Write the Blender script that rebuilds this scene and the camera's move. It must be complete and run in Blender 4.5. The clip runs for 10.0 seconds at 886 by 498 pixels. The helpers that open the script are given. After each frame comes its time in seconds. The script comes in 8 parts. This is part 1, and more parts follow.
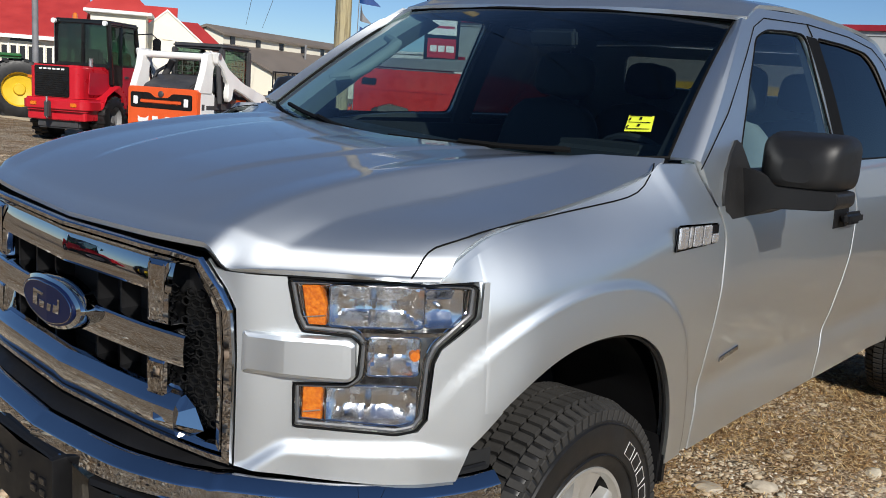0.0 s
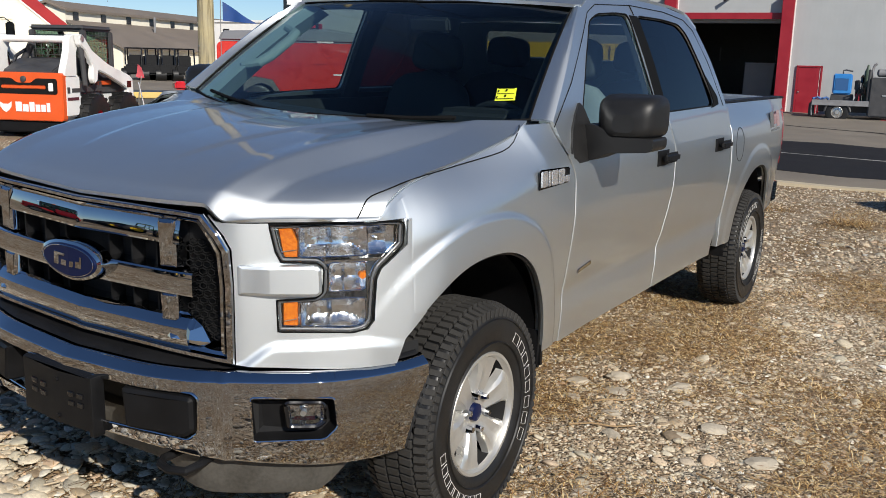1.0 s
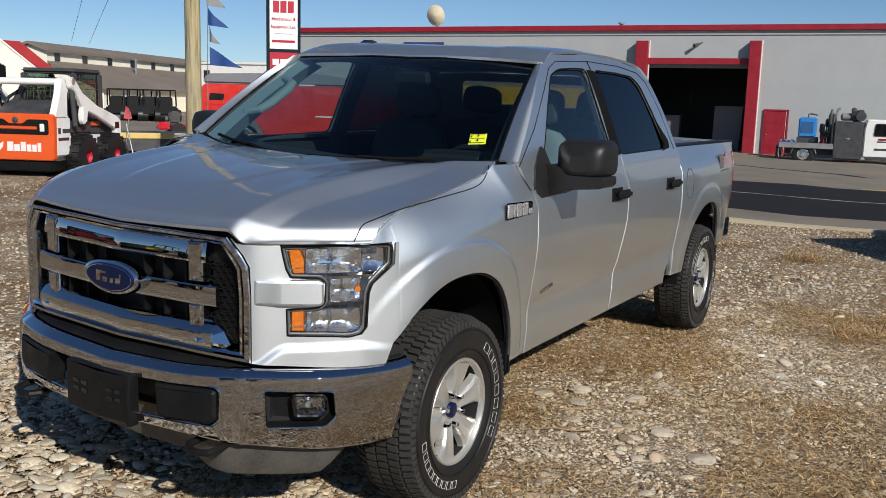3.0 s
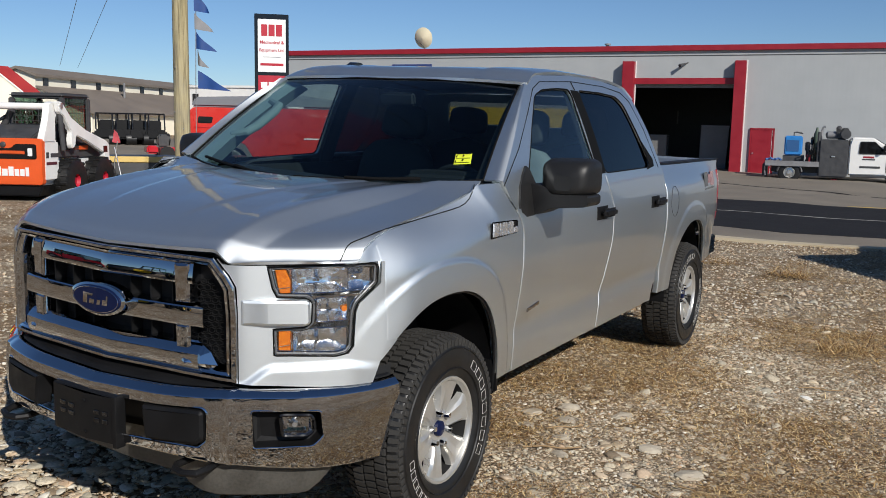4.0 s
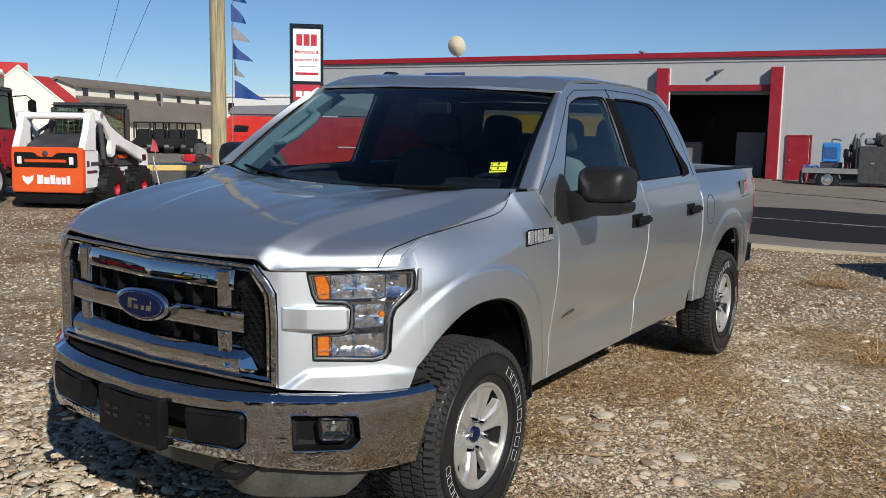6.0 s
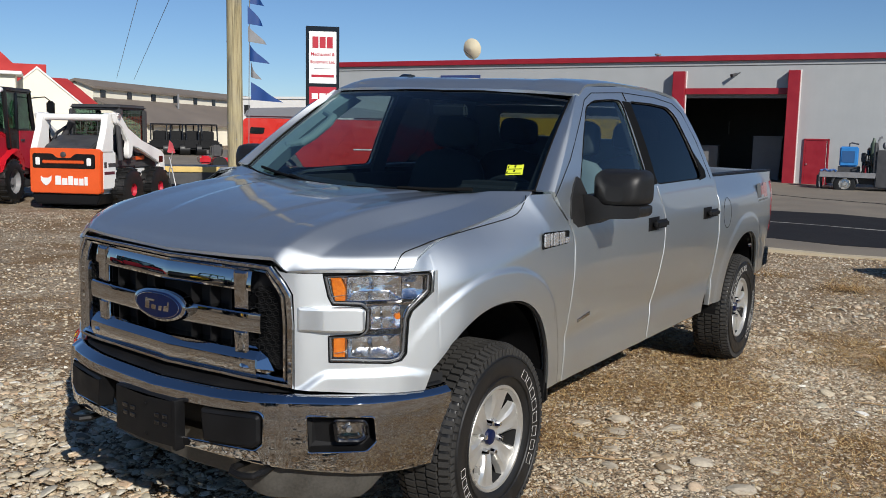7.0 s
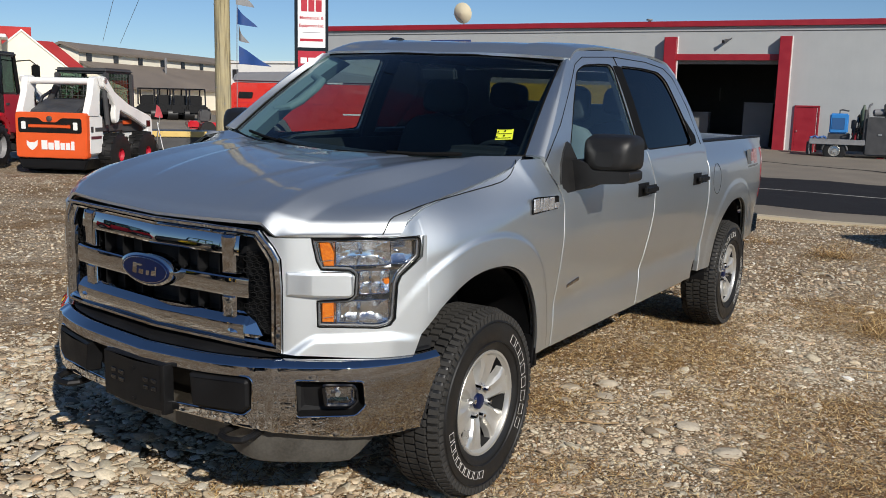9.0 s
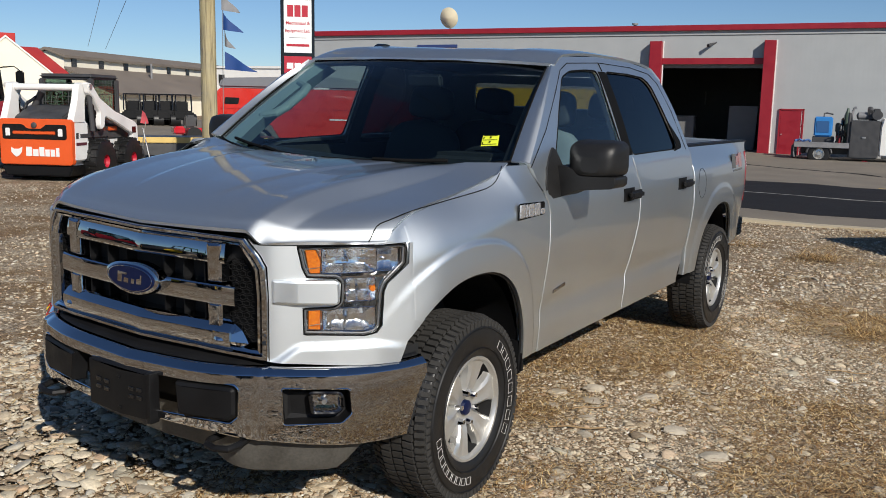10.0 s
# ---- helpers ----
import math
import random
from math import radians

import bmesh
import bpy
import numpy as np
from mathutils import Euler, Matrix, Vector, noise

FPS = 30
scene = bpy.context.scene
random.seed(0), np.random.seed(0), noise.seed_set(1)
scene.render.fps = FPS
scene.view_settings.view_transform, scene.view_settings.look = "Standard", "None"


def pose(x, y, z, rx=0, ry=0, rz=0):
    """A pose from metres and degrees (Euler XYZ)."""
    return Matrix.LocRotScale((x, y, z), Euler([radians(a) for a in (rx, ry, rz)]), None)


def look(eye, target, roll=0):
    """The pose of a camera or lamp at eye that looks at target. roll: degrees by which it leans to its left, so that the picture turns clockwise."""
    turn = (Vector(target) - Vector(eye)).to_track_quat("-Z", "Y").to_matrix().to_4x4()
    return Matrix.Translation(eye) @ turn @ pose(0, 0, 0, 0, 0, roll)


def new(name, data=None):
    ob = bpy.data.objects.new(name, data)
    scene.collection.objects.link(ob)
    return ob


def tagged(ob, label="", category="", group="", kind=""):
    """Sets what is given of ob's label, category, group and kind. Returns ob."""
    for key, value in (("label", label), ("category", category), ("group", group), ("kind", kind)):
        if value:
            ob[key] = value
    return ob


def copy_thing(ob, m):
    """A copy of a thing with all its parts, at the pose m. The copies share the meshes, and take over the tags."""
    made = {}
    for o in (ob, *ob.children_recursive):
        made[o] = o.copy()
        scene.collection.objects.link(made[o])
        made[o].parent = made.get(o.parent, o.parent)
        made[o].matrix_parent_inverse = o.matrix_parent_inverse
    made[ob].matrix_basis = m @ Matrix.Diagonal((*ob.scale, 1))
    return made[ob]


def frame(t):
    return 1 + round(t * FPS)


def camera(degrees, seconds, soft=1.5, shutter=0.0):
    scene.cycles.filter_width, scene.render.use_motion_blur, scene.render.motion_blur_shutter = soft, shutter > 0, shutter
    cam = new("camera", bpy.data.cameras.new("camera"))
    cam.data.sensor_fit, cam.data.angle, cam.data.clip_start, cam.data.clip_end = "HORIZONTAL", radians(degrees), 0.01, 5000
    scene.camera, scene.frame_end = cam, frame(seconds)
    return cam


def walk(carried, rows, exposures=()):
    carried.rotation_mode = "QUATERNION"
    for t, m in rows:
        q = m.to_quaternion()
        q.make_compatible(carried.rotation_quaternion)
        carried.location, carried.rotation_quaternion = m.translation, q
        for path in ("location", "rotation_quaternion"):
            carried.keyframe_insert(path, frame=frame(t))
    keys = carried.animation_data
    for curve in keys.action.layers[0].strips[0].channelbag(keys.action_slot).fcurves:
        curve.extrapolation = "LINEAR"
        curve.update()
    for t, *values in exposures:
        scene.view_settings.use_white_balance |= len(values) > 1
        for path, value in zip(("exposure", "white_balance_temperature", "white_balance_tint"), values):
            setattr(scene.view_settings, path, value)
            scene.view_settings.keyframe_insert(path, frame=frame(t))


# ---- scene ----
cam = camera(52.7, 10.0, soft=0.9)
PATH = [
    (0, (2.083, -1.905, 1.554), (0.797, -0.413, 1.208), 4.0),
    (0.5, (2.226, -2.335, 1.587), (1.085, -0.75, 1.158), 2.6),
    (1, (2.432, -2.611, 1.621), (1.389, -0.955, 1.211), 1.3),
    (1.5, (2.532, -2.917, 1.618), (1.495, -1.243, 1.267), 1.0),
    (2, (2.628, -3.088, 1.654), (1.577, -1.421, 1.313), 1.5),
    (2.5, (2.688, -3.089, 1.657), (1.669, -1.402, 1.317), 1.8),
    (4, (2.749, -3.106, 1.653), (1.752, -1.394, 1.379), 1.1),
    (4.5, (2.76, -3.124, 1.65), (1.787, -1.397, 1.387), 0.9),
    (5, (2.762, -3.143, 1.655), (1.772, -1.426, 1.389), 0.6),
    (5.5, (2.761, -3.147, 1.656), (1.733, -1.452, 1.393), 0.7),
    (7, (2.752, -3.152, 1.655), (1.664, -1.493, 1.402), 1.1),
    (7.5, (2.756, -3.16, 1.651), (1.671, -1.499, 1.401), 1.1),
    (8, (2.757, -3.164, 1.652), (1.656, -1.518, 1.375), 1.3),
    (8.5, (2.755, -3.16, 1.652), (1.661, -1.513, 1.351), 1.0),
    (9, (2.749, -3.141, 1.648), (1.687, -1.478, 1.321), 1.3),
    (9.5, (2.757, -3.133, 1.656), (1.727, -1.45, 1.334), 1.5),
    (10, (2.756, -3.14, 1.658), (1.716, -1.461, 1.341), 1.1),
]
walk(cam, [(t, look(eye, target, roll)) for t, eye, target, roll in PATH], [(0, 0.06, 6300, 10), (0.5, 0.10, 6400, 10), (1, 0.17, 6450, 10), (2, 0.14, 6450, 10), (2.5, 0.05, 6450, 10), (4, -0.02, 6300, 10), (7.5, 0.0, 6280, 10), (9, 0.0, 6450, 10), (10, 0.0, 6450, 10)])

# ---- world and sun ----
SUN_TO = Vector((1.0, -0.60, 0.73)).normalized()
world = bpy.data.worlds.new("world")
scene.world = world
world.use_nodes = True
wn = world.node_tree.nodes
wl = world.node_tree.links
sky = wn.new("ShaderNodeTexSky")
sky.sky_type = "NISHITA"
sky.sun_disc = False
sky.sun_elevation = math.asin(SUN_TO.z)
sky.sun_rotation = math.atan2(SUN_TO.x, SUN_TO.y)
sky.altitude = 1500.0
sky.air_density = 1.0
sky.dust_density = 0.0
sky.ozone_density = 6.0
wn["Background"].inputs["Strength"].default_value = 0.081
wl.new(sky.outputs["Color"], wn["Background"].inputs["Color"])
sun_data = bpy.data.lights.new("sun", "SUN")
sun_data.energy = 5.0
sun_data.angle = radians(0.53)
sun_data.color = (1.0, 0.94, 0.85)
sun = new("sun", sun_data)
sun.matrix_world = look((20, -5, 15), Vector((20, -5, 15)) - SUN_TO)
scene.view_settings.exposure = 0.0

# ---- materials ----
def material(name, base, rough=0.5, metal=0.0, coat=0.0, spec=0.5):
    m = bpy.data.materials.new(name)
    m.use_nodes = True
    b = m.node_tree.nodes["Principled BSDF"]
    b.inputs["Base Color"].default_value = (*base, 1)
    b.inputs["Roughness"].default_value = rough
    b.inputs["Metallic"].default_value = metal
    b.inputs["Coat Weight"].default_value = coat
    b.inputs["Coat Roughness"].default_value = 0.03
    b.inputs["Specular IOR Level"].default_value = spec
    return m


def coords(m):
    return m.node_tree.nodes.new("ShaderNodeTexCoord").outputs["Object"]


def noise_node(m, scale, detail=4.0, rough=0.55, vec=None):
    n = m.node_tree.nodes.new("ShaderNodeTexNoise")
    n.inputs["Scale"].default_value = scale
    n.inputs["Detail"].default_value = detail
    n.inputs["Roughness"].default_value = rough
    m.node_tree.links.new(vec or coords(m), n.inputs["Vector"])
    return n.outputs["Fac"]


def ramp(m, fac, stops):
    r = m.node_tree.nodes.new("ShaderNodeValToRGB")
    el = r.color_ramp.elements
    while len(el) < len(stops):
        el.new(0.5)
    for e, (p, c) in zip(el, stops):
        e.position = p
        e.color = (*c, 1) if len(c) == 3 else c
    m.node_tree.links.new(fac, r.inputs["Fac"])
    return r.outputs["Color"]


def mixc(m, fac, a, b, kind="MIX"):
    n = m.node_tree.nodes.new("ShaderNodeMix")
    n.data_type = "RGBA"
    n.blend_type = kind
    for key, v in ((0, fac), (6, a), (7, b)):
        if hasattr(v, "links") or hasattr(v, "is_linked"):
            m.node_tree.links.new(v, n.inputs[key])
        elif key == 0:
            n.inputs[0].default_value = v
        else:
            n.inputs[key].default_value = (*v, 1)
    return n.outputs[2]


def put(m, socket, out):
    m.node_tree.links.new(out, m.node_tree.nodes["Principled BSDF"].inputs[socket])


def bump(m, height, strength=0.3, dist=0.01):
    b = m.node_tree.nodes.new("ShaderNodeBump")
    b.inputs["Strength"].default_value = strength
    b.inputs["Distance"].default_value = dist
    m.node_tree.links.new(height, b.inputs["Height"])
    put(m, "Normal", b.outputs["Normal"])


def grey(v):
    return (v, v, v)


def varied(name, base, rough=0.6, scale=6.0, amount=0.25, fine=60.0, relief=0.2, dist=0.004, metal=0.0, coat=0.0):
    """Base colour with stains at one scale and grain at another, rough patches and fine relief."""
    m = material(name, base, rough, metal, coat)
    big = noise_node(m, scale, 5.0)
    small = noise_node(m, fine, 3.0)
    lo = tuple(c * (1 - amount) for c in base)
    hi = tuple(min(1.0, c * (1 + amount)) for c in base)
    a = ramp(m, big, [(0.3, lo), (0.7, hi)])
    put(m, "Base Color", mixc(m, 0.35, a, ramp(m, small, [(0.3, lo), (0.7, hi)])))
    put(m, "Roughness", ramp(m, big, [(0.3, grey(max(0.02, rough - 0.12))), (0.7, grey(min(1, rough + 0.12)))]))
    bump(m, small, relief, dist)
    return m


def glass(name, tint, gloss=1.0, f0=0.06):
    """A thin pane: it lets tinted light through and mirrors more towards grazing angles."""
    m = bpy.data.materials.new(name)
    m.use_nodes = True
    t = m.node_tree
    t.nodes.clear()
    out = t.nodes.new("ShaderNodeOutputMaterial")
    mix = t.nodes.new("ShaderNodeMixShader")
    clear = t.nodes.new("ShaderNodeBsdfTransparent")
    shine = t.nodes.new("ShaderNodeBsdfGlossy")
    facing = t.nodes.new("ShaderNodeLayerWeight")
    power = t.nodes.new("ShaderNodeMath")
    amount = t.nodes.new("ShaderNodeMapRange")
    clear.inputs["Color"].default_value = (*tint, 1)
    shine.inputs["Roughness"].default_value = 0.02
    shine.inputs["Color"].default_value = (gloss, gloss, gloss, 1)
    facing.inputs["Blend"].default_value = 0.5
    power.operation = "POWER"
    power.inputs[1].default_value = 5.0
    amount.inputs["To Min"].default_value = f0
    amount.inputs["To Max"].default_value = 1.0
    t.links.new(facing.outputs["Facing"], power.inputs[0])
    t.links.new(power.outputs[0], amount.inputs["Value"])
    t.links.new(amount.outputs[0], mix.inputs[0])
    t.links.new(clear.outputs[0], mix.inputs[1])
    t.links.new(shine.outputs[0], mix.inputs[2])
    t.links.new(mix.outputs[0], out.inputs[0])
    return m


def silver_paint():
    """Metallic paint: flakes that lie nearly flat, a little haze between them, and a clear coat on top."""
    m = bpy.data.materials.new("silver_paint")
    m.use_nodes = True
    t = m.node_tree
    t.nodes.clear()
    out = t.nodes.new("ShaderNodeOutputMaterial")
    flake = t.nodes.new("ShaderNodeBsdfAnisotropic")
    flake.distribution = "BECKMANN"
    fine = t.nodes.new("ShaderNodeBsdfAnisotropic")
    fine.distribution = "GGX"
    fine.inputs["Roughness"].default_value = 0.34
    flakes = t.nodes.new("ShaderNodeMixShader")
    flakes.inputs[0].default_value = 0.42
    haze = t.nodes.new("ShaderNodeBsdfDiffuse")
    coat = t.nodes.new("ShaderNodeBsdfAnisotropic")
    under, top = t.nodes.new("ShaderNodeMixShader"), t.nodes.new("ShaderNodeMixShader")
    rim = t.nodes.new("ShaderNodeFresnel")
    rim.inputs["IOR"].default_value = 1.5
    speck = noise_node(m, 900.0, 2.0)
    dust = noise_node(m, 3.0, 6.0)
    tone = ramp(m, speck, [(0.3, (0.645, 0.68, 0.695)), (0.7, (0.775, 0.81, 0.825))])
    t.links.new(tone, flake.inputs["Color"])
    t.links.new(tone, fine.inputs["Color"])
    t.links.new(ramp(m, dust, [(0.3, grey(0.585)), (0.7, grey(0.61))]), flake.inputs["Roughness"])
    haze.inputs["Color"].default_value = (0.57, 0.605, 0.605, 1)
    t.links.new(ramp(m, dust, [(0.35, grey(0.02)), (0.7, grey(0.06))]), coat.inputs["Roughness"])
    under.inputs[0].default_value = 0.12
    t.links.new(flake.outputs[0], flakes.inputs[1])
    t.links.new(fine.outputs[0], flakes.inputs[2])
    t.links.new(flakes.outputs[0], under.inputs[1])
    t.links.new(haze.outputs[0], under.inputs[2])
    t.links.new(rim.outputs[0], top.inputs[0])
    t.links.new(under.outputs[0], top.inputs[1])
    t.links.new(coat.outputs[0], top.inputs[2])
    t.links.new(top.outputs[0], out.inputs[0])
    return m


PAINT = silver_paint()
CHROME = varied("chrome", (0.52, 0.53, 0.55), 0.06, 4, 0.03, 50, 0.0, 0.001, metal=1.0)
put(CHROME, "Roughness", ramp(CHROME, noise_node(CHROME, 5.0, 6.0), [(0.35, grey(0.008)), (0.75, grey(0.035))]))
REFLECT = varied("reflector_metal", (0.92, 0.93, 0.94), 0.19, 30, 0.04, 200, 0.02, 0.001, metal=1.0)
SATIN = varied("satin_alloy", (0.62, 0.61, 0.58), 0.32, 7, 0.06, 120, 0.05, 0.001, metal=0.85)
BLACKP = varied("black_plastic", (0.0075, 0.0075, 0.008), 0.5, 9, 0.25, 500, 0.25, 0.0006)
BLACKP.node_tree.nodes["Principled BSDF"].inputs["Specular IOR Level"].default_value = 0.2
HANDLE = varied("handle_grey", (0.30, 0.385, 0.38), 0.6, 20, 0.1, 300, 0.2, 0.001)
MIRRORP = varied("mirror_plastic", (0.0125, 0.0122, 0.0122), 0.5, 9, 0.2, 700, 0.3, 0.0005)
MIRRORP.node_tree.nodes["Principled BSDF"].inputs["Specular IOR Level"].default_value = 0.35
GLOSSB = varied("gloss_black", (0.008, 0.008, 0.009), 0.12, 9, 0.3, 200, 0.02, 0.001)
RUBBER = varied("tyre_rubber", (0.010, 0.0098, 0.0098), 0.46, 12, 0.4, 160, 0.25, 0.001)
TREADR = varied("dusty_tread", (0.024, 0.0225, 0.020), 0.85, 14, 0.35, 120, 0.3, 0.001)
WHEELP = varied("wheel_silver", (0.58, 0.57, 0.535), 0.36, 7, 0.06, 120, 0.05, 0.001, metal=0.7)
RUBBER.node_tree.nodes["Principled BSDF"].inputs["Specular IOR Level"].default_value = 0.42
# shade in recesses, wheels and underbody is put into this near-black
DARK = varied("dark_cavity_shade", (0.008, 0.008, 0.008), 0.8, 5, 0.3, 40, 0.1, 0.002)
SEAMB = material("seam_black", (0.006, 0.006, 0.006), 0.75, spec=0.08)
WSGLASS = glass("windscreen_glass", (0.50, 0.60, 0.60), 1.0, 0.04)
REARGLASS = glass("rear_glass", (0.17, 0.175, 0.165), 1.0, 0.04)
SIDEGLASS = glass("side_glass", (0.66, 0.78, 0.78))
TINTGLASS = glass("privacy_glass", (0.018, 0.020, 0.023), 0.7)
LENS = glass("clear_lens", (0.93, 0.94, 0.95))
AMBER = material("amber_lens", (0.75, 0.19, 0.012), 0.2, 0.0, 0.6)
put(AMBER, "Base Color", ramp(AMBER, noise_node(AMBER, 160.0, 3.0), [(0.35, (0.55, 0.10, 0.008)), (0.7, (0.86, 0.27, 0.02))]))
bump(AMBER, noise_node(AMBER, 220.0, 2.0), 0.5, 0.002)
RED = material("red_lens", (0.22, 0.010, 0.012), 0.15, 0.0, 0.8)
BLUE = material("blue_enamel", (0.004, 0.009, 0.042), 0.35, 0.0, 0.05, spec=0.2)
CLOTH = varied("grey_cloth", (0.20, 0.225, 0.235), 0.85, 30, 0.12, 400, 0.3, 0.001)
# dark trim; also stands for cab shade on seats, headrests and roof lining
DARK_SHADED_TRIM = varied("dark_shaded_trim", (0.03, 0.032, 0.035), 0.6, 20, 0.2, 300, 0.3, 0.001)
PLATE = varied("nameplate_silver", (0.80, 0.81, 0.83), 0.25, 20, 0.08, 200, 0.02, 0.001, metal=0.8)
WHITEP = material("white_print", (0.78, 0.78, 0.76), 0.5)
YELLOWP = material("yellow_print", (0.60, 0.66, 0.03), 0.5)
LETTERW = varied("worn_white_rubber", (0.50, 0.49, 0.46), 0.7, 30, 0.35, 200, 0.1, 0.001)
MIDTRIM = varied("grey_trim", (0.13, 0.135, 0.14), 0.4, 20, 0.15, 300, 0.1, 0.001)
MUDDY = varied("muddy_plastic", (0.062, 0.058, 0.050), 0.6, 8, 0.5, 90, 0.2, 0.002)

# ---- mesh helpers ----
def link(name, bm, mat, parent=None, label="", smooth=True, sharp=35):
    me = bpy.data.meshes.new(name)
    bmesh.ops.recalc_face_normals(bm, faces=bm.faces)
    for e in bm.edges:
        e.smooth = not (len(e.link_faces) == 2 and e.calc_face_angle(0) > radians(sharp))
    bm.to_mesh(me)
    bm.free()
    if smooth:
        me.polygons.foreach_set("use_smooth", [True] * len(me.polygons))
    for one in mat if isinstance(mat, (list, tuple)) else [mat]:
        me.materials.append(one)
    ob = new(name, me)
    if smooth:
        ob.modifiers.new("weighted_normal", "WEIGHTED_NORMAL").keep_sharp = True
    if parent:
        ob.parent = parent
    if label:
        ob["label"] = label
    return ob


def part(name, bm, material, parent, label="", smooth=True, sharp=35):
    return link(name, bm, material, parent, label, smooth, sharp)


def thing(name, label, category, group="", at=(0, 0, 0), turn=0.0):
    ob = new(name)
    ob.matrix_basis = pose(*at, 0, 0, turn)
    return tagged(ob, label, category, group)


def bevel(bm, w, seg=2, angle=30):
    es = [e for e in bm.edges if len(e.link_faces) == 2 and e.calc_face_angle(0) > radians(angle)]
    if w > 0 and es:
        bmesh.ops.bevel(bm, geom=es, offset=w, segments=seg, affect="EDGES", clamp_overlap=True)


def box(x0, x1, y0, y1, z0, z1, w=0.0, seg=2, bm=None):
    b = bmesh.new()
    m = Matrix.Translation(((x0 + x1) / 2, (y0 + y1) / 2, (z0 + z1) / 2)) @ Matrix.Diagonal((abs(x1 - x0), abs(y1 - y0), abs(z1 - z0), 1))
    bmesh.ops.create_cube(b, size=1, matrix=m)
    bevel(b, w, seg)
    return merge(bm, b)


def merge(bm, b):
    """Adds b to bm, if there is one."""
    if bm is None:
        return b
    me = bpy.data.meshes.new("tmp")
    b.to_mesh(me)
    bm.from_mesh(me)
    b.free()
    bpy.data.meshes.remove(me)
    return bm


def moved(b, m):
    bmesh.ops.transform(b, matrix=m, verts=b.verts)
    return b


def prism(poly, axis, a, c, w=0.0, seg=2, bm=None):
    """A closed outline in the two other axes, drawn out along axis from a to c."""
    b = bmesh.new()
    put3 = {"x": lambda p, q, r: (r, p, q), "y": lambda p, q, r: (p, r, q), "z": lambda p, q, r: (p, q, r)}[axis]
    lo = [b.verts.new(put3(p, q, a)) for p, q in poly]
    hi = [b.verts.new(put3(p, q, c)) for p, q in poly]
    b.faces.new(lo)
    b.faces.new(hi[::-1])
    for i in range(len(poly)):
        b.faces.new((lo[i], hi[i], hi[i - 1], lo[i - 1]))
    bmesh.ops.recalc_face_normals(b, faces=b.faces)
    bevel(b, w, seg)
    return merge(bm, b)


def rod(p, q, r, seg=10, bm=None, r2=None):
    b = bmesh.new()
    d = Vector(q) - Vector(p)
    bmesh.ops.create_cone(b, cap_ends=True, segments=seg, radius1=r, radius2=r if r2 is None else r2, depth=d.length)
    moved(b, Matrix.Translation((Vector(p) + Vector(q)) / 2) @ d.to_track_quat("Z", "Y").to_matrix().to_4x4())
    return merge(bm, b)


def tube(points, r, seg=8, bm=None, closed=False):
    """A round bar along a polyline."""
    b = bmesh.new()
    pts = [Vector(p) for p in points]
    rings = []
    n = len(pts)
    for i, p in enumerate(pts):
        a = pts[i - 1] if (i or closed) else p
        c = pts[(i + 1) % n] if (i < n - 1 or closed) else p
        q = (c - a).to_track_quat("Z", "Y")
        rings.append([b.verts.new(p + q @ Vector((r * math.cos(k * math.tau / seg), r * math.sin(k * math.tau / seg), 0))) for k in range(seg)])
    for i in range(n if closed else n - 1):
        for k in range(seg):
            b.faces.new((rings[i][k], rings[i][k - 1], rings[(i + 1) % n][k - 1], rings[(i + 1) % n][k]))
    if not closed:
        b.faces.new(rings[0])
        b.faces.new(rings[-1][::-1])
    return merge(bm, b)


def lathe(profile, seg=48, bm=None, axis="x"):
    """Turns a profile of (along, radius) round the x axis."""
    b = bmesh.new()
    rings = []
    for a, r in profile:
        rings.append([b.verts.new((a, r * math.cos(k * math.tau / seg), r * math.sin(k * math.tau / seg))) for k in range(seg)])
    for i in range(len(rings) - 1):
        for k in range(seg):
            b.faces.new((rings[i][k], rings[i][k - 1], rings[i + 1][k - 1], rings[i + 1][k]))
    return merge(bm, b)


def sheet(rows, thick=0.0, bm=None, flip=False):
    """A surface through a grid of points; with a thickness it is drawn in along its normals."""
    b = bmesh.new()
    v = [[b.verts.new(p) for p in row] for row in rows]
    for i in range(len(v) - 1):
        for j in range(len(v[0]) - 1):
            q = (v[i][j], v[i + 1][j], v[i + 1][j + 1], v[i][j + 1])
            b.faces.new(q[::-1] if flip else q)
    if thick:
        b.normal_update()
        bmesh.ops.solidify(b, geom=b.faces[:], thickness=thick)
    return merge(bm, b)


def smoothstep(a, b, x):
    t = min(1.0, max(0.0, (x - a) / (b - a)))
    return t * t * (3 - 2 * t)


def curve(knots):
    """A smooth function through knots (x, y), by monotone cubic pieces."""
    xs = [k[0] for k in knots]
    ys = [k[1] for k in knots]
    d = [(ys[i + 1] - ys[i]) / (xs[i + 1] - xs[i]) for i in range(len(xs) - 1)]
    m = [d[0]] + [0 if d[i - 1] * d[i] <= 0 else 2 * d[i - 1] * d[i] / (d[i - 1] + d[i]) for i in range(1, len(d))] + [d[-1]]

    def f(x):
        if x <= xs[0]:
            return ys[0] + m[0] * (x - xs[0])
        if x >= xs[-1]:
            return ys[-1] + m[-1] * (x - xs[-1])
        i = max(k for k in range(len(xs) - 1) if xs[k] <= x)
        h = xs[i + 1] - xs[i]
        t = (x - xs[i]) / h
        return (2 * t**3 - 3 * t * t + 1) * ys[i] + (t**3 - 2 * t * t + t) * h * m[i] + (3 * t * t - 2 * t**3) * ys[i + 1] + (t**3 - t * t) * h * m[i + 1]

    return f


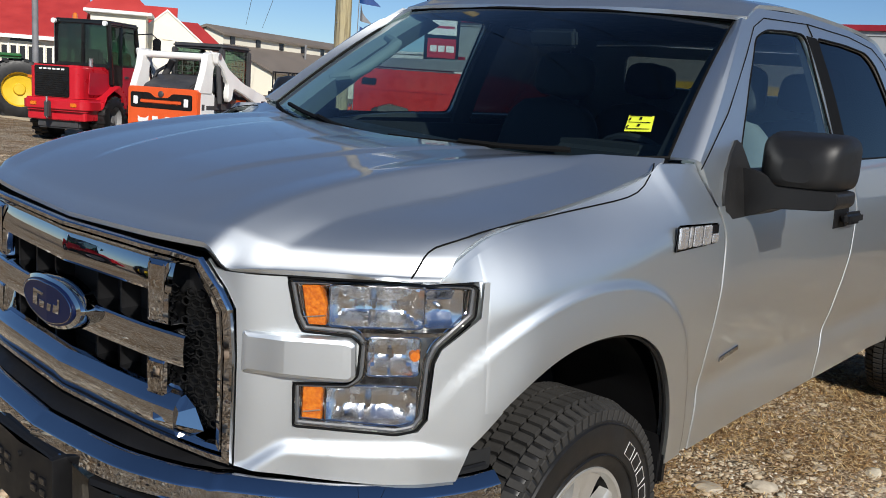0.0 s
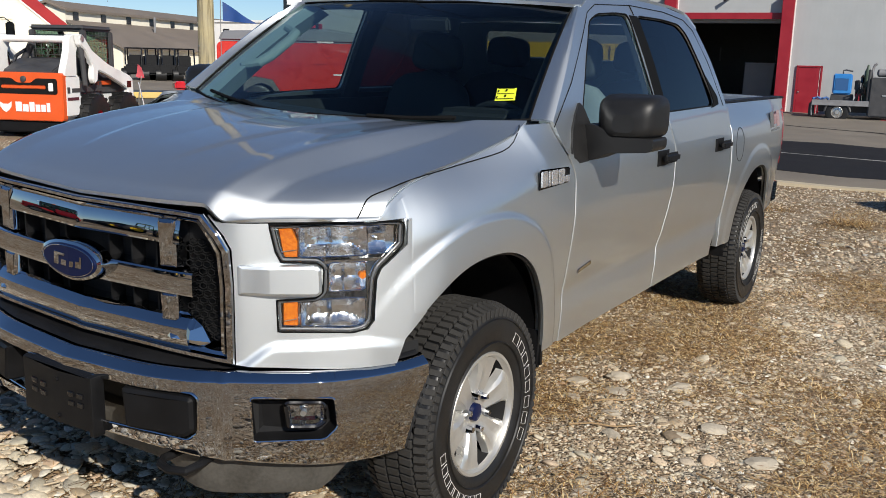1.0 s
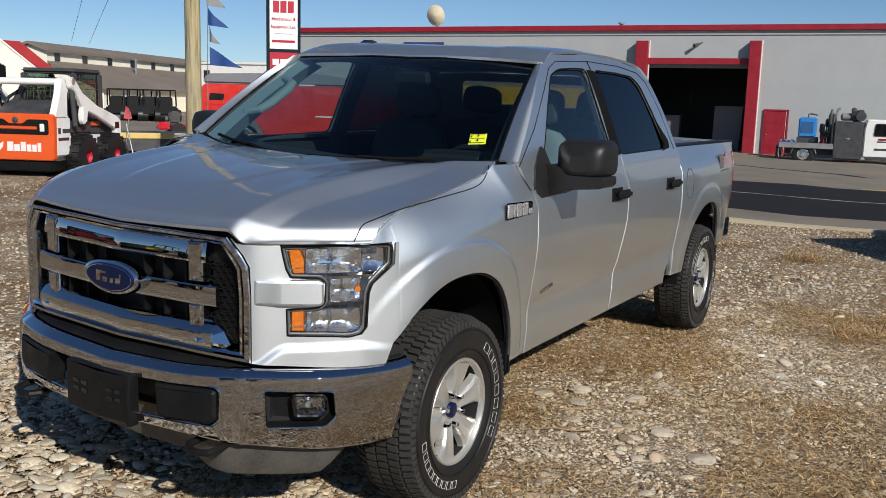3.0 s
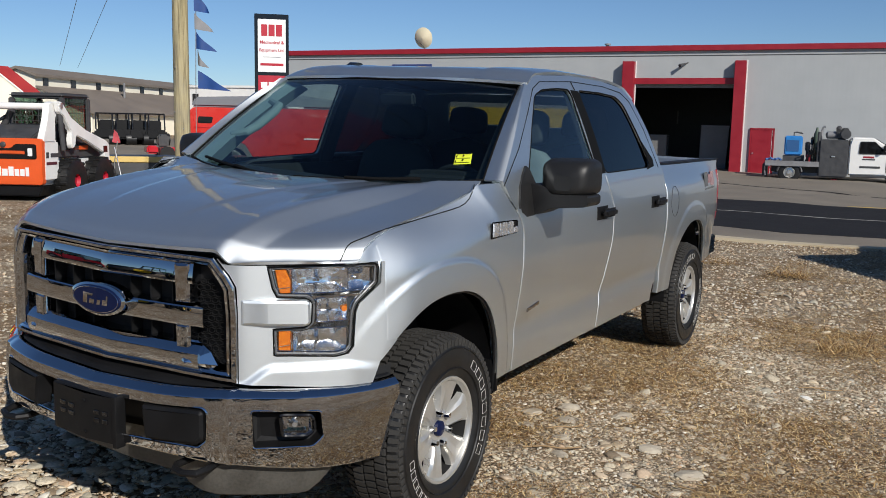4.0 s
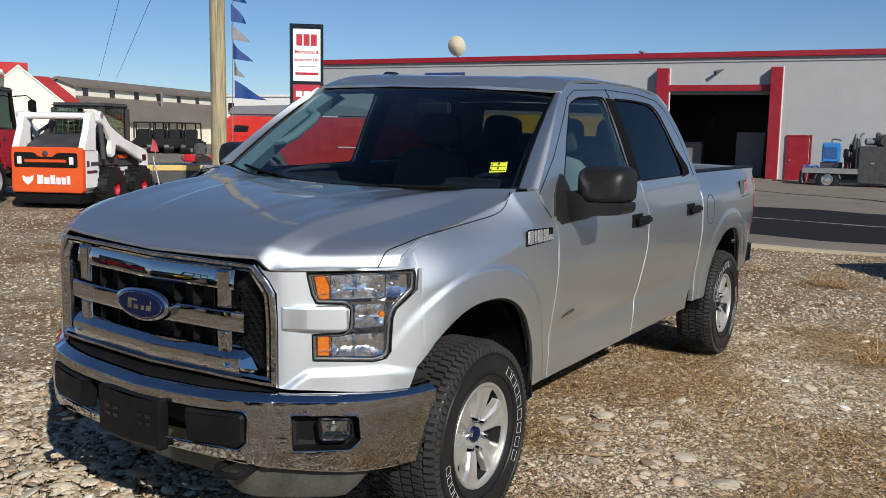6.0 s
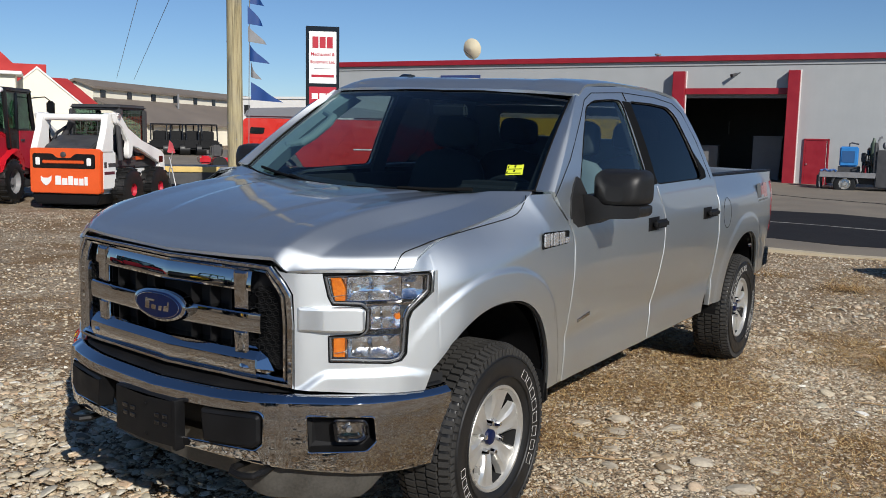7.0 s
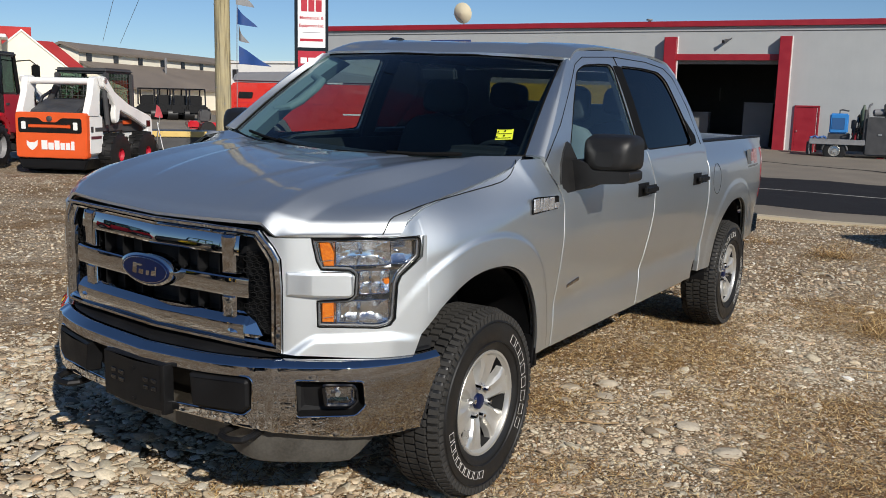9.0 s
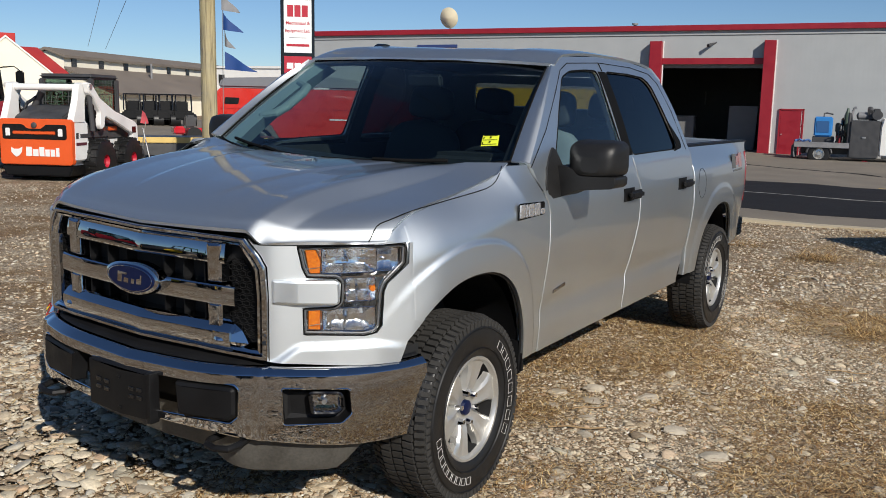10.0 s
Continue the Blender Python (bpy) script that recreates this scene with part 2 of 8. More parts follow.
def text(body, size, mat, name="lettering", parent=None, m=None, label="", depth=0.002):
    cu = bpy.data.curves.new(name, "FONT")
    cu.body, cu.size, cu.align_x, cu.align_y, cu.extrude = body, size, "CENTER", "CENTER", depth
    cu.offset = size * 0.022
    tmp = new("tmp", cu)
    me = bpy.data.meshes.new_from_object(tmp.evaluated_get(bpy.context.evaluated_depsgraph_get()))
    bpy.data.objects.remove(tmp)
    me.materials.clear()
    me.materials.append(mat)
    ob = new(name, me)
    ob.parent = parent
    ob.matrix_basis = m or Matrix()
    if label:
        ob["label"] = label
    return ob

# ---- ground ----
def ground_z(x, y):
    return -0.31 * smoothstep(9, 31, y) * smoothstep(-24, -12, x) + 0.055 * smoothstep(0.0, 0.9, -x) + 0.155 * smoothstep(3.0, 10.5, -x) + 0.3 * smoothstep(14, 40, -x)


def gravel_material():
    m = material("gravel_earth", (0.3, 0.25, 0.18), 0.95, spec=0.2)
    vec = coords(m)
    big = noise_node(m, 0.45, 5.0, 0.6, vec)
    mid = noise_node(m, 2.6, 5.0, 0.65, vec)
    cell = m.node_tree.nodes.new("ShaderNodeTexVoronoi")
    cell.inputs["Scale"].default_value = 24.0
    m.node_tree.links.new(vec, cell.inputs["Vector"])
    cell2 = m.node_tree.nodes.new("ShaderNodeTexVoronoi")
    cell2.inputs["Scale"].default_value = 70.0
    m.node_tree.links.new(vec, cell2.inputs["Vector"])
    stone = ramp(m, cell.outputs["Color"], [(0.15, (0.14, 0.105, 0.068)), (0.5, (0.37, 0.305, 0.215)), (0.9, (0.68, 0.61, 0.49))])
    fine = ramp(m, cell2.outputs["Color"], [(0.1, (0.18, 0.13, 0.085)), (0.6, (0.43, 0.35, 0.245)), (0.95, (0.68, 0.595, 0.465))])
    grav = mixc(m, 0.55, stone, fine)
    straw = ramp(m, noise_node(m, 85.0, 3.0, 0.7, vec), [(0.3, (0.085, 0.047, 0.022)), (0.55, (0.24, 0.145, 0.066)), (0.75, (0.48, 0.335, 0.165))])
    where = ramp(m, mixc(m, 0.55, big, mid), [(0.40, grey(0.06)), (0.58, grey(0.86))])
    put(m, "Base Color", mixc(m, where, grav, straw))
    h = mixc(m, 0.5, ramp(m, cell.outputs["Distance"], [(0.0, grey(1.0)), (0.7, grey(0.0))]), ramp(m, cell2.outputs["Distance"], [(0.0, grey(1.0)), (0.7, grey(0.0))]))
    bump(m, h, 1.0, 0.03)
    return m


def stone_material():
    m = material("river_stone", (0.35, 0.31, 0.26), 0.8, spec=0.25)
    g = m.node_tree.nodes.new("ShaderNodeNewGeometry")
    c = ramp(m, g.outputs["Random Per Island"], [(0.0, (0.20, 0.15, 0.10)), (0.18, (0.38, 0.30, 0.20)), (0.38, (0.60, 0.50, 0.355)), (0.55, (0.42, 0.38, 0.29)), (0.70, (0.64, 0.56, 0.42)), (0.82, (0.54, 0.375, 0.235)), (0.92, (0.44, 0.40, 0.32)), (1.0, (0.80, 0.75, 0.64))])
    grain = noise_node(m, 90.0, 4.0)
    put(m, "Base Color", mixc(m, 0.45, c, mixc(m, 1.0, c, ramp(m, grain, [(0.3, grey(0.55)), (0.7, grey(1.25))]), "MULTIPLY")))
    bump(m, grain, 0.35, 0.003)
    return m


GRAVEL, STONE = gravel_material(), stone_material()
xs = [-900, -400, -160, -80, -50] + [-40 + 2 * i for i in range(41)] + [60, 90, 160, 400, 900]
ys = [-900, -300, -100, -40] + [-20 + 2 * i for i in range(41)] + [70, 90, 160, 400, 900]
tagged(link("ground", sheet([[(x, y, ground_z(x, y)) for y in ys] for x in xs]), GRAVEL), "brown gravel lot with stones and dead grass", "ground", kind="structure")


def ico(sub):
    b = bmesh.new()
    bmesh.ops.create_icosphere(b, subdivisions=sub, radius=1.0)
    v = np.array([x.co[:] for x in b.verts])
    f = np.array([[q.index for q in p.verts] for p in b.faces])
    b.free()
    return v, f


def scatter(name, n, size, area, sub, rng, flat=0.55, keep=None, sink=0.35):
    """Many stones in one mesh: random places, sizes, stretches and turns."""
    v, f = ico(sub)
    x = rng.uniform(area[0], area[1], n)
    y = rng.uniform(area[2], area[3], n)
    if keep is not None:
        ok = keep(x, y, rng)
        x, y = x[ok], y[ok]
    n = len(x)
    r = size[0] * (size[1] / size[0]) ** (rng.random(n) ** 1.6)
    sx, sy, sz = r * rng.uniform(0.75, 1.35, n), r * rng.uniform(0.6, 1.0, n), r * flat * rng.uniform(0.6, 1.2, n)
    a = rng.uniform(0, 2 * np.pi, n)
    bump_v = 1 + rng.uniform(-0.18, 0.18, (n, len(v), 1))
    p = v[None] * bump_v * np.stack([sx, sy, sz], 1)[:, None]
    tilt = rng.normal(0, 0.18, (n, 2))
    p[:, :, 2] += p[:, :, 0] * tilt[:, :1] + p[:, :, 1] * tilt[:, 1:]
    q = p.copy()
    q[:, :, 0] = p[:, :, 0] * np.cos(a)[:, None] - p[:, :, 1] * np.sin(a)[:, None] + x[:, None]
    q[:, :, 1] = p[:, :, 0] * np.sin(a)[:, None] + p[:, :, 1] * np.cos(a)[:, None] + y[:, None]
    q[:, :, 2] += (sz * (1 - 2 * sink) + np.array([ground_z(a, c) for a, c in zip(x, y)]))[:, None]
    faces = (f[None] + (np.arange(n) * len(v))[:, None, None]).reshape(-1, 3)
    return mesh_of(name, q.reshape(-1, 3), faces, STONE, sub > 1)


def mesh_of(name, verts, faces, mat, smooth=True):
    me = bpy.data.meshes.new(name)
    k = faces.shape[1]
    me.vertices.add(len(verts))
    me.vertices.foreach_set("co", verts.astype(np.float32).ravel())
    me.loops.add(len(faces) * k)
    me.loops.foreach_set("vertex_index", faces.astype(np.int32).ravel())
    me.polygons.add(len(faces))
    me.polygons.foreach_set("loop_start", np.arange(0, len(faces) * k, k, dtype=np.int32))
    me.polygons.foreach_set("use_smooth", np.full(len(faces), smooth))
    me.update(calc_edges=True)
    me.materials.append(mat)
    return new(name, me)


rng = np.random.default_rng(7)


# mats of dead grass (+) and bare patches of stone (-) on the lot: place, reach, weight
MATS = ((0.50, 2.25, 0.45, 0.9), (1.05, 3.15, 0.5, 0.7), (2.22, 2.15, 0.32, 0.9), (0.72, 1.15, 0.28, 0.8), (1.12, 0.44, 0.22, 0.8), (2.1, 4.55, 0.7, 0.9), (2.45, 1.5, 0.5, 0.5), (2.05, 1.1, 0.3, 0.4), (0.9, 2.3, 0.3, 0.6),
        (1.56, 3.3, 0.45, -0.9), (0.85, 5.6, 0.9, -0.9), (1.45, 0.95, 0.4, -0.7), (2.3, 3.05, 0.4, -0.7), (0.98, 0.62, 0.25, -0.8), (1.5, 1.8, 0.4, -0.4), (0.8, 1.65, 0.3, -0.5))


def grassy(x, y):
    k = 0.16 * np.sin(x * 1.7 + 0.6) * np.sin(y * 1.3 + 1.1) + 0.13 * np.sin(x * 4.1 + y * 2.3) + 0.12 * np.sin(y * 5.3 - x * 3.1) + 0.10 * np.sin(x * 9.7 + y * 6.1) * np.sin(y * 8.3 - x * 5.9)
    return 0.42 - 1.25 * k + 0.55 * sum(w * np.exp(-((x - a) ** 2 + (y - b) ** 2) / r**2) for a, b, r, w in MATS)


def patchy(x, y, r):
    return r.random(len(x)) < np.clip(1.12 - 0.80 * grassy(x, y), 0.35, 1.0)


def fading(cx, cy, rx, ry):
    """Keeps places inside an uneven oval, thinning out at its rim."""
    def keep(x, y, r):
        d = np.hypot((x - cx) / rx, (y - cy) / ry) + 0.12 * np.sin(x * 3.1 + y * 1.7) + 0.08 * np.sin(y * 5.3 - x * 2.2)
        return r.random(len(x)) < np.clip((1.0 - d) / 0.28, 0.0, 1.0)

    return keep


for nm, n, size, area, sub, flat, keep in (
    ("gravel", 70000, (0.0045, 0.0145), (-0.2, 4.2, -1.4, 4.6), 1, 0.5, patchy),
    ("gravel", 16000, (0.007, 0.022), (-0.5, 4.4, 4.0, 11.4), 1, 0.55, patchy),
    ("gravel", 2600, (0.012, 0.027), (0.3, 4.0, -0.6, 7.5), 1, 0.36, patchy),
    ("gravel", 420, (0.022, 0.050), (0.6, 4.0, -0.4, 7.0), 2, 0.30, patchy),
    ("cobbles", 9000, (0.012, 0.036), (-3.6, 1.3, -2.2, 0.6), 2, 0.27, fading(-0.95, -0.70, 2.5, 1.45)),
    ("cobbles", 1300, (0.028, 0.062), (-3.6, 1.3, -2.2, 0.6), 2, 0.27, fading(-0.95, -0.75, 2.4, 1.3)),
    ("gravel", 24000, (0.005, 0.014), (-3.6, 1.3, -2.2, 0.6), 1, 0.5, fading(-0.95, -0.70, 2.7, 1.6)),
    ("gravel", 11000, (0.008, 0.022), (-6.5, -0.9, -0.2, 6.5), 1, 0.55, patchy),
    ("gravel", 14000, (0.007, 0.019), (-11.5, -2.0, 0.5, 9.0), 1, 0.5, patchy),
    ("gravel", 16000, (0.008, 0.026), (-4.5, 6.5, -8.0, 0.2), 1, 0.55, fading(0.8, -3.0, 5.4, 4.6)),
    ("cobbles", 420, (0.025, 0.06), (-3.0, 5.0, -6.0, -1.2), 2, 0.45, fading(0.8, -2.8, 4.0, 3.2)),
):
    tagged(scatter(nm, n, size, area, sub, rng, flat, keep, 0.48 if nm == "cobbles" else 0.35), "loose grey and tan stones lying on the lot", "gravel", kind="stuff")


def straw_mesh(n, area, rng, length=(0.03, 0.13), lift=0.25):
    """Dead grass: thin bent blades lying in patches."""
    x = rng.uniform(area[0], area[1], n)
    y = rng.uniform(area[2], area[3], n)
    ok = rng.random(n) < np.clip(1.15 * grassy(x, y) - 0.08, 0.04, 1)
    x, y = x[ok], y[ok]
    n = len(x)
    a = rng.uniform(0, 2 * np.pi, n)
    ln = rng.uniform(*length, n)
    w = rng.uniform(0.0009, 0.0024, n)
    up = np.abs(rng.normal(0, lift, n))
    gz = np.array([ground_z(p, q) for p, q in zip(x, y)])
    pts = []
    for t in (0.0, 0.5, 1.0):
        cx, cy = x + np.cos(a) * ln * t, y + np.sin(a) * ln * t
        cz = gz + 0.008 + ln * (up * t - 0.6 * up * t * t) + 0.012 * rng.random(n)
        for sgn in (-1, 1):
            pts.append(np.stack([cx - sgn * np.sin(a) * w * (1.15 - t), cy + sgn * np.cos(a) * w * (1.15 - t), cz], 1))
    v = np.stack(pts, 1).reshape(-1, 3)
    base = (np.arange(n) * 6)[:, None]
    f = np.concatenate([base + np.array([[0, 1, 3, 2]]), base + np.array([[2, 3, 5, 4]])])
    return v, f


def straw_material():
    m = material("dead_grass", (0.36, 0.25, 0.12), 0.8, spec=0.2)
    g = m.node_tree.nodes.new("ShaderNodeNewGeometry")
    put(m, "Base Color", ramp(m, g.outputs["Random Per Island"], [(0.0, (0.075, 0.036, 0.015)), (0.35, (0.25, 0.125, 0.045)), (0.65, (0.50, 0.32, 0.125)), (1.0, (0.80, 0.63, 0.34))]))
    return m


STRAW = straw_material()
for n, area, ln in ((150000, (-0.1, 4.4, -1.2, 5.0), (0.018, 0.085)), (45000, (0.8, 5.0, 4.5, 11.0), (0.05, 0.15)), (1800, (-2.2, 0.6, -1.3, 0.2), (0.03, 0.12)), (9000, (-6.0, -0.9, -0.2, 6.0), (0.04, 0.14))):
    v, f = straw_mesh(n, area, rng, ln)
    tagged(mesh_of("dead_grass", v, f, STRAW, False), "dry tan grass strewn over the gravel", "grass", kind="stuff")
for tx, ty, n in ((1.07, 7.69, 420), (2.1, 4.13, 260), (0.18, 8.14, 160)):
    v, f = straw_mesh(n * 2, (tx - 0.22, tx + 0.22, ty - 0.2, ty + 0.2), rng, (0.10, 0.26), 0.6)
    tagged(mesh_of("grass_tuft", v, f, STRAW, False), "tuft of dry tan grass standing in the gravel", "grass", kind="stuff")
FLATSTONE = varied("flat_stone", (0.42, 0.365, 0.28), 0.85, 9, 0.22, 90, 0.4, 0.002)
PALESTONE = varied("pale_stone", (0.80, 0.77, 0.70), 0.8, 14, 0.15, 120, 0.4, 0.002)
v, f = ico(2)
for x, y, r, c in ((1.19, 0.40, 0.075, 0), (2.0, 2.74, 0.06, 1), (2.13, 2.72, 0.055, 0), (0.92, 2.14, 0.06, 0), (1.35, 1.15, 0.06, 0), (1.08, 0.98, 0.085, 0), (0.99, 1.22, 0.07, 0), (0.83, 1.72, 0.115, 0), (0.67, 1.53, 0.10, 0), (0.90, 1.50, 0.10, 0), (1.15, 1.75, 0.08, 0), (1.45, 1.30, 0.09, 0), (1.72, 1.05, 0.11, 0), (0.75, 1.30, 0.09, 0), (1.75, 4.9, 0.09, 0), (1.55, 1.75, 0.05, 0), (1.25, 1.55, 0.05, 0), (1.62, 0.55, 0.055, 0), (1.95, 1.2, 0.05, 0), (-0.2, -0.72, 0.09, 0), (-0.48, -0.70, 0.10, 0), (-0.85, -0.66, 0.08, 0), (-1.2, -0.62, 0.10, 0), (-1.45, -0.55, 0.08, 0), (0.1, -0.78, 0.07, 0), (-0.7, -0.85, 0.09, 0), (-1.75, -0.35, 0.09, 0), (2.35, 6.3, 0.08, 0), (1.5, 6.9, 0.07, 0)):
    r *= 0.66
    p = v * (1 + rng.uniform(-0.17, 0.17, (len(v), 1))) * np.array([r * rng.uniform(0.9, 1.3), r * rng.uniform(0.6, 0.9), r * rng.uniform(0.20, 0.34)])
    st = mesh_of("stone", p, f, PALESTONE if c else FLATSTONE, False)
    st.matrix_basis = pose(x, y, r * 0.08, rng.uniform(-8, 8), rng.uniform(-8, 8), rng.uniform(0, 360))
    tagged(st, "pale flat stone bedded in the gravel" if not c else "white broken stone lying on the gravel", "stone", "larger stones on the lot")

for x, y, turn, ln in ((1.02, 1.02, 28, 0.30), (1.62, 0.74, 152, 0.20), (1.80, 0.86, 170, 0.16), (2.05, 2.95, 12, 0.26), (0.95, 1.35, 40, 0.22)):
    bent = [(-ln / 2, 0, 0.006), (-ln * 0.15, 0.012 * ln / 0.2, 0.010), (ln * 0.2, -0.006, 0.008), (ln / 2, 0.01, 0.012)]
    twig = link("twig", tube(bent, 0.0042, 6), material("dry_twig", (0.30, 0.20, 0.10), 0.8))
    twig.matrix_basis = pose(x, y, 0.008, 0, 0, turn)
    tagged(twig, "dry brown twig lying on the gravel", "twig", "twigs on the lot")

# road across the far side of the lot, in strips along the workshop's front
RU, RN, RP = Vector((0.985, 0.174, 0)), Vector((-0.174, 0.985, 0)), Vector((-0.65, 11.66, 0))
ASPHALT = varied("asphalt", (0.020, 0.020, 0.022), 0.9, 0.8, 0.3, 90, 0.6, 0.004)
ASPHALT.node_tree.nodes["Principled BSDF"].inputs["Specular IOR Level"].default_value = 0.1
OLDTAR = varied("worn_asphalt", (0.185, 0.158, 0.122), 0.9, 0.7, 0.22, 70, 0.5, 0.004)
CONCRETE = varied("concrete_strip", (0.46, 0.39, 0.27), 0.85, 1.2, 0.2, 60, 0.4, 0.004)
YLINE = varied("yellow_line", (0.55, 0.36, 0.06), 0.7, 3, 0.3, 60, 0.2, 0.002)
WLINE = varied("white_line", (0.24, 0.235, 0.22), 0.8, 3, 0.4, 60, 0.2, 0.002)


def strip(name, n0, n1, mat, label, cat, lift, u0=-70, u1=70):
    """A level band along the road with its edges turned down into the ground."""
    rows = []
    cols = max(1, math.ceil((n1 - n0) / 1.5))
    for i in range(141):
        u = u0 + (u1 - u0) * i / 140
        pts = [RP + RU * u + RN * (n0 + (n1 - n0) * k / cols) for k in range(cols + 1)]
        row = [(p.x, p.y, ground_z(p.x, p.y) + lift) for p in pts]
        rows.append([(row[0][0], row[0][1], row[0][2] - 0.06)] + row + [(row[-1][0], row[-1][1], row[-1][2] - 0.06)])
    return tagged(link(name, sheet(rows), mat, sharp=60), label, cat, kind="structure")


strip("pavement", -0.82, 29.5, OLDTAR, "worn tan asphalt shoulder and workshop yard", "road", 0.014)
strip("kerb", -1.05, -0.82, CONCRETE, "pale concrete edge between gravel and road", "kerb", 0.030)
strip("road", 0.64, 8.9, ASPHALT, "dark fresh asphalt road", "road", 0.020)
strip("lane_line", 4.42, 4.48, WLINE, "thin white road line", "road marking", 0.025)
strip("lane_line", 9.2, 9.36, YLINE, "faded yellow road line", "road marking", 0.020, 2.5, 40)
crack_rows = []
for i in range(25):
    p = RP + RU * (-3.0 + 0.36 * i) + RN * (20.0 - 0.28 * i + 0.06 * math.sin(1.9 * i))
    z = ground_z(p.x, p.y) + 0.019
    crack_rows.append([(p.x - 0.02, p.y - 0.10, z), (p.x + 0.02, p.y + 0.10, z)])
tagged(link("tar_seam", sheet(crack_rows), ASPHALT, sharp=60), "dark tar seam crossing the worn yard", "road marking", kind="structure")

# ---- the silver pickup: front axle at the origin, nose towards -y, driver's side +x ----
truck = thing("pickup_truck", "silver crew-cab pickup truck with chrome grille parked on gravel", "truck")
side_w = curve([(-0.62, 0.765), (-0.53, 0.84), (-0.40, 0.90), (-0.2, 0.942), (0.1, 0.962), (0.7, 0.978), (1.5, 0.988), (2.7, 0.985), (3.7, 0.975), (4.4, 0.955), (4.65, 0.93), (4.80, 0.87)])
side_p = curve([(0.40, -0.065), (0.6, -0.048), (0.8, -0.030), (0.92, -0.012), (1.05, 0.0), (1.18, 0.0), (1.28, -0.012), (1.38, -0.034), (1.46, -0.07)])
nose_y = curve([(0, -0.885), (0.3, -0.868), (0.5, -0.83), (0.57, -0.80), (0.665, -0.715), (0.75, -0.637), (0.84, -0.53), (0.90, -0.40), (0.935, -0.22)])
bump_y = curve([(0, -0.975), (0.3, -0.955), (0.5, -0.90), (0.56, -0.862), (0.7, -0.75), (0.8, -0.65), (0.87, -0.54), (0.93, -0.40), (0.95, -0.30)])
ARCH_A, ARCH_B, ARCH_Z, ARCH_N = 0.485, 0.53, 0.45, 2.25
AXLES = (0.0, 3.68)


def arch_d(y, z):
    return min(((abs(y - c) / ARCH_A) ** ARCH_N + (max(0.0, z - ARCH_Z) / ARCH_B) ** ARCH_N) ** (1 / ARCH_N) for c in AXLES)


def arch_z(y):
    """Height of the wheel arch's edge over y, or 0 outside it."""
    for c in AXLES:
        if abs(y - c) < ARCH_A:
            return ARCH_Z + ARCH_B * (1 - (abs(y - c) / ARCH_A) ** ARCH_N) ** (1 / ARCH_N)
    return 0.0


def flare(y, z):
    """The wheel arch stands proud of the side as a band with a soft outer crease."""
    d = arch_d(y, z)
    band = 0.011 * (1 - smoothstep(1.225, 1.265, d)) + 0.007 * (1 - smoothstep(1.0, 1.25, d))
    return (0.022 * (1 - smoothstep(1.1, 2.4, d)) + band * (0.65 if y > 2 else 1.0)) * smoothstep(-0.58, -0.26, y)


def side_x(y, z):
    x = side_w(y) + side_p(z) * smoothstep(-0.4, 0.25, y)
    x += flare(y, z)
    x -= 0.012 * math.exp(-((z - 0.70) / 0.055) ** 2) * smoothstep(0.5, 0.8, y) * (1 - smoothstep(2.9, 3.1, y))
    return x


HOOD_A, HOOD_B, HOOD_C = 1.3849, -0.1268, -0.0552


def hood_zc(t):
    """Height of the hood along its middle: one long sweep that rolls over at the nose."""
    return HOOD_A + HOOD_B * (1 - t) ** 2 + HOOD_C * (1 - t) ** 9


hood_zs = curve([(0, 1.150), (0.05, 1.195), (0.18, 1.243), (0.5, 1.287), (0.8, 1.335), (0.93, 1.368), (1, 1.398)])


def hood_rear(x):
    return 0.18 + 0.28 * (x / 0.86) ** 2


def hood_front(x):
    return nose_y(min(abs(x), 0.86)) + 0.004


def hood_point(x, t):
    y = hood_front(x) + t * (hood_rear(x) - hood_front(x))
    a = abs(x) / 0.862
    zc, zs = hood_zc(t), hood_zs(t)
    ridge = 0.585 + 0.14 * t
    z = zc - 0.010 * min(1.0, a / ridge) ** 2
    dome = 0.20 + 0.26 * t
    z += 0.006 * (1 - smoothstep(dome - 0.03, dome + 0.015, a)) * smoothstep(0.12, 0.3, t)
    z += 0.008 * smoothstep(ridge - 0.14, ridge, a)
    if a > ridge:
        k = (a - ridge) / (1 - ridge)
        z -= 0.008 * min(1.0, k / 0.28)
        z -= (zc - 0.010 - zs) * (0.80 * min(1.0, k / 0.30) + 0.20 * k)
    edge = 1.196 - 0.043 * smoothstep(0.488, 0.555, abs(x))
    k = min(1.0, t / 0.046) ** 0.85
    return (x, y, edge * (1 - k) + z * k if edge < z else z)


def fender_top(y):
    t = (y - hood_front(0.86)) / (hood_rear(0.86) - hood_front(0.86))
    return hood_zs(min(1.0, max(0.0, t)))


hood = part("hood", sheet([[hood_point(-0.8605 + 1.721 * i / 180, min(1.0, (j / 72) ** 1.5)) for i in range(181)] for j in range(73)], 0.012), PAINT, truck)


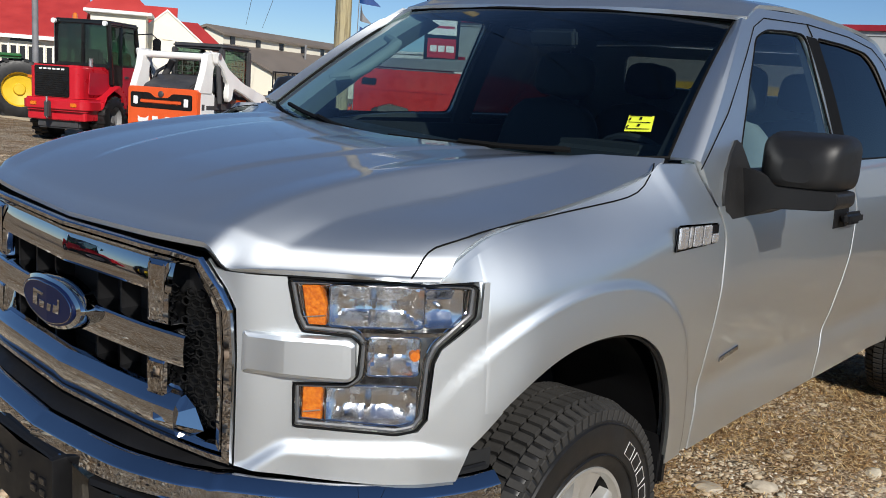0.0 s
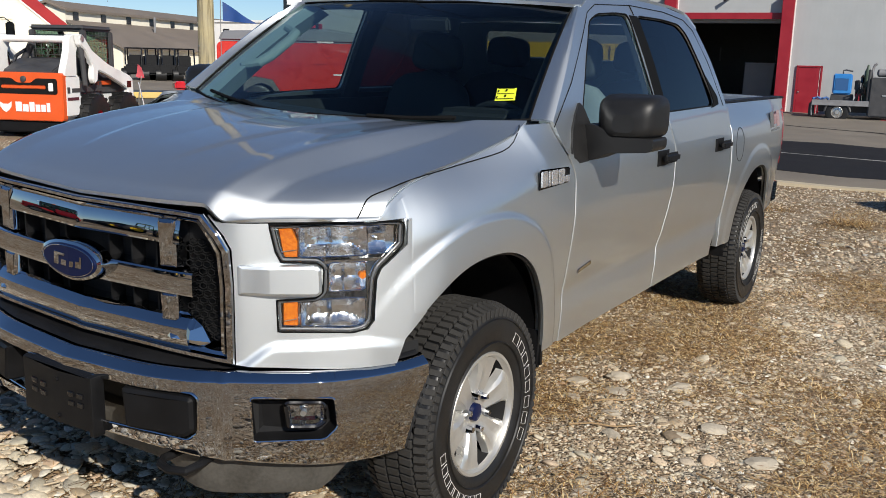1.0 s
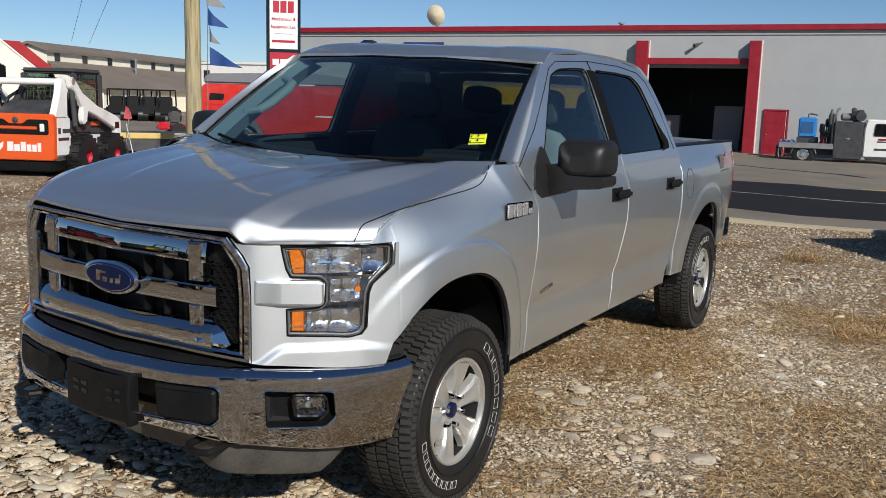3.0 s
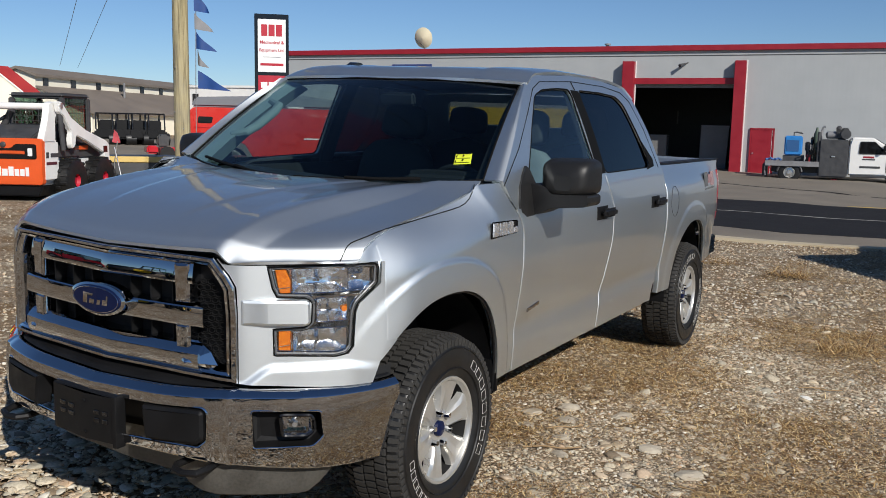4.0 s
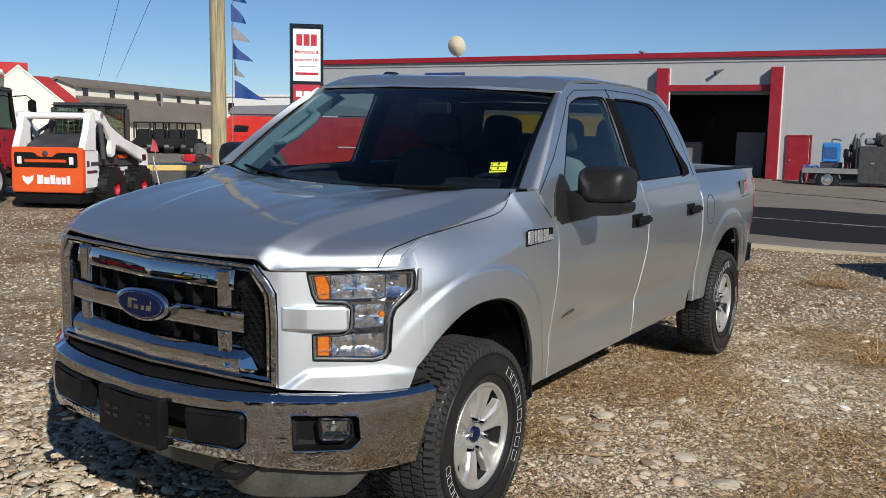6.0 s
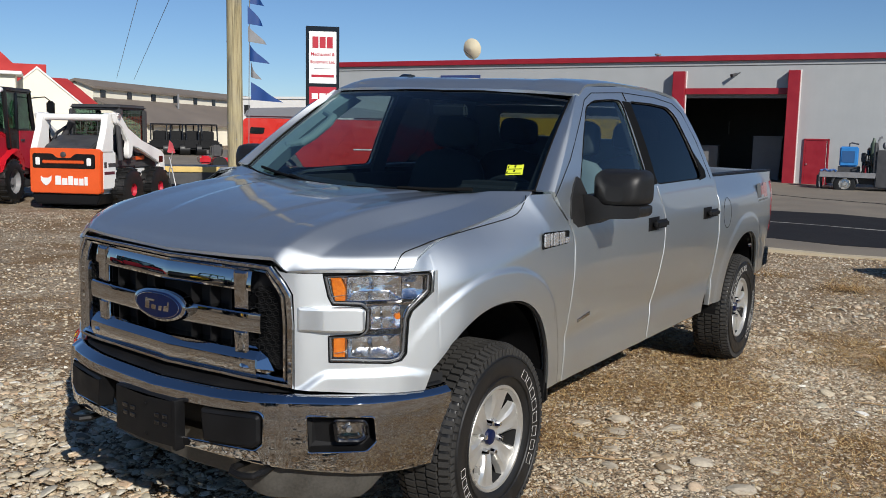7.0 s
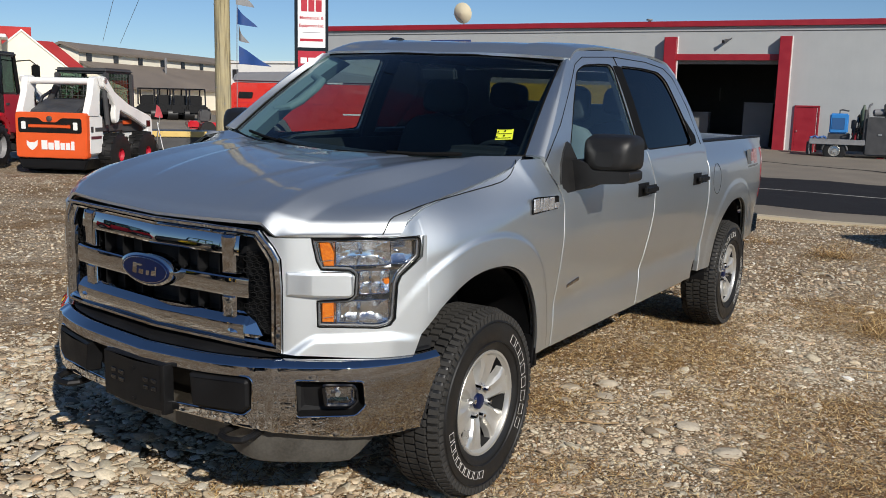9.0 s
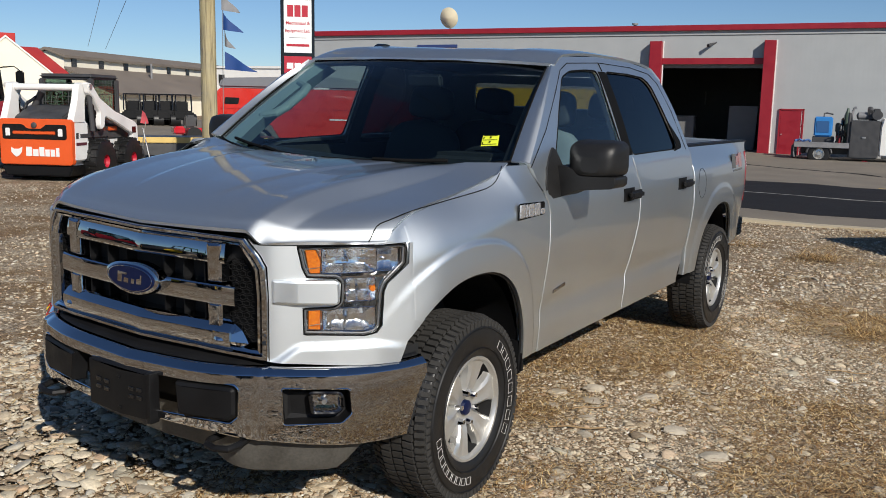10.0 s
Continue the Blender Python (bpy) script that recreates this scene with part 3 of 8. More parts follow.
def panel(name, s, y0, y1, z0, z1, cols, rows, parent, crown=None):
    """A side panel of the body between two shut lines; bottom and top are functions of y, shut lines functions of z."""
    grid = []
    for i in range(cols + 1):
        u = i / cols
        line = []
        for j in range(rows + 1):
            v = j / rows
            ym = y0(0.9) + (y1(0.9) - y0(0.9)) * u
            lo, hi = max(z0(ym), arch_z(ym)), z1(ym)
            z = lo + (hi - lo) * v
            y = y0(z) + (y1(z) - y0(z)) * u
            x = side_x(y, z)
            if crown:
                k = max(0.0, (z - (hi - 0.17)) / 0.17) ** 1.8
                x = x * (1 - k) + crown(y) * k
            line.append((s * x, y, z))
        line.insert(0, (s * (abs(line[0][0]) - 0.035), line[0][1], line[0][2] + 0.004))
        grid.append(line)
    first = [[(s * (abs(p[0]) - dx), p[1] - dy, p[2]) for p in grid[0]] for dx, dy in ((0.035, 0.0), (0.006, 0.0), (0.0022, -0.0012), (0.0004, -0.004))]
    last = [[(s * (abs(p[0]) - dx), p[1] + dy, p[2]) for p in grid[-1]] for dx, dy in ((0.0004, -0.004), (0.0022, -0.0012), (0.006, 0.0), (0.035, 0.0))]
    return part(name, sheet(first + grid[1:-1] + last, flip=s > 0), PAINT, parent, sharp=50)


def fender_crown(y):
    return 0.868 + 0.064 * smoothstep(-0.05, 0.68, y)


def fender_x(y, z):
    """Width of the fender's skin, rolling in towards its top edge."""
    k = max(0.0, (z - (fender_top(y) - 0.17)) / 0.17) ** 1.8
    return side_x(y, z) * (1 - k) + fender_crown(y) * k


def tip_x(y, z):
    """Width of the fender beside the headlight, meeting the fender's skin behind it."""
    blend = smoothstep(-0.50, -0.40, y)
    k = min(1.0, max(0.0, (z - 1.150) / max(0.002, fender_top(y) - 1.150))) ** 2
    x = side_w(y) * (1 - k) + min(0.868, side_w(y)) * k
    return x * (1 - blend) + (fender_x(y, z) + 0.0008) * blend


for s in (1, -1):
    rows = []
    for i in range(17):
        y = -0.532 + 0.145 * i / 16
        line = []
        for j in range(13):
            z = 1.150 + (fender_top(y) - 1.150) * j / 12
            line.append((s * tip_x(y, z), y, z))
        rows.append(line)
    part("fender_tip", sheet(rows, 0.004), PAINT, truck)
    # the hood's turned-down side, closing on the fender's top edge
    rows = []
    for i in range(81):
        y = -0.528 + 0.973 * i / 80
        top = fender_top(y)
        skin = tip_x if y < -0.39 else fender_x
        low = min(0.008, 0.4 * max(0.002, top - 1.150))
        rim = skin(y, top) + 0.0005
        line = []
        for x in (0.838, 0.846, 0.853, 0.8595):
            h = hood_point(x, min(1.0, max(0.0, (y - hood_front(x)) / (hood_rear(x) - hood_front(x)))))
            line.append((x, max(h[2], top - 0.001) + 0.0010))
        line += [(0.5 * (0.8595 + rim), top + 0.0012), (rim, top - 0.0001), (skin(y, top - low) + 0.0008, top - low), (skin(y, top - 2 * low) + 0.0003, top - 2 * low)]
        rows.append([(s * x, y, z) for x, z in line])
    part("hood_flange", sheet(rows, flip=s < 0), PAINT, truck)
    shut = [(0.8334, -0.5499, 1.1631), (0.8308, -0.5360, 1.1725), (0.8307, -0.5249, 1.1860), (0.8302, -0.5115, 1.2020), (0.8280, -0.4959, 1.2128), (0.8294, -0.4765, 1.2213), (0.8349, -0.4557, 1.2273), (0.8411, -0.4351, 1.2323), (0.8502, -0.3988, 1.2410)]
    shut += [(0.8585, -0.3593, 1.2510), (0.8640, -0.2636, 1.2632), (0.8675, -0.1513, 1.2720), (0.8725, -0.0485, 1.2820), (0.8834, 0.0625, 1.2935), (0.8942, 0.1399, 1.3028), (0.9013, 0.1988, 1.3116), (0.9049, 0.2438, 1.3239), (0.9047, 0.2775, 1.3410), (0.9016, 0.3086, 1.3674), (0.893, 0.337, 1.3800), (0.880, 0.364, 1.3870), (0.866, 0.390, 1.3925), (0.8545, 0.4128, 1.3932)]
    part("hood_gap", tube([(s * x, y, z) for x, y, z in shut], 0.0021, 6), SEAMB, truck)
    lip = [(x, hood_front(x) - 0.001, 1.1965 - 0.043 * smoothstep(0.488, 0.555, x) - 0.001) for x in [0.505 + 0.31 * i / 24 for i in range(25)]]
    part("hood_gap", tube([(s * x, y, z) for x, y, z in lip], 0.0026, 6), SEAMB, truck)


def front_line(z):
    return 0.672 - 0.15 * smoothstep(1.15, 1.45, z)


def mid_line(z):
    return 1.825 + 0.078 * smoothstep(0.5, 1.1, z) - 0.075 * smoothstep(1.18, 1.40, z)


def rear_line(z):
    return 2.955 - 0.11 * (1 - smoothstep(0.52, 0.78, z))


def belt(y):
    return 1.275 + 0.105 * smoothstep(0.70, 1.10, y) + 0.012 * smoothstep(1.2, 2.7, y)


for s in (1, -1):
    fender = panel("fender", s, lambda z: -0.395, lambda z: front_line(z) - 0.003, lambda y: 0.50 if y > 0 else 0.852, fender_top, 110, 40, truck, fender_crown)
    part("cowl_side", sheet([[(s * x, y, z) for x, z in ((0.80, fender_top(y) - 0.02), (0.853, fender_top(y) - 0.004), (0.869 + 0.064 * smoothstep(-0.05, 0.68, y), fender_top(y)))] for y in [-0.05 + 0.69 * i / 20 for i in range(21)]]), PAINT, truck)
    door = panel("front_door", s, lambda z: front_line(z) + 0.003, lambda z: mid_line(z) - 0.003, lambda y: 0.49, belt, 48, 30, truck)
    door2 = panel("rear_door", s, lambda z: mid_line(z) + 0.003, lambda z: rear_line(z) - 0.006, lambda y: 0.49, belt, 44, 30, truck)
    bedside = panel("bed_side", s, lambda z: 2.975 - (0.0 if z > 0.5 else 0.0), lambda z: 4.80, lambda y: 0.52 if y < 3.5 else 0.60, lambda y: 1.405, 90, 28, truck, lambda y: min(0.90, side_w(y) - 0.03))
    for d, yh, name in ((door, 1.76, "front"), (door2, 2.76, "rear")):
        x = side_x(yh, 1.18)
        part("handle_recess", box(s * (x - 0.012), s * (x + 0.003), yh - 0.145, yh + 0.03, 1.135, 1.225, 0.012), BLACKP, d)
        h = box(s * (x + 0.012), s * (x + 0.045), yh - 0.105, yh + 0.085, 1.155, 1.205, 0.014, 3)
        box(s * x, s * (x + 0.03), yh + 0.03, yh + 0.075, 1.16, 1.20, 0.006, bm=h)
        part("door_handle", h, BLACKP, d, "black pull handle")


def skin(loops, mapf, thick=0.0, step=0.025, axis=0):
    """A flat outline (the first loop) with holes (the others), cut fine along an axis and laid on a curved surface by mapf(u, v)."""
    b = bmesh.new()
    edges = []
    for loop in loops:
        v = [b.verts.new((p, q, 0)) for p, q in loop]
        edges += [b.edges.new((v[i - 1], v[i])) for i in range(len(v))]
    bmesh.ops.triangle_fill(b, use_beauty=True, edges=edges, normal=(0, 0, 1))
    lo, hi = min(v.co[axis] for v in b.verts), max(v.co[axis] for v in b.verts)
    k = math.ceil(lo / step)
    while k * step < hi - 1e-4:
        at = [0, 0, 0]
        no = [0, 0, 0]
        at[axis], no[axis] = k * step + 1e-4, 1
        bmesh.ops.bisect_plane(b, geom=b.verts[:] + b.edges[:] + b.faces[:], plane_co=at, plane_no=no)
        k += 1
    for v in b.verts:
        v.co = Vector(mapf(v.co.x, v.co.y))
    bmesh.ops.remove_doubles(b, verts=b.verts[:], dist=1e-5)
    if thick:
        bmesh.ops.recalc_face_normals(b, faces=b.faces)
        b.normal_update()
        bmesh.ops.solidify(b, geom=b.faces[:], thickness=thick)
    return b


def round_loop(pts, r=0.01, n=3):
    """Rounds the corners of an outline."""
    out = []
    for i, p in enumerate(pts):
        a, p, c = Vector(pts[i - 1]), Vector(p), Vector(pts[(i + 1) % len(pts)])
        d1, d2 = a - p, c - p
        k = min(r, d1.length * 0.45, d2.length * 0.45)
        q1, q2 = p + d1.normalized() * k, p + d2.normalized() * k
        for j in range(n + 1):
            t = j / n
            w = q1 * (1 - t) ** 2 + p * 2 * t * (1 - t) + q2 * t * t
            out.append((w.x, w.y))
    return out


# cab
def green_x(z):
    t = (z - 1.38) / 0.49
    if z < 1.38:
        return 0.945 + 0.16 * (1.38 - z)
    return 0.945 - 0.165 * t - 0.03 * max(0.0, t) ** 3


OUTER = [(0.535, 1.405), (0.70, 1.535), (0.96, 1.745), (1.13, 1.868), (1.30, 1.925), (1.8, 1.952), (2.35, 1.945), (2.68, 1.915), (2.785, 1.84), (2.87, 1.65), (2.945, 1.40), (2.945, 1.375), (1.8, 1.37), (1.1, 1.355), (0.82, 1.280), (0.685, 1.255), (0.625, 1.28), (0.580, 1.33), (0.545, 1.385), (0.537, 1.402)]
SEAM = [(0.530, 1.385), (0.575, 1.412), (0.79, 1.548), (1.04, 1.735), (1.20, 1.85), (1.33, 1.893), (1.8, 1.917), (2.3, 1.912), (2.60, 1.885), (2.70, 1.83), (2.79, 1.65), (2.875, 1.40)]
WIN_F = [(0.735, 1.315), (0.865, 1.475), (1.020, 1.655), (1.185, 1.812), (1.32, 1.850), (1.55, 1.866), (1.715, 1.868), (1.725, 1.392), (1.3, 1.38), (1.05, 1.362)]
WIN_R = [(1.845, 1.868), (2.2, 1.868), (2.47, 1.855), (2.555, 1.81), (2.65, 1.60), (2.725, 1.445), (2.69, 1.405), (1.86, 1.396)]
for s in (1, -1):
    part("cab_frame", skin([OUTER, round_loop(WIN_F, 0.04), round_loop(WIN_R, 0.05)], lambda y, z: (s * green_x(z), y, z), 0.02, 0.05, 1), PAINT, truck, sharp=50)
    f = part("front_side_window", skin([round_loop(WIN_F, 0.04)], lambda y, z: (s * (green_x(z) - 0.012), y, z), 0, 0.05, 1), SIDEGLASS, truck, "clear tinted side window pane")
    r = part("rear_side_window", skin([round_loop(WIN_R, 0.05)], lambda y, z: (s * (green_x(z) - 0.012), y, z), 0, 0.05, 1), TINTGLASS, truck, "dark privacy glass side window")
    for pane, loop in ((f, WIN_F), (r, WIN_R)):
        part("window_trim", tube([(s * (green_x(z) - 0.002), y, z) for y, z in round_loop(loop, 0.04)], 0.0045, 6, closed=True), SEAMB, pane)
    part("window_wedge", skin([round_loop([(2.655, 1.585), (2.800, 1.455), (2.790, 1.410), (2.62, 1.392), (2.700, 1.430)], 0.012)], lambda y, z: (s * (green_x(z) + 0.002), y, z), 0.004, 0.05, 1), SEAMB, r)
    part("pillar_cover", skin([[(1.728, 1.866), (1.84, 1.866), (1.858, 1.398), (1.735, 1.394)]], lambda y, z: (s * (green_x(z) + 0.003), y, z), 0.006, 0.06, 1), SEAMB, truck, "black door pillar cover")
    part("door_seal", tube([(s * (green_x(z) + 0.0015), y, z) for y, z in SEAM], 0.0021, 6), SEAMB, truck)
    m = tube([(s * (green_x(z) + 0.0015), y, z) for y, z in ((1.79, 1.917), (1.795, 1.868))], 0.0035, 6)
    part("door_seal", m, SEAMB, truck)
    # patch that carries the mirror
    part("mirror_patch", skin([[(0.668, 1.232), (0.660, 1.30), (0.685, 1.375), (0.735, 1.425), (0.800, 1.470), (0.830, 1.455), (0.862, 1.375), (0.875, 1.29), (0.80, 1.235)]], lambda y, z: (s * (green_x(z) + 0.010), y, z), 0.012, 0.04, 1), MIRRORP, truck)


def ws_point(u, v):
    """Windscreen: u across from -1 to 1, v up from 0 to 1."""
    a = abs(u)
    bx, by, bz = 0.835 * u, 0.20 + 0.335 * a**2.2, 1.362 + 0.045 * a**2
    tx, ty, tz = 0.705 * u, 1.055 + 0.105 * a**2.2, 1.897 - 0.034 * a**2
    bow = 0.035 * 4 * v * (1 - v) * (1 - 0.5 * a * a)
    wide = 0.045 * smoothstep(0.5, 1.0, -u)
    return (bx + (tx - bx) * v - wide, by + (ty - by) * v - bow * 0.5, bz + (tz - bz) * v + bow * 0.7)


part("windshield", sheet([[ws_point(-1 + 2 * i / 32, j / 14) for i in range(33)] for j in range(15)]), WSGLASS, truck, "laminated windshield with a green tint")
part("windshield_trim", tube([ws_point(-1 + 2 * i / 32, 0.0) for i in range(33)] + [ws_point(1, j / 10) for j in range(1, 11)] + [ws_point(1 - 2 * i / 32, 1) for i in range(1, 33)] + [ws_point(-1, 1 - j / 10) for j in range(1, 10)], 0.0065, 6, closed=True), SEAMB, truck)
pillar_y = curve([(1.405, 0.535), (1.535, 0.70), (1.745, 0.96), (1.868, 1.13)])
for s in (1, -1):
    rows = []
    for j in range(13):
        z = 1.405 + (1.868 - 1.405) * j / 12
        a = Vector((s * green_x(z), pillar_y(z), z))
        b = Vector(ws_point(s, j / 12))
        c = (a + b) / 2 + Vector((s * 0.012, -0.014, 0.008))
        rows.append([a, (a + c) / 2 + Vector((s * 0.004, -0.004, 0.002)), c, (c + b) / 2, b + Vector((0, 0, 0.002))])
    part("front_pillar", sheet(rows, 0.01), PAINT, truck)


roof_e = curve([(1.13, 1.866), (1.30, 1.924), (1.8, 1.951), (2.35, 1.944), (2.68, 1.914), (2.785, 1.84)])


def roof_point(u, v):
    a = abs(u)
    y0 = 1.052 + 0.105 * a**2.2
    y = y0 + (2.785 - y0) * v
    ye = 1.13 + (2.785 - 1.13) * v
    z = roof_e(ye) + 0.034 * (1 - a * a) * smoothstep(0, 0.1, v)
    z += 0.010 * (smoothstep(0.60, 0.68, a) - smoothstep(0.90, 1.0, a)) * smoothstep(0.0, 0.06, v) * (1 - smoothstep(0.85, 1, v))
    z = z if v > 0.02 else z + 0.0 + 0.030 * (1 - a * a)
    return (u * (green_x(roof_e(ye)) - 0.002), y, z)


part("roof", sheet([[roof_point(-1 + 2 * i / 48, j / 40) for i in range(49)] for j in range(41)], 0.015), PAINT, truck)
part("cab_back", skin([[(-0.93, 1.38), (-0.76, 1.84), (-0.5, 1.862), (0, 1.874), (0.5, 1.862), (0.76, 1.84), (0.93, 1.38), (0.93, 0.60), (-0.93, 0.60)], round_loop([(-0.60, 1.64), (-0.57, 1.805), (0.57, 1.805), (0.60, 1.64)], 0.04)], lambda x, z: (x, 2.95 - 0.165 * max(0, z - 1.38) / 0.46, z), 0.02, 0.1, 1), PAINT, truck)
part("rear_window", skin([round_loop([(-0.60, 1.64), (-0.57, 1.805), (0.57, 1.805), (0.60, 1.64)], 0.04)], lambda x, z: (x, 2.945 - 0.165 * max(0, z - 1.38) / 0.46, z), 0, 0.1, 1), REARGLASS, truck, "rear cab window pane")


# nose, grille and lamps, laid on the plan curves of the front
def arc_table(fy, x1):
    xs = [x1 * i / 3000 for i in range(3001)]
    ss = [0.0]
    for i in range(3000):
        ss.append(ss[-1] + math.hypot(xs[i + 1] - xs[i], fy(xs[i + 1]) - fy(xs[i])))
    return xs, ss


def wrap(fy, x1):
    """to_s(x): length along a plan curve; place(s, z, off): the point there, off metres outwards (minus: inwards)."""
    xs, ss = arc_table(fy, x1)

    def to_s(x):
        return math.copysign(float(np.interp(abs(x), xs, ss)), x)

    def place(s, z, off=0.0):
        a = float(np.interp(abs(s), ss, xs))
        d = (fy(a + 0.012) - fy(max(0.0, a - 0.012))) / (0.024 if a > 0.012 else 0.012 + a)
        n = Vector((d, -1, 0)).normalized()
        p = Vector((a, fy(a), z)) + n * off
        return (math.copysign(p.x, s) if a > 1e-6 else 0.0, p.y, p.z)

    return to_s, place


nose_s, nose = wrap(nose_y, 0.932)
bump_s, bumper_at = wrap(bump_y, 0.95)


def on_nose(pts):
    return [(nose_s(x), z) for x, z in pts]


def on_bumper(pts):
    return [(bump_s(x), z) for x, z in pts]


def flip(pts):
    return [(-x, z) for x, z in pts][::-1]


def shrink(loop, d):
    """The outline moved in by about d."""
    out = []
    n = len(loop)
    area = sum(loop[i - 1][0] * loop[i][1] - loop[i][0] * loop[i - 1][1] for i in range(n))
    sg = 1 if area > 0 else -1
    for i in range(n):
        a, p, c = Vector(loop[i - 1]), Vector(loop[i]), Vector(loop[(i + 1) % n])
        e1, e2 = (p - a).normalized(), (c - p).normalized()
        k = (Vector((-e1.y, e1.x)) + Vector((-e2.y, e2.x))) * sg
        k = k.normalized() if k.length > 1e-6 else Vector((0, 0))
        out.append((p.x + k.x * d, p.y + k.y * d))
    return out


def pad(loop, place, off0, off1, inset=0.006, cap=True):
    """A raised (or, with off1 below off0, sunken) plate with rounded edges on a curved surface."""
    steps = [(0.0, off0), (0.0, off0 + (off1 - off0) * 0.55), (inset * 0.3, off0 + (off1 - off0) * 0.9), (inset, off1)]
    b = bmesh.new()
    rings = []
    for d, off in steps:
        lp = shrink(loop, d) if d else loop
        rings.append([b.verts.new(place(p, q, off)) for p, q in lp])
    for r in range(len(rings) - 1):
        for i in range(len(loop)):
            b.faces.new((rings[r][i - 1], rings[r][i], rings[r + 1][i], rings[r + 1][i - 1]))
    if cap:
        merge(b, skin([shrink(loop, inset)], lambda p, q: place(p, q, off1), 0, 0.03))
    return b


HL = [(0.650, 1.147), (0.892, 1.147), (0.899, 1.138), (0.898, 1.071), (0.866, 1.003), (0.860, 0.972), (0.856, 0.845), (0.846, 0.820), (0.823, 0.813), (0.666, 0.825), (0.664, 0.922), (0.748, 0.926), (0.763, 0.942), (0.765, 1.015), (0.752, 1.032), (0.675, 1.036), (0.663, 1.067)]
FASCIA = [(0.506, 1.174), (0.522, 1.158), (0.545, 1.1535), (0.648, 1.152), (0.661, 1.066), (0.673, 1.034), (0.750, 1.030), (0.763, 1.014), (0.761, 0.943), (0.747, 0.928), (0.662, 0.924), (0.664, 0.823), (0.823, 0.811), (0.848, 0.818), (0.858, 0.845), (0.862, 0.972), (0.868, 1.003), (0.900, 1.071), (0.901, 1.15), (0.9045, 1.15), (0.9045, 0.853), (0.914, 0.852), (0.896, 0.775), (0.886, 0.70), (0.80, 0.705), (0.574, 0.727), (0.574, 0.97), (0.570, 1.075), (0.549, 1.118)]
BAR = round_loop([(0.582, 0.938), (0.640, 0.936), (0.752, 0.932), (0.762, 0.945), (0.760, 1.020), (0.748, 1.030), (0.640, 1.031), (0.582, 1.031)], 0.008)


def bulged(u, v, off=0.0):
    """The lower fascia steps out to a ledge under the lamps."""
    x = abs(float(np.interp(abs(u), ARC[1], ARC[0])))
    top = 0.735 + 0.063 * smoothstep(0.575, 0.665, x) - 0.02 * smoothstep(0.84, 0.90, x)
    p = nose(u, v, off + 0.015 * (1 - smoothstep(top - 0.032, top, v)) * (1 - smoothstep(0.84, 0.905, x)))
    return (p[0] + math.copysign(flare(p[1], p[2]), p[0]), p[1], p[2])


ARC = arc_table(nose_y, 0.932)
BAR_IN, BAR_OUT = nose_s(0.585), nose_s(0.665)


def fine_z(b, mapf):
    """Cuts a flat sheet fine in its second axis too, then lays it on the surface."""
    for k in range(44):
        bmesh.ops.bisect_plane(b, geom=b.verts[:] + b.edges[:] + b.faces[:], plane_co=(0, 0.70 + (0.0057 * k if k < 22 else 0.1254 + 0.0155 * (k - 22)), 0), plane_no=(0, 1, 0))
    for v in b.verts:
        v.co = Vector(mapf(v.co.x, v.co.y))
    bmesh.ops.recalc_face_normals(b, faces=b.faces)
    bmesh.ops.solidify(b, geom=b.faces[:], thickness=0.008)
    return b


def cut_both(loops, mapf, step_u, step_v):
    """An outline with holes cut fine in both axes and laid on a doubly curved surface."""
    b = skin(loops, lambda u, v: (u, v, 0), 0, step_u)
    lo, hi = min(v.co.y for v in b.verts), max(v.co.y for v in b.verts)
    for k in range(1, int((hi - lo) / step_v)):
        bmesh.ops.bisect_plane(b, geom=b.verts[:] + b.edges[:] + b.faces[:], plane_co=(0, lo + k * step_v, 0), plane_no=(0, 1, 0))
    for v in b.verts:
        v.co = Vector(mapf(v.co.x, v.co.y))
    return b


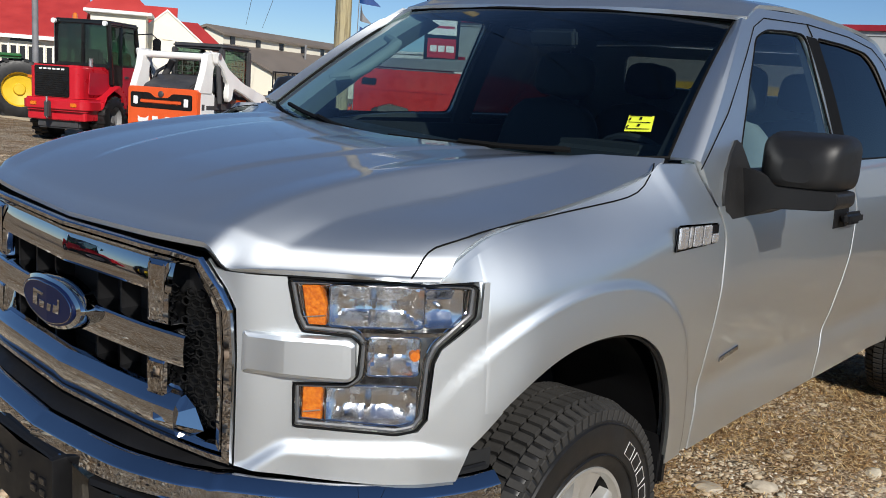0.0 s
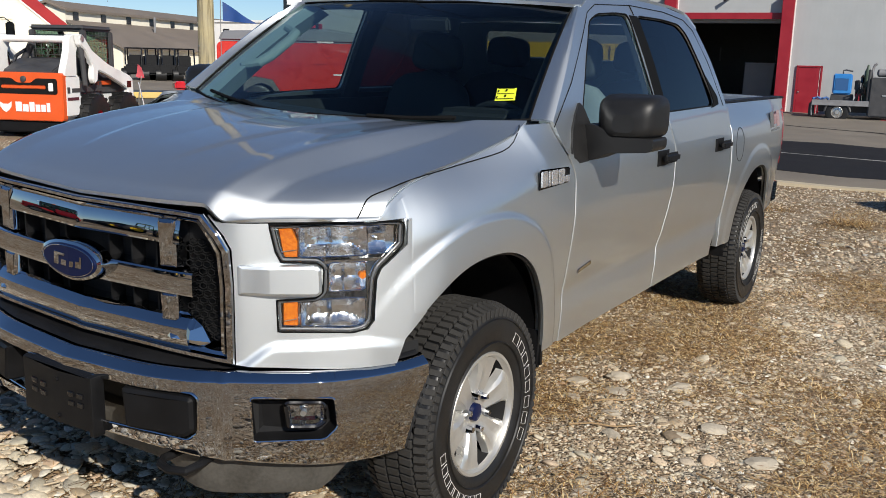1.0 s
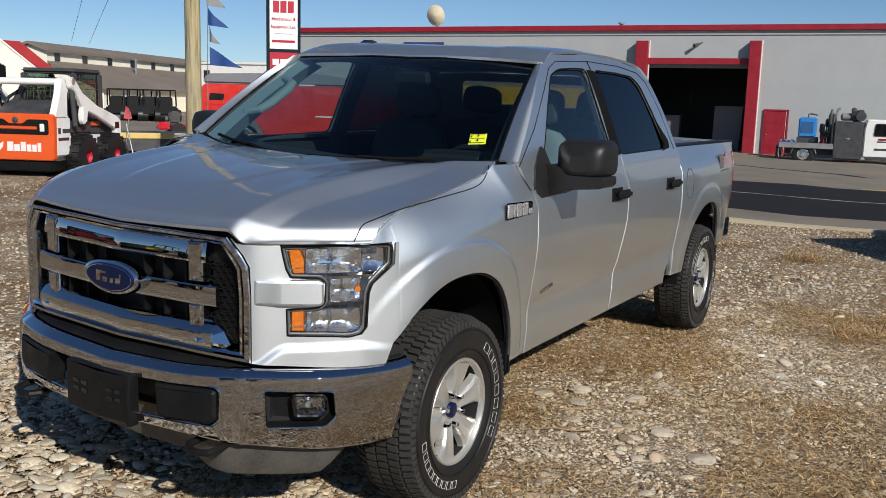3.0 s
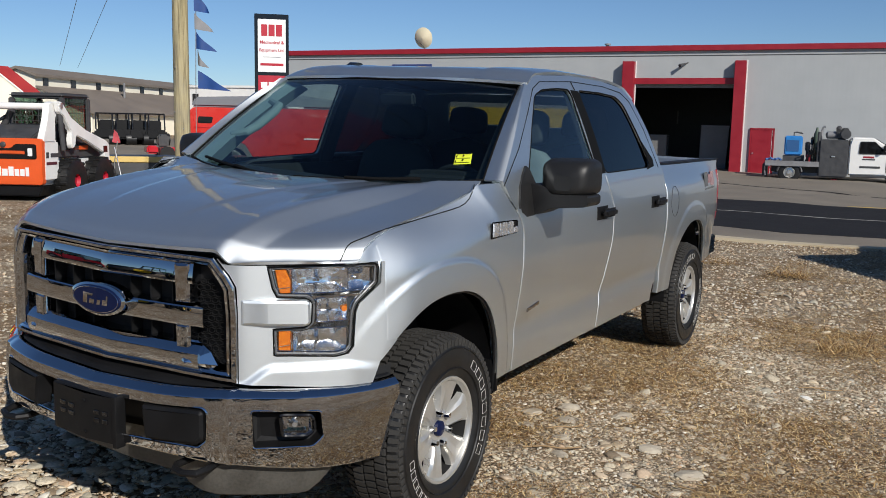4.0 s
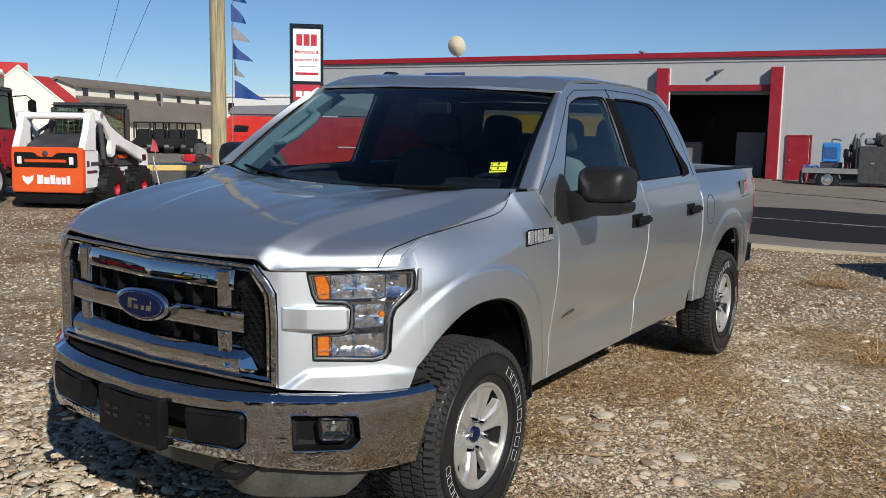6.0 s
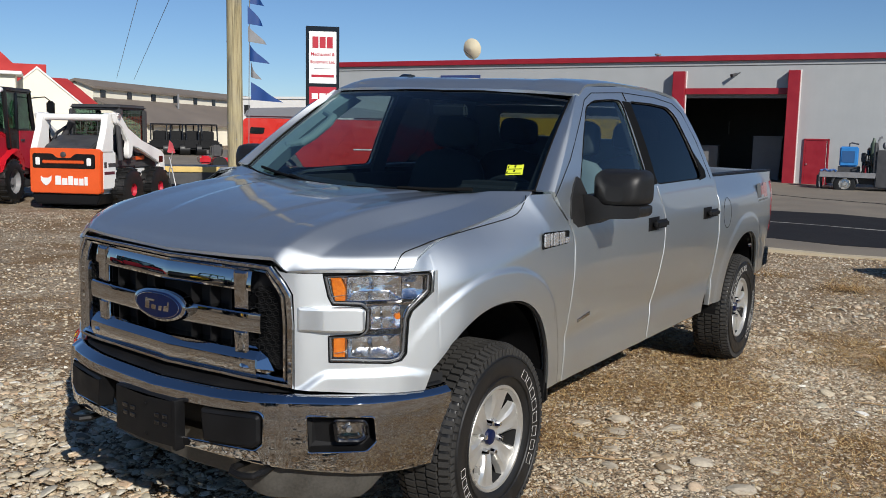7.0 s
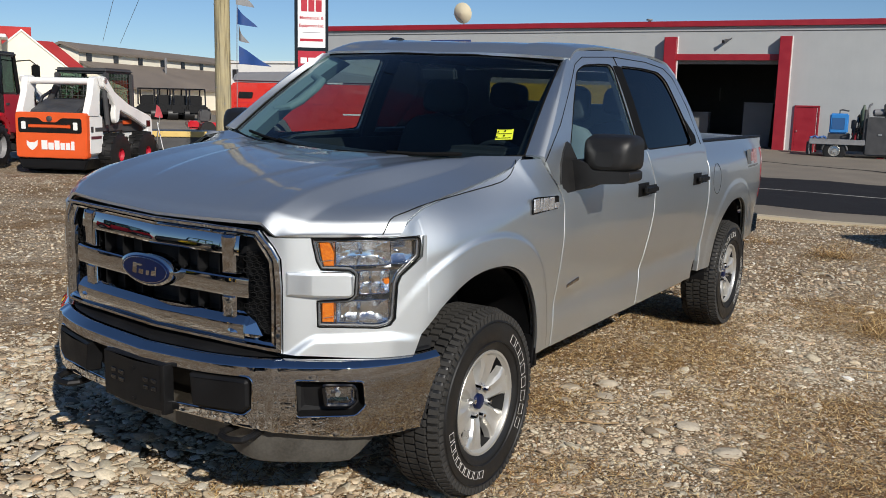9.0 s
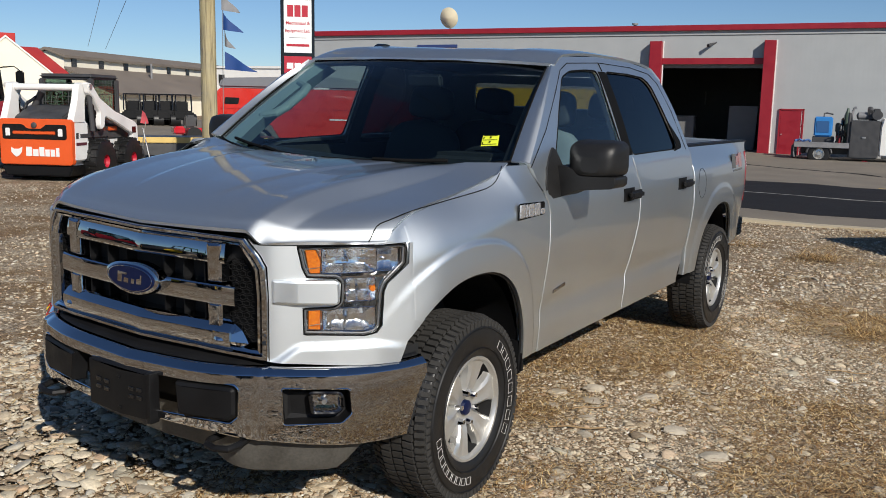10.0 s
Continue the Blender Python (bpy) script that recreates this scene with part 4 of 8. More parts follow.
for s in (1, -1):
    side = (lambda pts: pts) if s > 0 else flip
    front_fascia = part("front_fascia", fine_z(skin([on_nose(side(FASCIA))], lambda u, v: (u, v, 0), 0, 0.009), bulged), PAINT, truck)
    part("fascia_bar", pad(on_nose(side(BAR)), lambda u, v, off: nose(u, v, off * (0.12 + 0.88 * smoothstep(BAR_IN, BAR_OUT, abs(u)))), -0.03, 0.026, 0.012), PAINT, front_fascia)
    lamp = part("headlight", skin([on_nose(side(HL))], lambda u, v: nose(u, v, -0.085), 0, 0.02), REFLECT, truck, "clear headlight unit with amber side markers")
    ring = on_nose(side(round_loop(HL, 0.006, 2)))
    wall = bmesh.new()
    r0 = [wall.verts.new(nose(p, q, -0.002)) for p, q in ring]
    r1 = [wall.verts.new(nose(p, q, -0.086)) for p, q in ring]
    for i in range(len(ring)):
        wall.faces.new((r0[i - 1], r0[i], r1[i], r1[i - 1]))
    part("lamp_housing", wall, SATIN, lamp)
    part("lens", skin([shrink(ring, 0.004)], lambda u, v: nose(u, v, 0.003), 0, 0.02), LENS, lamp, "clear polycarbonate lens")
    part("gasket", tube([nose(p, q, 0.001) for p, q in ring], 0.0028, 6, closed=True), SEAMB, lamp)
    inner = shrink(ring, 0.011)
    part("bezel", tube([nose(p, q, -0.010) for p, q in shrink(ring, 0.007)], 0.0042, 6, closed=True), MIDTRIM, lamp, "grey inner bezel")
    part("bright_edge", tube([nose(p, q, -0.016) for p, q in shrink(ring, 0.0145)], 0.0022, 6, closed=True), CHROME, lamp)
    for pts in ([(0.668, 1.134), (0.698, 1.134), (0.712, 1.094), (0.711, 1.046), (0.681, 1.046), (0.675, 1.075)], [(0.676, 0.914), (0.711, 0.916), (0.711, 0.836), (0.676, 0.838)]):
        mid = min(p[1] for p in pts) + 0.022
        part("marker_rib", tube([nose(nose_s(x) * s, mid + dz, -0.009) for x, dz in ((min(p[0] for p in pts) + 0.004, -0.003), (max(p[0] for p in pts) - 0.003, 0.003))], 0.0016, 5), SATIN, lamp)
        part("amber_reflector", pad(on_nose(side(round_loop(pts, 0.004, 2))), nose, -0.05, -0.012, 0.004), AMBER, lamp, "amber marker lens")
    # faceted bowls
    for x0, x1, z0, z1, deep, rows in ((0.714, 0.850, 1.046, 1.138, 0.036, 7), (0.850, 0.890, 1.048, 1.134, 0.022, 6), (0.776, 0.848, 0.940, 1.028, 0.040, 6), (0.716, 0.848, 0.826, 0.916, 0.036, 6)):
        b = bmesh.new()
        cols = int((x1 - x0) / 0.026)
        grid = []
        for j in range(rows * 2 + 1):
            v = j / (rows * 2)
            line = []
            for i in range(cols * 6 + 1):
                u = i / (cols * 6)
                x = x0 + (x1 - x0) * u
                zz = z0 + (z1 - z0) * v
                bowl = deep * (1 - max(abs(2 * u - 1) ** 5, abs(2 * v - 1) ** 2))
                facet = 0.0022 * abs(math.sin(math.pi * i / 6)) + 0.0007 * math.sin(1.7 * j)
                line.append(nose(nose_s(x) * s, zz, -0.018 - bowl - facet))
            grid.append(line)
        merge(b, sheet(grid))
        part("reflector", b, REFLECT, lamp, "fluted chrome reflector", sharp=18)
        part("reflector_rim", tube([nose(nose_s(x) * s, z, -0.015) for x, z in round_loop([(x0, z0), (x1, z0), (x1, z1), (x0, z1)], 0.010, 3)], 0.0026, 6, closed=True), CHROME, lamp)
        cx, cz = (x0 + x1) / 2, (z0 + z1) / 2
        c = Vector(nose(nose_s(cx) * s, cz, -0.052))
        n = (Vector(nose(nose_s(cx) * s, cz, 0)) - c).normalized()
        part("bulb", rod(c, c + n * 0.026, 0.007, 12, r2=0.005), CHROME, lamp)
    part("turn_bulb", rod(Vector(nose(nose_s(0.842) * s, 0.985, -0.03)), Vector(nose(nose_s(0.842) * s, 0.985, -0.012)), 0.011, 12), AMBER, lamp)
    part("lamp_divider", skin([on_nose(side([(0.765, 1.036), (0.875, 1.036), (0.868, 1.028), (0.765, 1.026)]))], lambda u, v: nose(u, v, -0.014), 0.006), CHROME, lamp)

# grille
GR_OUT = [(0.0, 1.192), (0.25, 1.189), (0.42, 1.184), (0.497, 1.178), (0.545, 1.118), (0.566, 1.075), (0.572, 0.97), (0.572, 0.85), (0.572, 0.728), (0.50, 0.738), (0.30, 0.752), (0.0, 0.756)]
GR_IN = [(0.0, 1.160), (0.25, 1.157), (0.40, 1.152), (0.470, 1.147), (0.508, 1.095), (0.526, 1.062), (0.533, 0.97), (0.533, 0.86), (0.533, 0.772), (0.47, 0.775), (0.30, 0.782), (0.0, 0.786)]


def whole(pts):
    return pts + [(-x, z) for x, z in pts[-2:0:-1]]


grille = part("grille", skin([on_nose(whole(GR_OUT))], lambda u, v: nose(u, v, -0.075), 0, 0.05), DARK, truck, "chrome bar grille with black mesh sides")
frame_rows = []
for k, off in ((0, -0.03), (0, 0.006), (0.07, 0.013), (0.16, 0.016), (0.44, 0.015), (0.48, 0.010), (0.49, -0.010), (0.58, -0.010), (0.60, 0.006), (0.66, 0.010), (0.90, 0.004), (0.98, -0.004), (1.0, -0.012), (1.0, -0.06)):
    lp = on_nose([(a[0] + (b[0] - a[0]) * k, a[1] + (b[1] - a[1]) * k) for a, b in zip(whole(GR_OUT), whole(GR_IN))])
    lp = lp + lp[:1]
    fine = []
    for i in range(len(lp) - 1):
        for q in range(4):
            fine.append((lp[i][0] + (lp[i + 1][0] - lp[i][0]) * q / 4, lp[i][1] + (lp[i + 1][1] - lp[i][1]) * q / 4))
    fine.append(lp[-1])
    frame_rows.append([nose(p, q, off) for p, q in fine])
part("grille_frame", sheet(frame_rows), CHROME, grille, "wide chrome surround", sharp=20)


def chrome_bar(x0, x1, section, z_at, name="grille_bar", parent=None, mat=None, n=40):
    rows = []
    for i in range(n + 1):
        x = x0 + (x1 - x0) * i / n
        rows.append([nose(nose_s(x), z_at(x) + dz, off) for off, dz in section])
    b = sheet(rows)
    for row in (rows[0], rows[-1]):
        b.faces.new([b.verts.new(p) for p in row])
    return part(name, b, mat or CHROME, parent or grille, sharp=20)


def sag(x):
    return -0.010 * (x / 0.5) ** 2


def bowed(off, top, low, tilt_top, tilt_low, lip=0.008, n=9):
    """Section of a bar whose face turns evenly from one tilt to another, with rolled edges above and below."""
    pts, x = [], off
    for i in range(n + 1):
        k = i / n
        pts.append((x, top + (low - top) * k))
        x += math.tan(radians(tilt_top + (tilt_low - tilt_top) * k)) * (top - low) / n
    a, b = pts[0], pts[-1]
    return [(-0.06, top + lip), (a[0] - 1.6 * lip, top + lip), (a[0] - 0.5 * lip, top + 0.6 * lip)] + pts + [(b[0] - 0.3 * lip, low - 0.7 * lip), (b[0] - lip, low - lip), (-0.06, low - lip)]


chrome_bar(-0.415, 0.415, bowed(-0.002, 0.034, -0.030, 17, 1), lambda x: 1.122 + sag(x))
chrome_bar(-0.455, 0.455, bowed(0.010, 0.032, -0.028, 7, -7), lambda x: 0.968 + sag(x))
chrome_bar(-0.44, 0.44, [(-0.06, 0.050), (-0.010, 0.047), (0.000, 0.042), (0.018, 0.022), (0.023, 0.014), (0.025, 0.0), (0.024, -0.016), (0.020, -0.034), (0.013, -0.050), (0.002, -0.060), (-0.06, -0.055)], lambda x: 0.822 + sag(x))
for s in (1, -1):
    for z0, z1, w in ((1.005, 1.155, 0.034), (0.84, 0.935, 0.034)):
        part("grille_post", pad(on_nose(round_loop([(s * 0.335, z0), (s * 0.405, z0), (s * 0.405, z1), (s * 0.335, z1)], 0.006, 2)), nose, -0.06, 0.010, 0.014), CHROME, grille)
    tip = bmesh.new()
    rim = [(0.340, 0.868, -0.014), (0.418, 0.870, -0.016), (0.472, 0.834, -0.010), (0.500, 0.788, -0.006), (0.478, 0.774, -0.004), (0.372, 0.782, 0.004), (0.350, 0.806, 0.012)]
    peak = tip.verts.new(nose(s * nose_s(0.392), 0.800, 0.034))
    ring = [tip.verts.new(nose(s * nose_s(x), z, off)) for x, z, off in rim]
    back = [tip.verts.new(nose(s * nose_s(x), z, -0.06)) for x, z, off in rim]
    tip.faces.new((ring[0], ring[1], ring[2], peak))
    for i in range(len(ring)):
        if i not in (1, 2):
            tip.faces.new((ring[i - 1], ring[i], peak))
        tip.faces.new((ring[i - 1], ring[i], back[i], back[i - 1]))
    bevel(tip, 0.003, 2, 25)
    part("grille_tip", tip, CHROME, grille, "faceted chrome bar end", sharp=15)
    # honeycomb mesh at the outer ends
    b = bmesh.new()
    for r in range(15):
        for c in range(4):
            x = 0.425 + 0.029 * c + (0.0145 if r % 2 else 0)
            z = 0.80 + 0.022 * r
            if z < 1.10 - 1.0 * max(0, x - 0.47) and x < 0.532:
                hexa = [(x + 0.013 * math.cos(k * math.pi / 3 + 0.5236), z + 0.010 * math.sin(k * math.pi / 3 + 0.5236)) for k in range(6)]
                tube([nose(nose_s(p) * s, q, -0.026) for p, q in hexa], 0.0026, 4, b, closed=True)
    part("grille_mesh", b, SEAMB, grille, "black honeycomb mesh", smooth=False)
    part("mesh_backing", skin([on_nose([(s * 0.41, 0.785), (s * 0.53, 0.785), (s * 0.53, 1.06), (s * 0.49, 1.13), (s * 0.41, 1.14)])], lambda u, v: nose(u, v, -0.045), 0, 0.05), BLACKP, grille)
for x in (-0.305, -0.20, -0.10, 0.10, 0.20, 0.305):
    for z0, z1 in ((1.0, 1.095), (0.86, 0.94)):
        part("grille_rib", prism([(x - 0.004, z0), (x + 0.004, z0), (x + 0.004, z1), (x - 0.004, z1)], "y", nose_y(abs(x)) + 0.02, nose_y(abs(x)) + 0.07, 0.001), BLACKP, grille)


def oval(a, b, n=40):
    return [(a * math.cos(k * math.tau / n), 0.988 + b * math.sin(k * math.tau / n)) for k in range(n)]


badge = part("badge", pad(oval(0.142, 0.066), nose, 0.0, 0.048, 0.016), CHROME, grille, "oval emblem with a blue field")
part("badge_field", pad(oval(0.120, 0.053), nose, 0.045, 0.053, 0.004), BLUE, grille)
part("badge_rim", tube([nose(p, q, 0.053) for p, q in oval(0.112, 0.047)], 0.0018, 5, closed=True), CHROME, grille)
wave = bmesh.new()
for x0, x1, z0, z1 in ((-0.062, -0.040, 0.968, 1.010), (-0.052, -0.012, 1.000, 1.010), (-0.030, -0.006, 0.970, 0.990), (0.002, 0.020, 0.970, 0.990), (0.030, 0.054, 0.970, 0.992), (0.050, 0.058, 0.970, 1.008)):
    merge(wave, pad(round_loop([(x0, z0), (x1, z0), (x1 + 0.004, z1), (x0 + 0.004, z1)], 0.003, 2), nose, 0.050, 0.056, 0.001))
part("badge_script", wave, CHROME, grille)


# bumper
def bump_low(x):
    return 0.472 - 0.075 * smoothstep(0.25, 0.93, abs(x))


FOLD = bump_s(0.572)


def bump_face(u, v, off=0.0):
    fold = 0.007 * math.exp(-(((abs(u) - FOLD) / 0.014) ** 2))
    return bumper_at(u, v, off + fold + 0.010 * (1 - ((v - 0.575) / 0.13) ** 2))


bumper = part("front_bumper", box(-0.62, 0.62, -0.80, -0.55, 0.47, 0.68, 0.02), DARK, truck, "chrome front bumper with black inserts")
xs_b = [-0.945 + 1.89 * i / 240 for i in range(241)]
face = [(x, 0.688 - 0.012 * smoothstep(0.5, 0.9, abs(x))) for x in xs_b] + [(x, bump_low(x) + 0.012) for x in xs_b[::-1]]
FOG = round_loop([(0.636, 0.642), (0.812, 0.630), (0.818, 0.535), (0.795, 0.500), (0.640, 0.503)], 0.010, 3)
INS = round_loop([(0.120, 0.652), (0.500, 0.654), (0.514, 0.640), (0.514, 0.535), (0.485, 0.508), (0.120, 0.512)], 0.010, 3)
BLOCK = round_loop([(0.262, 0.646), (0.496, 0.648), (0.508, 0.636), (0.508, 0.538), (0.480, 0.513), (0.275, 0.516)], 0.012, 3)
holes = [on_bumper(p) for p in (FOG, flip(FOG), INS, flip(INS))]
part("chrome_face", cut_both([on_bumper(face)] + holes, bump_face, 0.007, 0.012), CHROME, bumper, "polished chrome bumper face", sharp=60)
top_rows, low_rows = [], []
for x in xs_b:
    zt, zl, u = 0.688 - 0.012 * smoothstep(0.5, 0.9, abs(x)), bump_low(x) + 0.012, bump_s(x)
    top_rows.append([bump_face(u, zt)] + [bump_face(u, zt + dz, off) for dz, off in ((0.002, -0.0005), (0.0045, -0.0024), (0.011, -0.0090), (0.018, -0.0165), (0.0245, -0.0245), (0.0270, -0.0290), (0.0280, -0.0340), (0.0280, -0.048))] + [bumper_at(u, zt - 0.01, -0.060)])
    low_rows.append([bump_face(u, zl), bump_face(u, zl - 0.006, -0.003), bump_face(u, zl - 0.010, -0.010), bumper_at(u, zl - 0.010, -0.05)])
part("chrome_lip", sheet(top_rows), CHROME, bumper)
part("chrome_roll", sheet(low_rows), CHROME, bumper)
step_rows = []
for x in xs_b:
    u = bump_s(x)
    k = smoothstep(0.54, 0.60, abs(x))
    step_rows.append([bumper_at(u, 0.694 - 0.010 * smoothstep(0.5, 0.9, abs(x)), -0.04), bumper_at(u, 0.700 + 0.015 * (1 - k), -0.05), bumper_at(u, 0.708 + 0.035 * (1 - k), -0.055 - 0.045 * (1 - k)), bumper_at(u, 0.708 + 0.040 * (1 - k), -0.06 - 0.10 * (1 - k))])
part("step_pad", sheet(step_rows), BLACKP, bumper, "ribbed black bumper top pad")
for s in (1, -1):
    side = (lambda pts: pts) if s > 0 else flip
    ins = on_bumper(side(INS))
    part("bumper_insert", pad(on_bumper(side(BLOCK)), bump_face, -0.05, 0.010, 0.016), BLACKP, bumper, "black moulded bumper insert")
    part("insert_rim", tube([bump_face(p, q, 0.001) for p, q in ins], 0.004, 6, closed=True), CHROME, bumper)
    fog = on_bumper(side(FOG))
    pocket = part("fog_light", pad(fog, bump_face, 0.0, -0.060, 0.030), BLACKP, truck, "fog light in a black pocket")
    part("pocket_rim", tube([bump_face(p, q, 0.001) for p, q in fog], 0.0032, 6, closed=True), CHROME, pocket)
    lampo = on_bumper(side(round_loop([(0.712, 0.618), (0.790, 0.612), (0.796, 0.600), (0.796, 0.550), (0.782, 0.536), (0.720, 0.540)], 0.010, 3)))
    part("fog_bezel", tube([bump_face(p, q, -0.016) for p, q in lampo], 0.0065, 6, closed=True), GLOSSB, pocket)
    part("fog_reflector", pad(shrink(lampo, 0.004), bump_face, -0.02, -0.05, 0.018), CHROME, pocket)
    part("fog_lens", skin([shrink(lampo, 0.003)], lambda u, v: bump_face(u, v, -0.013), 0, 0.02), LENS, pocket)
    c = Vector(bump_face(bump_s(0.755) * s, 0.578, -0.045))
    part("bulb", rod(c, c + Vector((s * 0.012, -0.02, 0)), 0.009, 10), SATIN, pocket)
    # recovery hook
    hook = [(s * 0.40, -0.84, 0.435), (s * 0.395, -0.93, 0.432), (s * 0.415, -0.958, 0.428), (s * 0.46, -0.965, 0.425), (s * 0.505, -0.945, 0.425), (s * 0.515, -0.90, 0.430), (s * 0.50, -0.82, 0.435)]
    part("tow_hook", tube(hook, 0.014, 8), BLACKP, bumper, "black steel recovery hook")
plate = part("plate_bracket", pad(on_bumper(round_loop([(-0.165, 0.655), (0.165, 0.655), (0.165, 0.470), (-0.165, 0.470)], 0.012, 3)), bumper_at, -0.01, 0.030, 0.006), BLACKP, truck, "empty black licence plate bracket")
for cx in (-0.085, 0.085):
    for dx in (-0.021, 0.021):
        for dz in (0.585, 0.555):
            part("bracket_slot", pad(on_bumper(round_loop([(cx + dx - 0.014, dz - 0.009), (cx + dx + 0.014, dz - 0.009), (cx + dx + 0.014, dz + 0.009), (cx + dx - 0.014, dz + 0.009)], 0.004, 2)), bumper_at, 0.028, 0.035, 0.003), GLOSSB, plate)
part("bracket_flange", pad(on_bumper(round_loop([(0.150, 0.66), (0.172, 0.66), (0.172, 0.465), (0.150, 0.465)], 0.004, 2)), bumper_at, 0.0, 0.042, 0.003), BLACKP, plate)
for z in (0.50, 0.62):
    part("bracket_screw", rod(Vector(bumper_at(0.0, z, 0.028)), Vector(bumper_at(0.0, z, 0.036)), 0.007, 8), BLACKP, plate)
val_low = curve([(0, 0.325), (0.3, 0.318), (0.6, 0.295), (0.78, 0.290), (0.83, 0.33), (0.86, 0.385)])
val_rows = []
for i in range(61):
    x = -0.85 + 1.70 * i / 60
    u = bump_s(x)
    zl = val_low(abs(x))
    back = 0.11 * (1 - smoothstep(0.22, 0.50, x))
    val_rows.append([bumper_at(u, bump_low(x) + 0.01, -0.05 - back), bumper_at(u, 0.5 * (bump_low(x) + zl) + 0.01, -0.058 - back), bumper_at(u, zl + 0.006, -0.075 - back), bumper_at(u, zl, -0.082 - back), bumper_at(u, zl + 0.01, -0.10 - back)])
part("valance", sheet(val_rows), MUDDY, bumper, "dusty grey lower air deflector")
fill_rows = []
for i in range(61):
    u = nose_s(-0.92 + 1.84 * i / 60)
    fill_rows.append([nose(u, 0.74, -0.030), nose(u, 0.66, -0.030), nose(u, 0.655, -0.08)])
part("fascia_backing", sheet(fill_rows), DARK, bumper)


# wheels
def wheel():
    w = part("wheel", lathe([(0.095, 0.221), (0.112, 0.226), (0.118, 0.222), (0.117, 0.212), (0.104, 0.205), (0.095, 0.204)], 64), WHEELP, truck, "six-spoke alloy wheel with an all-terrain tyre")
    # barrel coloured near-black so the gaps between spokes look shaded
    part("barrel", lathe([(-0.115, 0.19), (-0.115, 0.222), (0.095, 0.221), (0.095, 0.2045), (0.02, 0.198), (-0.06, 0.195)], 64), DARK, w, "wheel barrel with shade put into its dark colour")
    prof = [(-0.100, 0.215), (-0.122, 0.235), (-0.134, 0.30), (-0.132, 0.345), (-0.122, 0.375), (-0.105, 0.388), (-0.06, 0.391), (0.06, 0.391), (0.105, 0.388), (0.122, 0.375), (0.132, 0.345), (0.135, 0.30), (0.127, 0.255), (0.123, 0.236), (0.112, 0.222)]
    part("tyre", lathe(prof, 96), RUBBER, w, "all-terrain tyre with white outlined marks", sharp=50)
    tread = bmesh.new()
    for k in range(76):
        a0 = k * math.tau / 76
        for row, (xa, xb, sh) in enumerate(((-0.124, -0.084, 0.0), (-0.076, -0.030, 0.45), (-0.022, 0.022, 0.1), (0.030, 0.076, 0.55), (0.084, 0.124, 0.0))):
            b = bmesh.new()
            wdt = math.tau / 76 * (0.76 if row in (1, 2, 3) else 0.66)
            top = 0.402 if row in (1, 2, 3) else 0.398
            vs = []
            for rr, q in ((0.384, 1.0), (top, 0.82)):
                for xx, aa in ((xa, -0.5), (xb, -0.5), (xb, 0.5), (xa, 0.5)):
                    tw = 0.25 * (xx - (xa + xb) / 2) / 0.04 * (1 if row % 2 else -1)
                    a = a0 + (sh + aa * q + tw * 0.35) * wdt / 0.9
                    r2 = rr - (0.014 if row in (0, 4) and abs(xx) > 0.11 else 0.0)
                    vs.append(b.verts.new((xx, r2 * math.cos(a), r2 * math.sin(a))))
            for f in ((0, 1, 2, 3), (4, 5, 6, 7), (0, 1, 5, 4), (1, 2, 6, 5), (2, 3, 7, 6), (3, 0, 4, 7)):
                b.faces.new([vs[i] for i in f])
            merge(tread, b)
    for k in range(76):
        a = (k + 0.5) * math.tau / 76
        b = box(0.116, 0.131, 0.352, 0.382, -0.011, 0.011, 0.002, 1)
        merge(tread, moved(b, Matrix.Rotation(a, 4, "X")))
    tagged(part("tread", tread, TREADR, w, smooth=False), kind="stuff")
    # raised rings and white outlined marks on the sidewall
    for r in (0.262, 0.345):
        part("sidewall_ring", lathe([(0.131, r - 0.003), (0.1365, r), (0.131, r + 0.003)], 96), RUBBER, w)
    for a0, n, step, hgt in ((-0.80, 8, 0.205, 0.036), (-3.2, 9, 0.15, 0.030)):
        for k in range(n):
            a = a0 + k * step
            wd = step * 0.30 * 0.36
            pts = [(0.135, 0.300 - hgt / 2, -wd), (0.135, 0.300 + hgt / 2, -wd), (0.135, 0.300 + hgt / 2, wd), (0.135, 0.300 - hgt / 2, wd)]
            part("sidewall_mark", moved(tube(pts, 0.0014, 4, closed=True), Matrix.Rotation(a, 4, "X")), LETTERW, w, "white outlined block", smooth=False)
    # spokes: a dished disc with six windows
    fac = bmesh.new()
    for k in range(6):
        a = k * math.tau / 6
        b = bmesh.new()
        rows = []
        for r, hw, x, edge in ((0.060, 0.032, 0.080, 0.05), (0.085, 0.036, 0.088, 0.045), (0.115, 0.041, 0.095, 0.042), (0.150, 0.048, 0.100, 0.038), (0.180, 0.059, 0.102, 0.036), (0.195, 0.070, 0.103, 0.034), (0.206, 0.088, 0.103, 0.034)):
            rows.append([(x - edge, r, -hw - 0.006), (x - 0.010, r, -hw), (x, r, -hw * 0.70), (x - 0.006, r, -hw * 0.12), (x - 0.006, r, hw * 0.12), (x, r, hw * 0.70), (x - 0.010, r, hw), (x - edge, r, hw + 0.006)])
        merge(b, sheet(rows))
        merge(fac, moved(b, Matrix.Rotation(a, 4, "X")))
    part("spokes", fac, WHEELP, w, "silver painted spokes", sharp=40)
    part("hub", lathe([(0.03, 0.088), (0.072, 0.084), (0.078, 0.074), (0.074, 0.045), (0.072, 0.04), (0.072, 0.0)], 48), WHEELP, w)
    part("centre_cap", lathe([(0.07, 0.033), (0.088, 0.032), (0.091, 0.027), (0.092, 0.0)], 32), BLUE, w, "dark blue centre cap")
